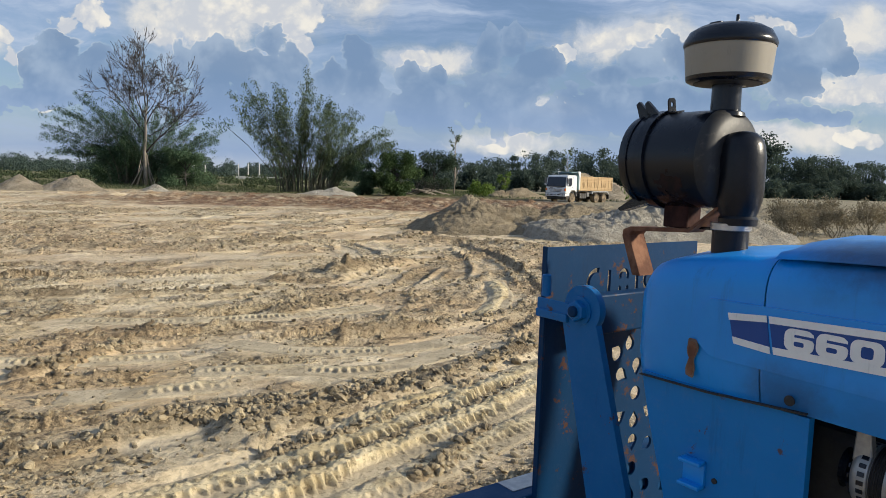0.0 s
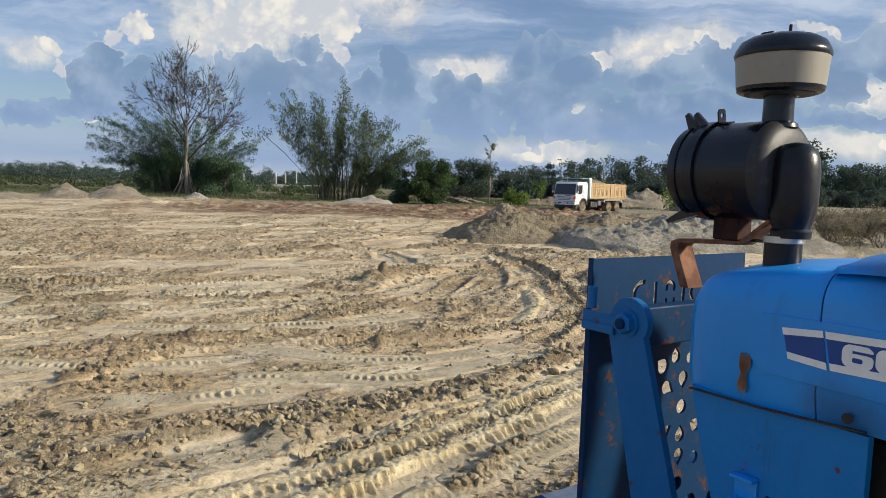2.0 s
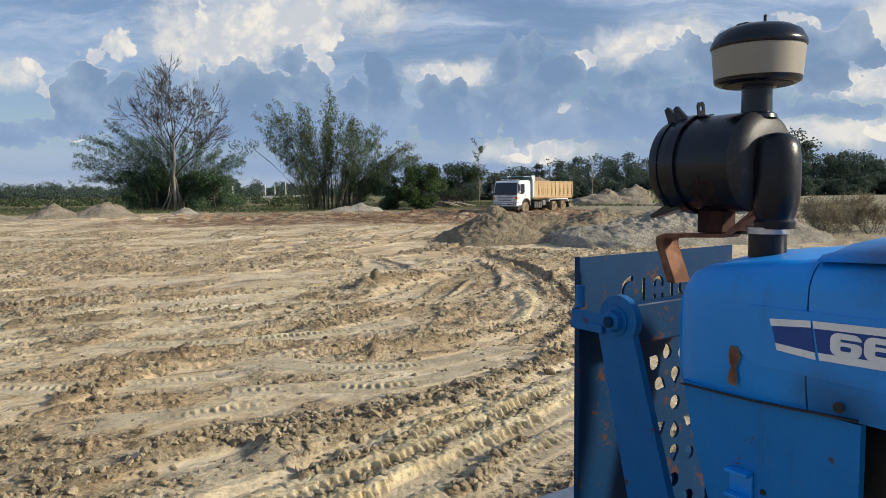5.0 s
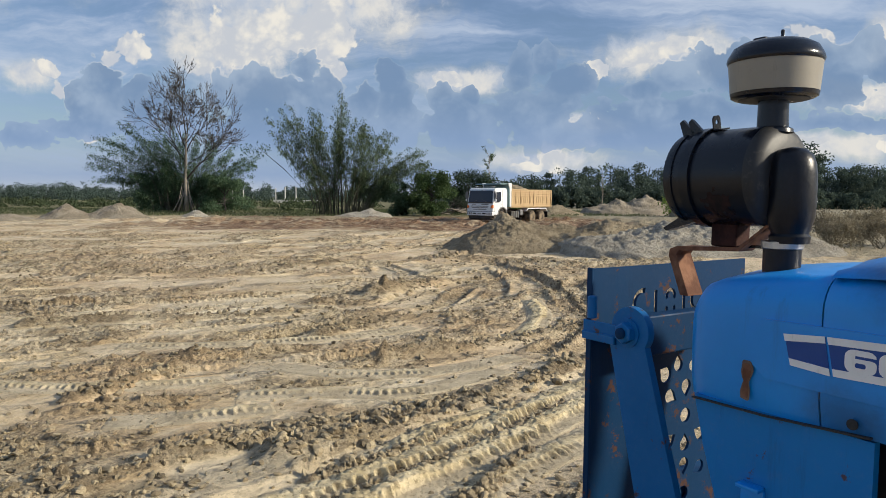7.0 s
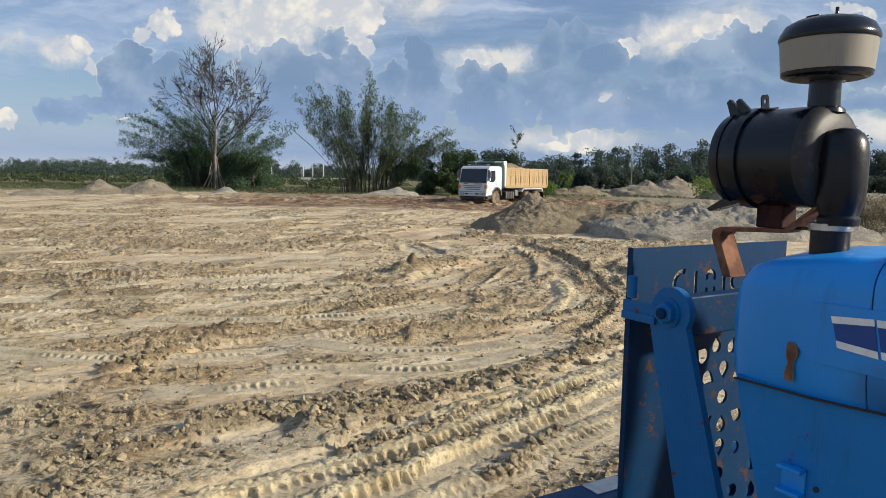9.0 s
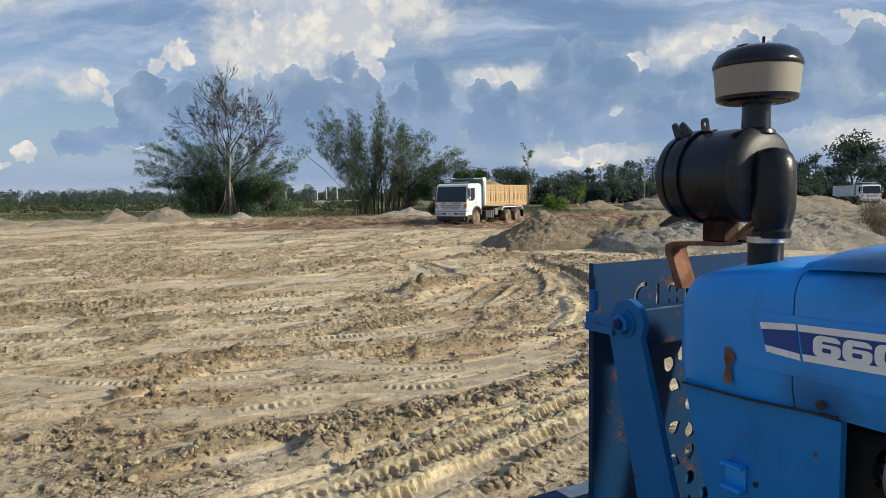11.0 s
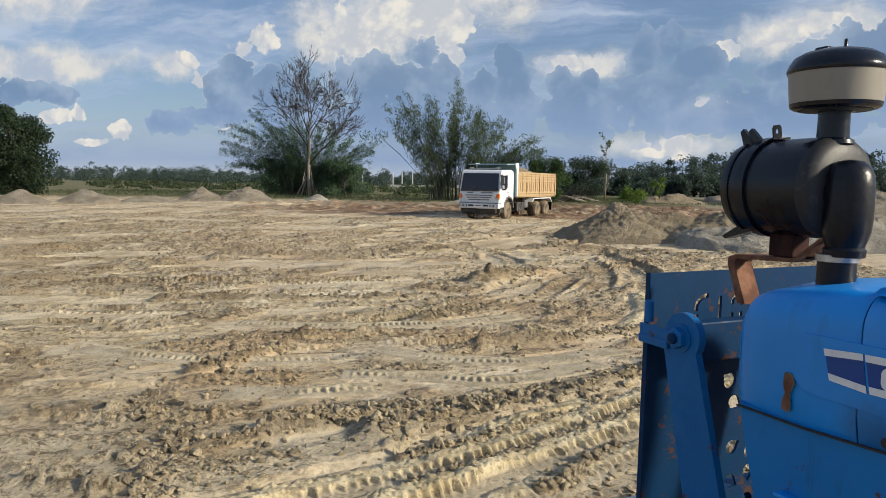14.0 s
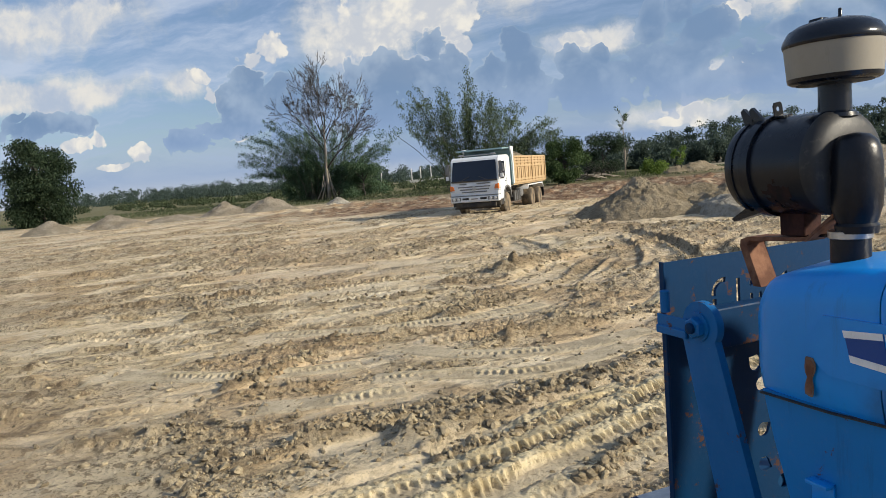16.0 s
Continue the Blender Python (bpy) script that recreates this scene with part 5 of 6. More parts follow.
for a in (100,):
    m = Matrix.Translation((CX, 1.388 if a == 100 else 1.388, CZ)) @ Matrix.Rotation(radians(90 - a), 4, "Y")
    lug = plate_with_holes([(-0.016, 0.135), (0.016, 0.135), (0.016, 0.168), (0.010, 0.176), (-0.010, 0.176), (-0.016, 0.168)], [round_hole(0, 0.158, 0.007)], 0.004)
    block(-0.016, 0.016, -0.03, 0.0, 0.1345, 0.139, 0.001, lug)
    lug.transform(m)
    tpart("lug", lug, "black", canister, "", False)
for y0 in (1.415, 1.445):
    tpart("clip", prism([(y0 - 0.030, CZ + 0.108), (y0 + 0.022, CZ + 0.108), (y0 + 0.040, CZ + 0.158), (y0 + 0.030, CZ + 0.166)], CX - 0.062, CX - 0.050), "black", canister, "", False)
tpart("lower_clip", prism([(1.36, 1.826), (1.43, 1.818), (1.525, 1.790), (1.535, 1.798), (1.46, 1.842), (1.38, 1.842)], CX - 0.06, CX - 0.02), "black", canister, "", False)
SX, SY = 1.792, 1.238
tpart("intake_pipe", lathe([(0.052, 2.060), (0.050, 2.070), (0.039, 2.076), (0.038, 2.12), (0.038, 2.150), (0.044, 2.155)], pose(SX, SY, 0), 36), "black", canister)
pre = lathe([(0.05, 2.146), (0.098, 2.149), (0.1065, 2.154), (0.109, 2.164), (0.08, 2.168)], pose(SX, SY, 0), 56)
precleaner = tpart("precleaner", pre, "black", None, "pre-cleaner with a dusty tan bowl and black cap")
tpart("bowl", lathe([(0.1085, 2.164), (0.1155, 2.246), (0.10, 2.25)], pose(SX, SY, 0), 64), "bowl", precleaner, "dusty see-through tan bowl")
tpart("cap", lathe([(0.1165, 2.241), (0.1195, 2.248), (0.1175, 2.256), (0.115, 2.262), (0.104, 2.281), (0.082, 2.294), (0.05, 2.302), (0.01, 2.305)], pose(SX, SY, 0), 64), "black", precleaner, "black domed cap")
tpart("pipe_bolt", block(SX + 0.030, SX + 0.044, SY - 0.03, SY - 0.012, 2.142, 2.150, 0.002), "steel", precleaner, "", False)
tpart("vane_ring", lathe([(0.055, 2.144), (0.088, 2.146), (0.088, 2.150), (0.055, 2.150)], pose(SX, SY, 0), 24), "black_dusty", precleaner)
tpart("pin", lathe([(0.0045, 2.298), (0.0045, 2.327), (0.003, 2.329)], pose(SX + 0.01, SY - 0.012, 0), 10), "black", precleaner)
tpart("wing_nut", block(SX - 0.028, SX + 0.006, SY + 0.012, SY + 0.050, 2.296, 2.313, 0.005), "black", precleaner)


def bent_tube(pts, radii, n=20):
    vs, fs = tube_data(pts, radii, n)
    bm = bmesh.new()
    bv = [bm.verts.new(v) for v in vs]
    for f in fs:
        bm.faces.new([bv[i] for i in f])
    return bm


EX, EY = 1.764, 1.170
elbow = lathe([(0.047, 1.772), (0.049, 1.790), (0.044, 1.797), (0.049, 1.812), (0.056, 1.838), (0.058, 1.87), (0.058, 1.945), (0.054, 1.978), (0.046, 1.998), (0.031, 2.012), (0.01, 2.017)], pose(EX, EY - 0.008, 0), 40)
for v in elbow.verts:
    v.co.y = EY - 0.008 + (v.co.y - EY + 0.008) * 1.02
tpart("rubber_elbow", elbow, "rubber", None, "shiny black rubber elbow hose")
tpart("hose_clamp", lathe([(0.0475, 1.757), (0.051, 1.759), (0.051, 1.776), (0.0475, 1.778)], pose(EX, EY + 0.01, 0), 36), "steel", None, "bright steel hose clamp")
tpart("pipe", lathe([(0.046, 1.69), (0.046, 1.775)], pose(EX, EY + 0.01, 0), 32), "rubber", None, "")
tpart("elbow_collar", lathe([(0.060, 0.0), (0.066, 0.004), (0.066, 0.030), (0.060, 0.034)], Matrix(((1, 0, 0, EX + 0.012), (0, 0, 1, 1.176), (0, -1, 0, 1.935), (0, 0, 0, 1))), 36), "rubber", canister, "")
tpart("foot", block(1.765, 1.83, 1.315, 1.395, 1.752, 1.83, 0.004), "maroon", None, "dark rusty red foot under the canister", False)
strap = prism([(1.20, 1.835), (1.30, 1.752), (1.50, 1.745), (1.527, 1.735), (1.53, 1.715), (1.485, 1.60), (1.455, 1.60), (1.505, 1.72), (1.495, 1.733), (1.30, 1.742), (1.195, 1.827)], 1.752, 1.822, bevel=0.001)
tpart("rusty_bracket", strap, "rust", None, "bent orange-brown rusty bracket", False)
tpart("stay", block(1.78, 1.80, 1.17, 1.31, 1.752, 1.760, 0.001), "black", None, "", False)


# ---- tipper truck ----
def make_wheel(parent, x, y, r, wide, dual=False):
    prof = [(r * 0.55, -wide / 2), (r * 0.9, -wide / 2), (r * 0.985, -wide * 0.38), (r, -wide * 0.2), (r, wide * 0.2), (r * 0.985, wide * 0.38), (r * 0.9, wide / 2), (r * 0.55, wide / 2)]
    w = new("wheel")
    w.empty_display_size = 0.2
    w.parent = parent
    w.matrix_basis = pose(x, y, r)
    turn = pose(0, 0, 0, 90, 0, 0)
    part("tyre", lathe(prof, turn, 32), M["mud_tyre"], w, "mud-caked tyre", True)
    s = 1 if y > 0 else -1
    bm = lathe([(0.02, 0.10), (0.10, 0.09), (0.12, 0.02), (0.25, -0.02), (r * 0.5, 0.07), (r * 0.56, 0.11), (r * 0.56, -0.1)], pose(0, s * wide * 0.1, 0, -90 * s, 0, 0), 28)
    part("rim", bm, M["mud_rim"], w, "muddy steel rim", True)
    for i in range(8):
        a = 2 * math.pi * i / 8
        part("wheel_nut", lathe([(0.022, 0), (0.022, 0.03)], pose(0.17 * math.cos(a), s * (wide * 0.1 + 0.0), 0.17 * math.sin(a), -90 * s, 0, 0), 6), M["chassis"], w)
    return w


def make_truck(name, m, label, box_mat, load=True):
    tk = thing(name, m, label, "truck")
    wheels = []
    P = lambda n, bm, mat, par=None, lab="", smooth=False: part(n, bm, M[mat], par or tk, lab, smooth)
    # cab: a rounded side outline pushed across
    out = [(1.30, 0.72), (1.34, 0.95), (1.33, 1.45), (1.27, 1.62), (1.10, 2.55), (1.02, 2.68), (0.85, 2.76), (-0.35, 2.78), (-0.60, 2.70), (-0.66, 2.4), (-0.66, 0.95), (-0.52, 0.95), (-0.50, 1.08), (-0.28, 1.24), (0.0, 1.30), (0.28, 1.24), (0.52, 1.02), (0.60, 0.72)]
    cab = P("cab", prism(out, -1.19, 1.19, "y", bevel=0.03), "cab", None, "white cab streaked with dust")
    ws = P("windscreen", prism([(-1.12, -0.03), (1.12, -0.03), (1.06, 0.90), (-1.06, 0.90)], 0.0, 0.02, "z", bevel=0.004), "glass", cab, "dark windscreen")
    ws.matrix_basis = Matrix.Translation((1.275, 0, 1.68)) @ Matrix.Rotation(radians(-10.4), 4, "Y") @ Matrix(((0, 0, 1, 0), (1, 0, 0, 0), (0, 1, 0, 0), (0, 0, 0, 1)))
    for s in (-1, 1):
        P("side_window", prism([(0.98, 1.66), (0.86, 2.45), (0.25, 2.48), (0.22, 1.82), (0.45, 1.66)], s * 1.185, s * 1.200, "y"), "glass", cab, "dark side window")
        P("door_seam", prism([(1.06, 0.92), (1.07, 0.92), (1.07, 1.6), (0.95, 2.6), (0.94, 2.6), (1.06, 1.6)], s * 1.186, s * 1.195, "y"), "cab_grey", cab)
        P("door_seam", block(0.03, 0.045, s * 1.186, s * 1.195, 1.30, 2.6), "cab_grey", cab)
        P("door_handle", block(0.10, 0.24, s * 1.19, s * 1.21, 1.52, 1.56, 0.005), "cab_grey", cab)
        P("turn_light", prism([(s * 0.98, 1.24), (s * 1.205, 1.22), (s * 1.205, 1.47), (s * 1.04, 1.44)], 1.22, 1.357, bevel=0.015), "orange", cab, "orange turn light")
        P("corner_lens", prism([(s * 0.99, 1.17), (s * 1.205, 1.15), (s * 1.205, 1.215), (s * 0.985, 1.235)], 1.22, 1.352), "lens", cab, "clear lens below the turn light")
        P("headlight_bezel", block(1.30, 1.404, s * 0.66, s * 1.16, 0.735, 0.905, 0.02), "cab_grey", cab, "grey surround of the headlight")
        for y0 in (0.80, 1.02):
            P("headlight", lathe([(0.075, 0), (0.075, 0.012), (0.05, 0.026), (0.01, 0.032)], pose(1.40, s * y0, 0.82, 0, 90, 0), 20), "lens", cab, "round clear headlight", True)
        arm_ = block(1.0, 1.25, s * 1.22, s * 1.25, 2.45, 2.49, 0.005)
        block(1.2, 1.24, s * 1.22, s * 1.36, 1.75, 2.49, 0.008, arm_)
        P("mirror_arm", arm_, "cab_grey", cab)
        mir = P("mirror", block(1.15, 1.25, s * 1.28, s * 1.44, 2.0, 2.38, 0.02), "cab_grey", cab, "dark mirror")
        P("mirror", block(1.15, 1.25, s * 1.28, s * 1.42, 1.74, 1.92, 0.02), "cab", cab, "small white mirror")
        P("wiper", prism([(s * 0.75, 1.63), (s * 0.78, 1.63), (s * 0.25, 1.86), (s * 0.22, 1.85)], 1.30, 1.312), "chassis", cab)
        P("mudguard", prism([(0.62, 0.60), (0.52, 0.98), (0.28, 1.20), (0.0, 1.27), (-0.28, 1.20), (-0.50, 1.04), (-0.60, 0.7), (-0.66, 0.7), (-0.58, 1.1), (-0.3, 1.28), (0, 1.34), (0.32, 1.28), (0.60, 1.02), (0.70, 0.62)], s * 1.0, s * 1.215, "y"), "cab_grey", cab)
        P("step", block(0.62, 1.15, s * 0.95, s * 1.18, 0.45, 0.70, 0.02), "chassis", cab)
    for z, w in ((1.14, 0.62), (1.26, 0.72), (1.38, 0.80)):
        P("grille_slot", block(1.335, 1.352, -w, w, z - 0.03, z + 0.025, 0.006), "cab_grey", cab, "dark grille slot")
    P("badge", lathe([(0.10, 0), (0.10, 0.015), (0.06, 0.02)], pose(1.345, 0, 1.30, 0, 90, 0), 20), "steel", cab)
    bumper = P("bumper", block(1.10, 1.40, -1.2, 1.2, 0.66, 0.95, 0.05), "cab", cab, "white front bumper")
    for y0, y1 in ((-0.60, -0.28), (0.28, 0.60)):
        P("bumper_slot", block(1.395, 1.408, y0, y1, 0.78, 0.87, 0.01), "chassis", bumper)
    P("number_plate", block(1.40, 1.415, -0.25, 0.25, 0.75, 0.88, 0.004), "white", bumper, "plain plate with bars")
    P("plate_bars", block(1.414, 1.419, -0.18, 0.18, 0.79, 0.84), "cab_grey", bumper)
    P("screen_band", prism([(-1.13, 1.60), (1.13, 1.60), (1.135, 1.675), (-1.135, 1.675)], 1.285, 1.318), "chassis", cab, "black band under the windscreen")
    P("axle_beam", block(0.95, 1.12, -1.12, 1.12, 0.34, 0.42, 0.01), "chassis")
    P("bumper_strip", block(1.10, 1.405, -1.205, 1.205, 0.955, 0.985, 0.006), "cab_grey", cab)
    P("under_guard", block(1.05, 1.30, -1.0, 1.0, 0.42, 0.64, 0.03), "chassis")
    for y in (-0.55, 0.3, 0.62):
        P("sticker", block(1.30, 1.338, y - 0.17, y + 0.17, 1.49, 1.545), "cab_grey", cab, "grey lettering bars")
    P("roof_rail", block(0.62, 0.66, -0.95, 0.95, 2.82, 2.86, 0.01), "steel", cab)
    for y in (-0.8, 0.8):
        P("rail_post", block(0.62, 0.66, y - 0.02, y + 0.02, 2.76, 2.83), "steel", cab)
        P("roof_light", block(0.55, 0.72, y - 0.09, y + 0.09, 2.85, 2.90, 0.02), "steel", cab)
    # chassis
    for s in (-1, 1):
        P("chassis_rail", block(-7.0, 1.0, s * 0.36, s * 0.46, 0.85, 1.12, 0.01), "chassis")
        P("fuel_tank", block(-2.55, -1.35, s * 0.62, s * 1.12, 0.48, 0.98, 0.06), "chassis", None, "dark fuel tank")
        for i in range(4):
            P("tank_band", block(-2.45 + 0.32 * i, -2.38 + 0.32 * i, s * 1.115, s * 1.135, 0.46, 1.0, 0.005), "cab_grey")
        fend = [(-3.55, 0.95), (-3.75, 1.14), (-6.55, 1.16), (-6.80, 0.92), (-6.86, 0.94), (-6.62, 1.22), (-3.70, 1.20), (-3.49, 0.98)]
        P("rear_mudguard", prism(fend, s * 0.62, s * 1.22, "y"), "cab", None, "pale rear mudguard")
        P("mudflap", block(-6.90, -6.86, s * 0.68, s * 1.2, 0.42, 0.95), "rubber")
        P("air_tank", block(-3.3, -2.8, s * 0.7, s * 1.05, 0.62, 1.1, 0.1), "cab_grey")
    for x in (0.0, -4.45, -5.93):
        P("axle", block(x - 0.09, x + 0.09, -0.95, 0.95, 0.42, 0.60, 0.03), "chassis")
    # tipper body
    body = P("tipper_floor", block(-7.45, -1.15, -1.18, 1.18, 1.26, 1.40, 0.01), box_mat, None, "tipper body floor")
    for s in (-1, 1):
        side_ = P("tipper_side", block(-7.45, -1.15, s * 1.14, s * 1.18, 1.36, 2.66, 0.004), box_mat, body, "ribbed tan side wall")
        for z in (1.38, 1.52, 2.20, 2.38, 2.52, 2.66):
            P("rail", block(-7.47, -1.13, s * 1.18, s * 1.235, z - 0.05, z + 0.045, 0.008), box_mat, side_)
        for i in range(10):
            x = -7.4 + i * 0.685
            wide = 0.11 if i in (0, 4, 9) else 0.05
            P("rib", block(x - wide / 2, x + wide / 2 + 0.02, s * 1.18, s * (1.255 if wide > 0.1 else 1.225), 1.36, 2.68, 0.006), box_mat, side_)
        for i in range(9):
            x = -7.4 + i * 0.685 + 0.34
            P("pressed_plate", block(x - 0.22, x - 0.05, s * 1.18, s * 1.205, 1.62, 2.10, 0.012), box_mat, side_)
            P("pressed_plate", block(x + 0.05, x + 0.22, s * 1.18, s * 1.205, 1.62, 2.10, 0.012), box_mat, side_)
    P("tailgate", block(-7.52, -7.44, -1.2, 1.2, 1.30, 2.70, 0.01), box_mat, body)
    P("headboard", prism([(-1.15, 1.3), (-1.15, 2.72), (-1.15, 3.12), (-0.90, 3.14), (-0.86, 2.7), (-0.94, 1.3)], -1.2, 1.2, "y", bevel=0.01), "box_grey", body, "grey-green headboard")
    P("canopy", prism([(-1.15, 3.09), (-1.15, 3.15), (0.30, 3.11), (0.34, 3.04), (0.28, 3.04)], -1.16, 1.16, "y"), "box_grey", body, "grey-green canopy over the cab")
    for s in (-1, 1):
        P("headboard_edge", prism([(-1.2, 1.35), (-1.2, 3.17), (-0.72, 3.17), (-0.80, 2.95), (-0.98, 2.7), (-1.0, 1.35)], s * 1.19, s * 1.245, "y", bevel=0.004), "cab", body, "white side edge of the headboard")
    P("ram", lathe([(0.1, 1.0), (0.1, 2.6)], pose(-0.80, 0.0, 0), 16), "steel", body)
    if load:
        vs, fs, nx, ny = [], [], 40, 16
        for i in range(nx + 1):
            for j in range(ny + 1):
                x, y = -7.4 + 6.2 * i / nx, -1.13 + 2.26 * j / ny
                u = (x + 2.9) / 2.1
                z = 2.45 + 0.68 * math.exp(-u * u) * (1 - (y / 1.25) ** 2) + 0.12 * noise.fractal(Vector((x * 1.5, y * 1.5, 3)), 1, 2, 4)
                vs.append((x, y, max(1.6, z)))
        for i in range(nx):
            for j in range(ny):
                o = i * (ny + 1) + j
                fs.append((o, o + ny + 1, o + ny + 2, o + 1))
        link_mesh("load", vs, fs, M["mound"], body, "heaped load of grey-brown soil", True)
    for x, r in ((0.0, 0.51), (-4.45, 0.51), (-5.93, 0.51)):
        for s in (-1, 1):
            y = s * (1.02 if x == 0 else 0.95)
            wheels.append(make_wheel(tk, x, y, r, 0.30 if x == 0 else 0.52))
    return tk, wheels


truck, truck_wheels = make_truck("tipper_truck", pose(12.06, 70.74, -0.06, 0, 0, -133.7), "white tipper truck with a tan ribbed body heaped with soil", "box_tan")
other_truck, _ = make_truck("tipper_truck", pose(46.9, 99.5, -0.05, 0, 0, -90.0), "white tipper truck with a pale body on the waste ground", "cab", False)


def make_car(m, label):
    c = thing("car", m, label, "car")
    out = [(2.1, 0.35), (2.15, 0.6), (1.95, 0.82), (0.95, 0.95), (0.35, 1.42), (-0.9, 1.45), (-1.6, 1.05), (-2.1, 0.98), (-2.15, 0.4)]
    b = part("body", prism(out, -0.85, 0.85, "y", bevel=0.04), M["silver"], c, "silver saloon body", False)
    for s in (-1, 1):
        part("side_window", prism([(0.85, 0.97), (0.32, 1.36), (-0.85, 1.38), (-1.4, 1.04)], s * 0.845, s * 0.86, "y"), M["glass"], b)
        for x in (1.35, -1.35):
            part("wheel", lathe([(0.2, -0.1), (0.31, -0.09), (0.32, 0), (0.31, 0.09), (0.2, 0.1)], pose(x, s * 0.76, 0.32, 90, 0, 0), 20), M["rubber"], c, "", True)
    ws = part("windscreen", prism([(-0.7, 0), (0.7, 0), (0.6, 0.66), (-0.6, 0.66)], 0, 0.02, "z"), M["glass"], b)
    ws.matrix_basis = Matrix.Translation((0.93, 0, 0.98)) @ Matrix.Rotation(radians(-52), 4, "Y") @ Matrix(((0, 0, 1, 0), (1, 0, 0, 0), (0, 1, 0, 0), (0, 0, 0, 1)))
    return c


make_car(pose(101.0, 207.0, 0, 0, 0, 165), "silver car parked on the far waste ground")


# ---- trees ----
def leaf_fan(vs, fs, p, d, length, width, rnd, droop=0.3):
    """One narrow leaf of two bent quads."""
    side = d.cross(Vector((rnd.uniform(-1, 1), rnd.uniform(-1, 1), rnd.uniform(-1, 1)))).normalized() * width / 2
    a, b = p + d * length * 0.5, p + d * length + Vector((0, 0, -droop * length))
    o = len(vs)
    vs += [p, a + side, b, a - side]
    fs.append((o, o + 1, o + 2, o + 3))


def rand_dir(rnd, up=0.0):
    v = Vector((rnd.gauss(0, 1), rnd.gauss(0, 1), rnd.gauss(0, 1) + up))
    return v.normalized()


def make_bamboo(name, x, y, label, plumes, seed, mat, leaves=230, leaf_len=0.42, bare=0.35):
    """plumes: (foot offset, tip offset, tip height, canes, breadth). Canes rise steeply, then arch over to a leafy tip."""
    rnd = random.Random(seed)
    t = thing(name, pose(x, y, 0), label, "bamboo")
    vs, fs = [], []
    for foot, tip, hgt, count, broad in plumes:
        for _ in range(count):
            f, g = foot + rnd.gauss(0, broad * 0.5), tip + rnd.gauss(0, broad)
            h = hgt * rnd.uniform(0.74, 1.04)
            deep, deep2 = rnd.gauss(0, 1.0), rnd.gauss(0, 1.7)
            pts, reach = [], abs(g - f)
            for i in range(11):
                s = i / 10
                over = s ** 1.6
                z = h * (s * (1 + 0.35 * reach / h) - 0.35 * reach / h * s ** 2.6)
                pts.append(Vector((f + (g - f) * over + rnd.uniform(-.05, .05), deep + (deep2 - deep) * over, z - 0.1 * (i == 0))))
            r0 = rnd.uniform(0.030, 0.050)
            cv, cf = tube_data(pts, [r0 * (1 - 0.85 * i / 10) for i in range(11)], 5)
            link_mesh("culm", cv, cf, M["culm"], t)
            n = int(leaves * rnd.uniform(0.5, 1.25))
            for _ in range(n // 5):
                # a twig with a tuft of hanging leaves
                s = bare + (1 - bare) * rnd.random() ** 0.75
                i = min(int(s * 10), 9)
                p = pts[i].lerp(pts[i + 1], s * 10 - i)
                q = p + rand_dir(rnd, -0.1) * rnd.random() ** 0.7 * (0.18 + 0.62 * math.sin(math.pi * min(1, (s - bare) / (1 - bare) * 0.9 + 0.1)))
                for _ in range(5):
                    leaf_fan(vs, fs, q + rand_dir(rnd) * 0.22, rand_dir(rnd, -0.5), leaf_len * rnd.uniform(0.6, 1.3), leaf_len * 0.26, rnd)
    ob = link_mesh("leaves", vs, fs, M[mat], t, "feathery bamboo leaves")
    tagged(ob, kind="stuff")
    return t


def branch(vs, fs, tips, p, d, length, r, depth, rnd, bend=0.25, up=0.15, n=5, split=(2, 3), least=0.006):
    pts, rad, q = [p], [r], p
    dirn = d.normalized()
    steps = 4
    for i in range(steps):
        dirn = (dirn + rand_dir(rnd) * bend + Vector((0, 0, up))).normalized()
        q = q + dirn * length / steps
        pts.append(q)
        rad.append(r * (1 - 0.42 * (i + 1) / steps))
    bv, bf = tube_data(pts, [max(q_, least) for q_ in rad], n if depth > 1 else 3)
    o = len(vs)
    vs += bv
    fs += [tuple(o + i for i in f) for f in bf]
    tips.append((q, dirn, depth))
    if depth == 0:
        return
    for k in range(rnd.randint(*split)):
        s = rnd.uniform(0.45, 1.0)
        i = min(int(s * steps), steps - 1)
        b = pts[i].lerp(pts[i + 1], s * steps - i)
        nd = (dirn + rand_dir(rnd) * rnd.uniform(0.6, 1.0)).normalized()
        branch(vs, fs, tips, b, nd, length * rnd.uniform(0.55, 0.8), rad[i + 1] * 0.7, depth - 1, rnd, bend, up, n, split, least)
    branch(vs, fs, tips, q, dirn, length * 0.75, rad[-1], depth - 1, rnd, bend, up, n, split, least)


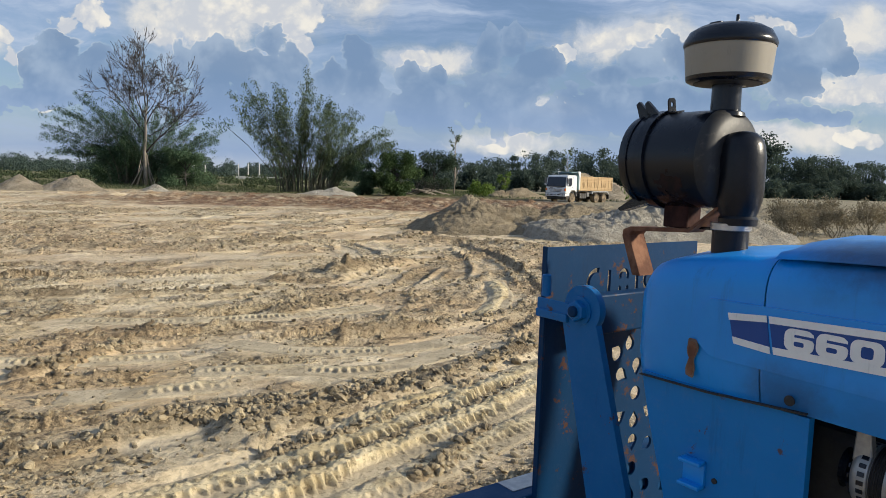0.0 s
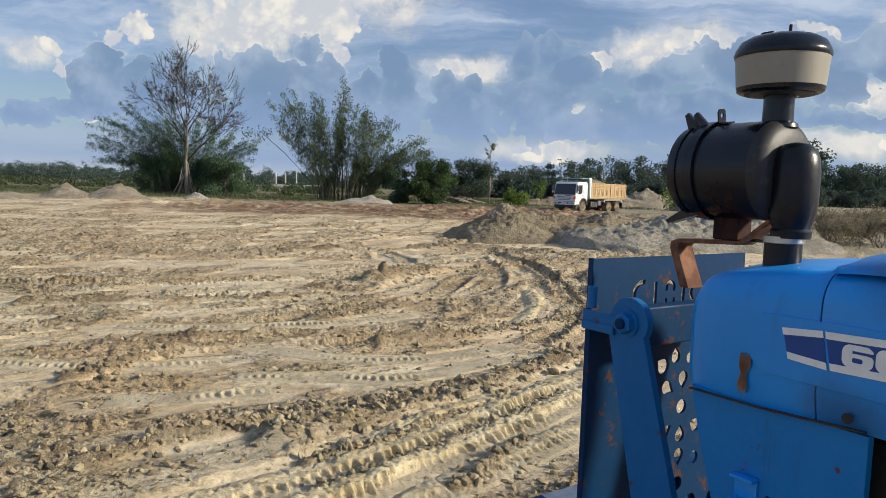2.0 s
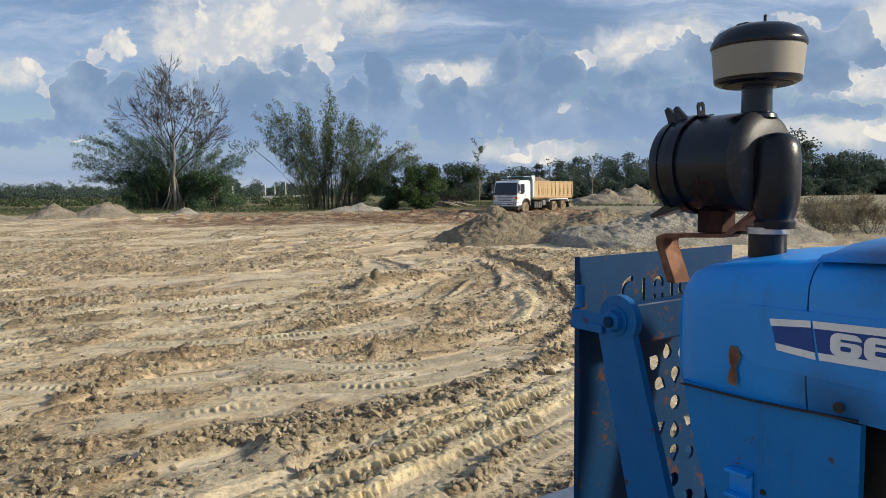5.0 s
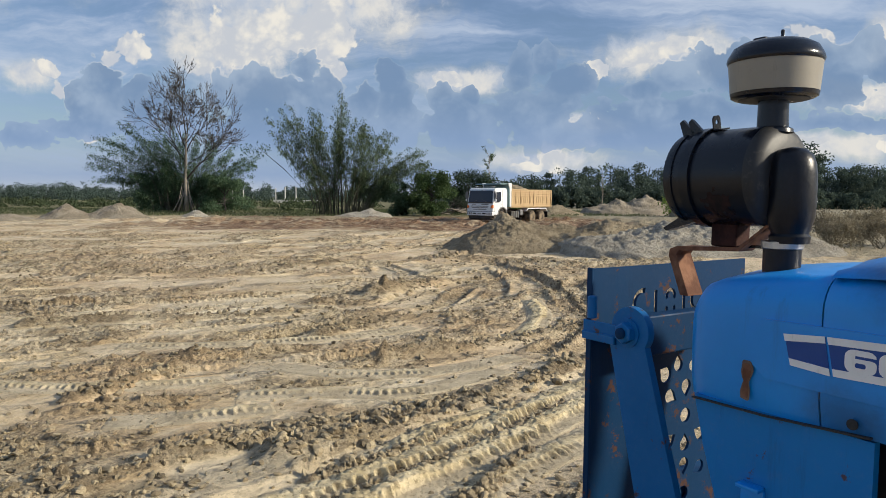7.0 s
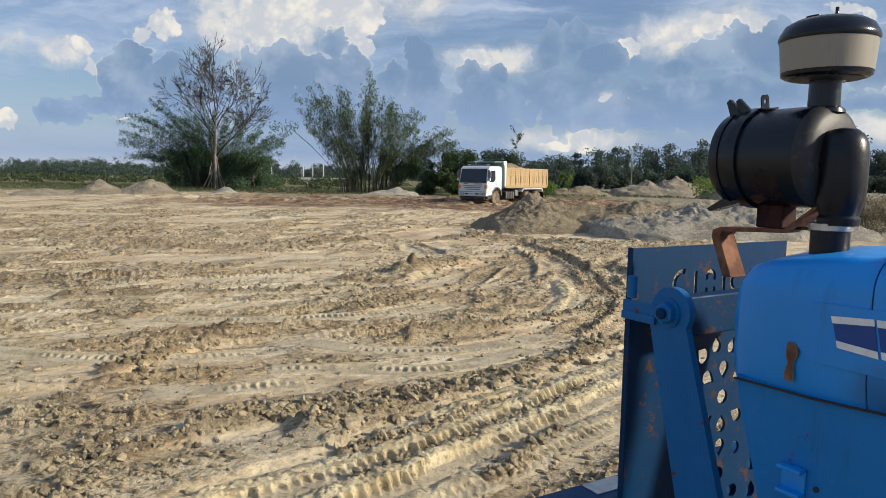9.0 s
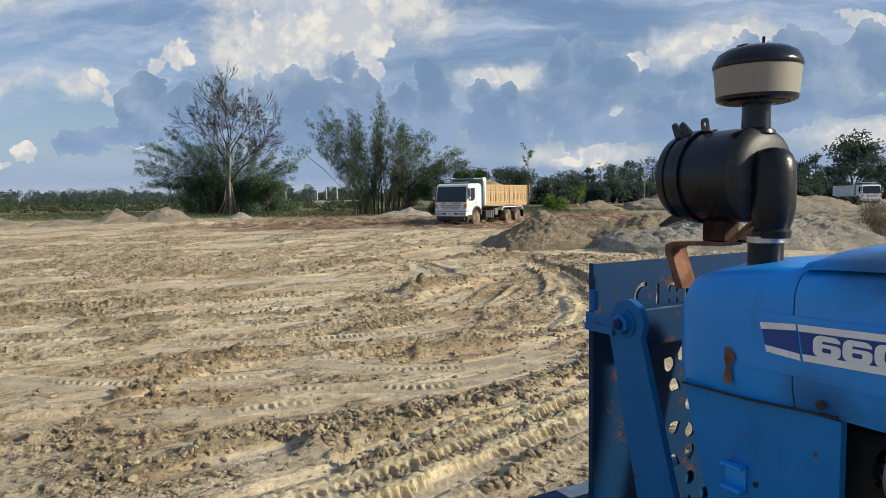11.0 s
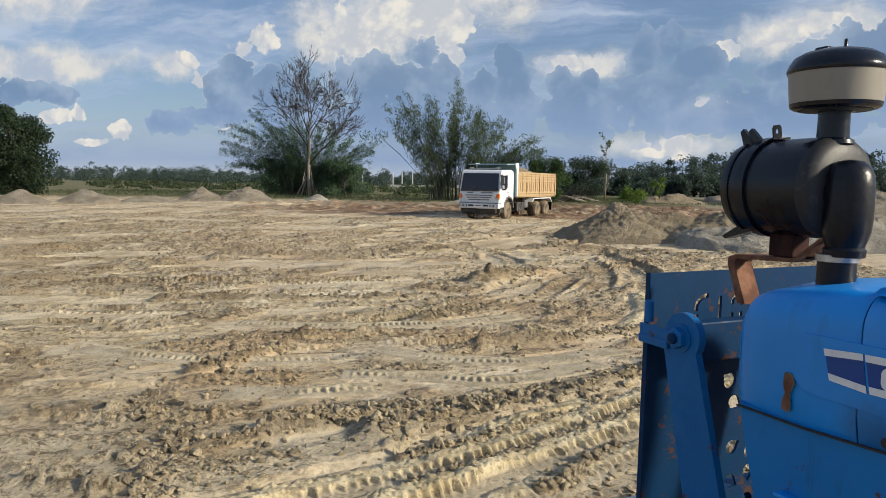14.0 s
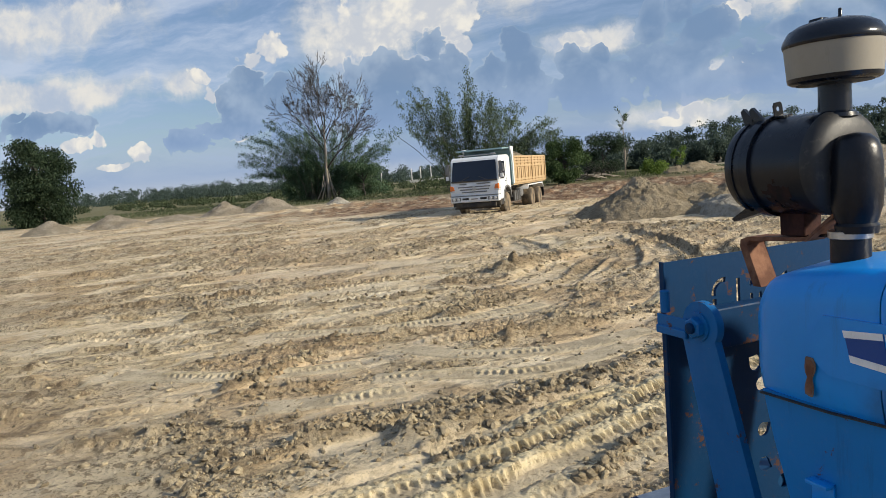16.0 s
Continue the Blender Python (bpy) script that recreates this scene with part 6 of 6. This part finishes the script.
def make_bare_tree(x, y, h, label, seed):
    rnd = random.Random(seed)
    t = thing("bare_tree", pose(x, y, 0), label, "tree")
    pts = [(0, 0, -0.2), (-0.05, 0, h * 0.12), (-0.15, 0.05, h * 0.28), (0.0, 0, h * 0.42), (-0.05, 0.1, h * 0.54), (0.1, 0.1, h * 0.66)]
    tv, tf = tube_data(pts, [0.26, 0.21, 0.19, 0.16, 0.13, 0.10], 9)
    for k in range(11):
        a = rnd.uniform(0, 6.28)
        b = Vector((math.cos(a) * rnd.uniform(0.5, 1.9) - 0.5, math.sin(a) * 0.8, -0.1))
        rv, rf = tube_data([b, b * 0.55 + Vector((0, 0, h * 0.1)), Vector((b.x * 0.25 - 0.1, 0, h * rnd.uniform(0.15, 0.27)))], [0.06, 0.05, 0.04], 4)
        o = len(tv)
        tv += rv
        tf += [tuple(o + i for i in f) for f in rf]
    link_mesh("trunk", tv, tf, M["bark"], t, "pale grey bare trunk with hanging roots", True)
    vs, fs, tips = [], [], []
    # limbs fan out: foot height, way, length, thickness
    for at, d, ln, r in ((0.28, (0.62, -0.1, 0.85), 0.27, 0.11), (0.42, (-0.62, 0.1, 0.75), 0.24, 0.10), (0.50, (0.40, 0.2, 0.9), 0.22, 0.09), (0.54, (-0.42, -0.2, 0.9), 0.22, 0.09), (0.60, (0.22, 0.2, 1.0), 0.19, 0.08), (0.66, (-0.06, 0.1, 1.0), 0.20, 0.08),
                         (0.47, (-0.85, 0.0, 0.50), 0.19, 0.07), (0.40, (0.80, 0.0, 0.55), 0.19, 0.07), (0.58, (0.60, -0.3, 0.7), 0.16, 0.06)):
        branch(vs, fs, tips, Vector((0, 0.05, h * at)), Vector(d), h * ln, r, 5, rnd, 0.17, 0.04, 4, (2, 2), 0.020)
    link_mesh("branchwork", vs, fs, M["bark_dark"], t, "bare twiggy crown")
    lv, lf = [], []
    for q, d, depth in tips:
        if depth < 2 and rnd.random() < 0.035:
            for _ in range(4):
                leaf_fan(lv, lf, q + rand_dir(rnd) * 0.08, rand_dir(rnd), 0.24, 0.15, rnd)
    tagged(link_mesh("last_leaves", lv, lf, M["bark_dark"], t, "a few dark dry leaves"), kind="stuff")
    return t


def make_leafy(name, x, y, h, width, label, seed, mat, lobes=14, leaves=260, size=0.34, trunk=0.35, bark="bark_dark", low=0.25, category="tree", group=""):
    """A trunk, limbs to each lobe, and a crown of many leaves with gaps."""
    rnd = random.Random(seed)
    t = thing(name, pose(x, y, 0), label, category, group)
    vs, fs, lv, lf = [], [], [], []
    r0 = 0.018 * h + 0.03
    tv, tf = tube_data([(0, 0, -0.2), (0.02 * h, 0, h * trunk * 0.6), (-0.01 * h, 0.01 * h, h * trunk), (0, 0, h * 0.7)], [r0, r0 * 0.8, r0 * 0.7, r0 * 0.3], 8)
    link_mesh("trunk", tv, tf, M[bark], t, "", True)
    for k in range(lobes):
        a = rnd.uniform(0, 2 * math.pi)
        s = rnd.random()
        z = h * (low + (0.93 - low) * s)
        reach = width / 2 * math.sqrt(max(0.08, 1 - ((z / h - (low + 1) / 2) / ((1 - low) / 2 + 0.12)) ** 2)) * rnd.uniform(0.35, 0.85)
        c = Vector((math.cos(a) * reach, math.sin(a) * reach, z))
        st = Vector((0, 0, h * min(trunk + 0.3 * s, 0.7)))
        bv, bf = tube_data([st, st.lerp(c, 0.5) + Vector((0, 0, 0.04 * h)), c], [r0 * 0.4, r0 * 0.25, r0 * 0.08], 4)
        o = len(vs)
        vs += bv
        fs += [tuple(o + i for i in f) for f in bf]
        rad = width * rnd.uniform(0.13, 0.23)
        for _ in range(leaves):
            q = rand_dir(rnd) * rad * rnd.random() ** 0.45
            q.z *= 0.75
            d = rand_dir(rnd, -0.2)
            leaf_fan(lv, lf, c + q, d, size * rnd.uniform(0.6, 1.4), size * 0.6, rnd, 0.2)
    link_mesh("branchwork", vs, fs, M[bark], t)
    tagged(link_mesh("crown", lv, lf, M[mat], t, "leafy crown"), kind="stuff")
    return t


make_bamboo("bamboo_clump", -36.0, 85.5, "dense dark green bamboo clump round a bare tree",
            [(-3.2, -12.4, 6.8, 9, 0.5), (-2.8, -11.2, 9.2, 9, 0.5), (-2.5, -9.2, 11.0, 5, 0.3), (-2.6, -10.5, 4.4, 9, 0.9), (-2.0, -7.0, 9.2, 10, 1.0), (-1.6, -5.0, 10.6, 11, 0.9), (-1.0, -2.2, 11.4, 10, 1.0), (0.0, 0.2, 10.0, 10, 1.2),
             (1.0, 3.0, 9.4, 9, 1.0), (1.6, 5.2, 8.2, 8, 1.0), (2.0, 8.0, 6.6, 9, 0.5), (2.0, 6.6, 4.4, 8, 0.9), (-2.5, -6.5, 5.5, 16, 1.5), (0.0, -1.0, 6.0, 18, 2.0), (1.6, 3.4, 4.8, 16, 1.3)], 21, "bamboo", 400, 0.25, 0.20)
make_bare_tree(-35.35, 83.1, 14.3, "tall bare grey tree with twiggy crown standing in bamboo", 5)
make_bamboo("bamboo_clump", -14.4, 74.5, "tall arching bamboo clump with thin dark canes",
            [(-2.6, -7.4, 10.6, 6, 0.5), (-2.4, -6.4, 12.2, 7, 0.5), (-2.6, -6.3, 8.2, 7, 0.6), (-2.0, -4.0, 11.0, 9, 0.8), (-1.2, -2.4, 10.6, 9, 0.8), (-0.6, 0.0, 13.6, 9, 0.45), (-0.4, -0.8, 11.2, 8, 0.8), (0.3, 1.6, 10.0, 9, 0.8), (0.8, 3.2, 9.2, 9, 0.9),
             (1.4, 4.8, 8.8, 9, 0.6), (2.0, 6.4, 6.2, 8, 0.9), (2.2, 8.6, 6.9, 9, 0.8), (2.4, 9.3, 5.8, 7, 0.6), (-1.5, -2.8, 5.6, 10, 1.2), (1.2, 2.0, 5.4, 14, 1.4), (2.6, 4.8, 4.2, 10, 1.0)], 33, "bamboo_pale", 270, 0.28, 0.36)
cv, cf = tube_data([(-16.5, 74.0, -0.1), (-18.4, 74.0, 2.4), (-20.8, 74.0, 4.9), (-23.6, 74.0, 7.2)], [0.05, 0.045, 0.035, 0.02], 5)
leaning = thing("leaning_bamboo_cane", pose(0, 0, 0), "single bamboo cane leaning far out of its clump", "bamboo")
link_mesh("culm", cv, cf, M["culm"], leaning)
lv, lf, rnd = [], [], random.Random(8)
for _ in range(140):
    leaf_fan(lv, lf, Vector((-23.8, 74, 7.1)) + Vector((rnd.uniform(-1.8, 1.5), rnd.uniform(-0.5, 0.5), rnd.gauss(-0.1, 0.35))), rand_dir(rnd, -0.3), 0.35, 0.1, rnd)
tagged(link_mesh("leaves", lv, lf, M["bamboo"], leaning), kind="stuff")
make_leafy("bush", -4.9, 72.8, 4.5, 5.0, "round dark glossy green bush beside the bamboo", 41, "bush", 34, 420, 0.20, 0.2, low=0.12, category="bush")
make_leafy("bush", -8.6, 73.6, 3.6, 4.0, "loose green bush growing into the bamboo", 42, "bamboo", 18, 380, 0.2, 0.2, low=0.1, category="bush")
make_leafy("bush", -1.2, 84.0, 5.2, 6.0, "dark scrub bush before the wood", 43, "foliage", 22, 420, 0.20, 0.2, low=0.1, category="bush")
make_leafy("bush", 4.2, 74.5, 1.7, 3.0, "low bright green shrub beside the mounds", 44, "lime", 12, 170, 0.2, 0.15, low=0.1, category="shrub")
make_leafy("shrub", 7.2, 82.0, 3.2, 2.0, "thin young shrub with yellow-green leaves", 45, "lime", 7, 60, 0.26, 0.4, low=0.4, category="shrub")
make_leafy("round_tree", -57.4, 59.8, 9.2, 7.2, "dense dark round tree at the edge of the ground", 46, "foliage", 64, 420, 0.26, 0.25, low=0.06, category="tree")
make_leafy("bush", -31.0, 84.0, 4.5, 7.0, "dark scrub at the foot of the bamboo", 47, "bamboo", 20, 420, 0.22, 0.2, low=0.05, category="bush")
make_leafy("bush", -40.0, 86.0, 4.2, 6.5, "dark scrub at the foot of the bamboo", 48, "bamboo", 20, 420, 0.22, 0.2, low=0.05, category="bush")
make_leafy("bush", 23.0, 80.0, 2.2, 6.0, "low green scrub behind the berm", 49, "lime", 14, 150, 0.25, 0.15, low=0.05, category="shrub")


def make_sapling(x, y, h, label, seed):
    rnd = random.Random(seed)
    t = thing("young_tree", pose(x, y, 0), label, "tree")
    vs, fs, tips = [], [], []
    tv, tf = tube_data([(0, 0, -0.1), (0.1, 0, h * 0.4), (0, 0, h * 0.8), (0.05, 0, h)], [0.1, 0.08, 0.04, 0.015], 6)
    link_mesh("trunk", tv, tf, M["bark"], t, "", True)
    lv, lf = [], []
    for k in range(26):
        z = h * rnd.uniform(0.12, 0.98)
        a = rnd.uniform(0, 6.28)
        d = Vector((math.cos(a), math.sin(a), 1.5)).normalized()
        ln = h * 0.21 * rnd.uniform(0.6, 1.1)
        b0 = Vector((0.03, 0, z))
        bv, bf = tube_data([b0, b0 + d * ln * 0.6, b0 + d * ln + Vector((0, 0, 0.15))], [0.03, 0.02, 0.008], 3)
        o = len(vs)
        vs += bv
        fs += [tuple(o + i for i in f) for f in bf]
        if z > h * 0.42:
            for _ in range(34):
                s = rnd.uniform(0.3, 1.0)
                leaf_fan(lv, lf, b0 + d * ln * s + rand_dir(rnd) * 0.14, (d + rand_dir(rnd) * 0.9).normalized(), 0.28, 0.07, rnd, -0.1)
    link_mesh("branchwork", vs, fs, M["bark"], t)
    tagged(link_mesh("crown", lv, lf, M["bamboo_pale"], t, "tufted green top"), kind="stuff")


make_sapling(1.3, 89.5, 7.4, "slim young tree with bare lower twigs and a tufted top", 51)
make_sapling(21.0, 120.0, 7.0, "slim pale young tree before the wood", 52)
make_leafy("wood_tree", 86.0, 192.0, 16.5, 15.0, "large broad tree with open crown above the waste ground", 53, "wood_far", 22, 130, 0.8, 0.45, low=0.38)


def make_wood(name, label, rows, seed, mat="wood_far", leaves=1000, size=0.5):
    """A stand of far trees. rows: (x, y, height, width)."""
    rnd = random.Random(seed)
    vs, fs, tv, tf = [], [], [], []
    for x, y, h, w in rows:
        o = len(tv)
        a, b = tube_data([(x, y, -0.3), (x + rnd.uniform(-.4, .4), y, h * 0.45), (x + rnd.uniform(-.6, .6), y, h * 0.85)], [0.22, 0.17, 0.06], 4)
        tv += a
        tf += [tuple(o + i for i in f) for f in b]
        for k in range(9):
            a_ = rnd.uniform(0, 6.28)
            c = Vector((x + math.cos(a_) * w * 0.33 * rnd.random(), y + math.sin(a_) * w * 0.3, h * rnd.uniform(0.10, 0.88)))
            rad = w * rnd.uniform(0.18, 0.3)
            for _ in range(leaves // 9):
                q = rand_dir(rnd) * rad * rnd.random() ** 0.4
                q.z *= 0.7
                leaf_fan(vs, fs, c + q, rand_dir(rnd, -0.1), size * rnd.uniform(0.5, 1.3), size * 0.6, rnd, 0.15)
    n = len(vs)
    fs += [tuple(n + i for i in f) for f in tf]
    vs += tv
    return tagged(link_mesh(name, vs, fs, M[mat]), label, "wood", kind="stuff")


rnd = random.Random(77)
rows = []
for i in range(150):
    x = rnd.uniform(-2, 122)
    y = 150 + rnd.uniform(-8, 34) + 0.28 * x
    g = 5.4 + 5.6 * min(1, max(0, x / 30.0))
    rows.append((x, y, g * rnd.uniform(0.75, 1.12), rnd.uniform(4.0, 7.5)))
for i in range(170):
    x = rnd.uniform(-6, 122)
    rows.append((x, 143 + rnd.uniform(-6, 8) + 0.28 * x, rnd.uniform(2.5, 5.0), rnd.uniform(3.5, 6.0)))
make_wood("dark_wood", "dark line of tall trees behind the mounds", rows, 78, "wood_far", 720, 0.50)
rows = []
for i in range(260):
    x = rnd.uniform(-330, -40)
    y = 330 + rnd.uniform(-25, 60) + (-x - 150) * 0.08
    rows.append((x, y, rnd.uniform(5.0, 9.5) + (2.5 if rnd.random() < 0.06 else 0), rnd.uniform(5, 9)))
for i in range(120):
    x = rnd.uniform(-260, 0)
    rows.append((x, 300 - 0.45 * x * 0 + rnd.uniform(-20, 30), rnd.uniform(3.0, 6.0), rnd.uniform(6, 10)))
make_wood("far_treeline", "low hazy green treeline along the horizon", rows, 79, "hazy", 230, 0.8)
rows = []
for i in range(110):
    x = rnd.uniform(-130, -20)
    rows.append((x, 118 + rnd.uniform(-18, 40) - 0.3 * (x + 70), rnd.uniform(0.4, 1.5), rnd.uniform(3, 6)))
make_wood("green_scrub", "low green scrub on the waste ground", rows, 80, "scrub", 160, 0.45)


# ---- dry brush and grass ----
def make_dry_bush(x, y, h, w, seed, label="dry brown twiggy bush on waste ground"):
    rnd = random.Random(seed)
    vs, fs, tips = [], [], []
    for k in range(9):
        a = rnd.uniform(0, 6.28)
        branch(vs, fs, tips, Vector((rnd.uniform(-.2, .2), rnd.uniform(-.2, .2), -0.05)), Vector((math.cos(a) * w / h * 0.6, math.sin(a) * w / h * 0.6, 1)), h * 0.42, 0.02, 3, rnd, 0.35, 0.1, 3)
    t = thing("dry_bush", pose(x, y, 0), label, "bush", "dry bushes on the waste ground")
    link_mesh("twig_mass", vs, fs, M["dry"], t)
    lv, lf = [], []
    for q, d, depth in tips:
        if depth <= 1:
            for _ in range(3):
                leaf_fan(lv, lf, q + rand_dir(rnd) * 0.1, rand_dir(rnd), 0.11, 0.05, rnd)
    tagged(link_mesh("leaves", lv, lf, M["dry"], t, "sparse yellow-green leaves"), kind="stuff")
    return t


rnd = random.Random(90)
for i, (x, y) in enumerate(((14.0, 28.5), (16.2, 29.0), (18.4, 30.2), (15.4, 31.4), (20.8, 32.0), (17.5, 33.5), (23.0, 35.0), (20.0, 37.0))):
    make_dry_bush(x, y, rnd.uniform(1.25, 1.7), 2.0, 91 + i)


def make_grass(name, label, boxes, count, seed, size, mat="grass"):
    rnd = random.Random(seed)
    vs, fs = [], []
    for x0, x1, y0, y1 in boxes:
        for _ in range(count):
            p = Vector((rnd.uniform(x0, x1), rnd.uniform(y0, y1), -0.03))
            for _ in range(3):
                leaf_fan(vs, fs, p + Vector((rnd.uniform(-.1, .1), rnd.uniform(-.1, .1), 0)), Vector((rnd.uniform(-.5, .5), rnd.uniform(-.5, .5), 1)).normalized(), size * rnd.uniform(0.5, 1.3), size * 0.12, rnd, 0.15)
    return tagged(link_mesh(name, vs, fs, M[mat]), label, "grass", kind="stuff")


make_grass("dry_grass", "tufts of dry yellowed grass on waste ground", [(12, 30, 27, 44), (20, 60, 44, 90)], 500, 5, 0.26, "dry")
make_grass("green_grass", "rough green grass behind the heaps", [(-70, -14, 66, 100), (-20, 20, 78, 110)], 5000, 6, 0.38, "grass")

# felled branches in front of the wood
rnd = random.Random(60)
for i in range(7):
    x = rnd.uniform(-4.5, 2.0)
    a = rnd.uniform(-0.3, 0.3)
    ln = rnd.uniform(2.5, 6.0)
    z0 = rnd.uniform(0.15, 0.5)
    log = thing("felled_branch", pose(x, 80 + rnd.uniform(-3, 3), 0, 0, 0, math.degrees(a)), "pale dead branch lying in brushwood", "branch", "felled branches")
    bv, bf = tube_data([(-ln / 2, 0, 0.05), (-ln / 6, 0.1, z0 + 0.3), (ln / 6, 0, z0 + 0.1), (ln / 2, 0.1, 0.12)], [0.10, 0.08, 0.07, 0.03], 6)
    link_mesh("stem", bv, bf, M["bark"], log, "", True)
    vs, fs, tips = [], [], []
    for k in range(4):
        branch(vs, fs, tips, Vector((rnd.uniform(-ln / 3, ln / 3), 0, z0)), Vector((rnd.uniform(-1, 1), rnd.uniform(-.5, .5), 0.6)), 1.0, 0.03, 2, rnd, 0.3, 0.0, 3)
    tagged(link_mesh("twig_mass", vs, fs, M["bark_dark"], log), kind="stuff")

# pale wall and posts far off
wall = thing("low_wall", pose(-66, 248, 0), "long low pale concrete wall far off", "wall")
part("wall_panel", block(-9, 9, -0.2, 0.2, -0.2, 1.0, 0.02), M["concrete"], wall)
for i, (x, h) in enumerate(((-74.0, 5.2), (-70.5, 5.6), (-66.5, 5.6), (-90.0, 4.6), (-86.0, 4.6), (-94.0, 4.6))):
    post = new("concrete_post", bpy.data.meshes.new("concrete_post"))
    bm = lathe([(0.22, -0.2), (0.18, h)], None, 10)
    bm.to_mesh(post.data)
    bm.free()
    post.data.materials.append(M["concrete"])
    post.matrix_basis = pose(x, 252, 0)
    tagged(post, "tall pale concrete post standing far off", "post", "row of posts")

# ---- what moves ----
TRUCK = [(0, 12.06, 70.74, -133.7, 0.0), (1, 10.34, 67.83, -132.4, 3.38), (2, 8.64, 65.23, -131.4, 6.49), (3, 6.97, 62.87, -130.4, 9.38), (4, 5.35, 60.67, -129.3, 12.11),
         (5, 3.77, 58.59, -128.2, 14.72), (6, 2.27, 56.57, -126.9, 17.24), (7, 0.86, 54.56, -125.4, 19.69), (8, -0.46, 52.54, -123.6, 22.11), (9, -1.67, 50.45, -121.5, 24.52),
         (10, -2.76, 48.29, -119.1, 26.94), (11, -3.72, 46.04, -116.4, 29.39), (12, -4.52, 43.69, -113.3, 31.87), (13, -5.17, 41.23, -110.0, 34.42), (14, -5.65, 38.68, -106.3, 37.02),
         (15, -5.95, 36.03, -102.5, 39.67), (16, -6.06, 33.32, -98.5, 42.39)]
TRUCK_ROWS = [(t, pose(x, y, -0.06, 0, 0, a)) for t, x, y, a, _ in TRUCK]


def rolled(t):
    for (t0, *_, d0), (t1, *_, d1) in zip(TRUCK, TRUCK[1:]):
        if t <= t1:
            return d0 + (d1 - d0) * (t - t0) / (t1 - t0)
    return TRUCK[-1][4]


def motions():
    walk(truck, TRUCK_ROWS)
    walk(other_truck, [(0, pose(46.7, 109.0, -0.05, 0, 0, -92)), (6, pose(46.8, 104.0, -0.05, 0, 0, -91)), (11.5, pose(46.9, 99.5, -0.05, 0, 0, -90)), (16, pose(46.9, 97.0, -0.05, 0, 0, -90))])
    for w in truck_wheels:
        base = w.matrix_basis.translation.copy()
        rows = []
        for i in range(65):
            t = i * 0.25
            rows.append((t, Matrix.Translation(base) @ Matrix.Rotation(rolled(t) / 0.51, 4, "Y")))
        walk(w, rows)


motions()
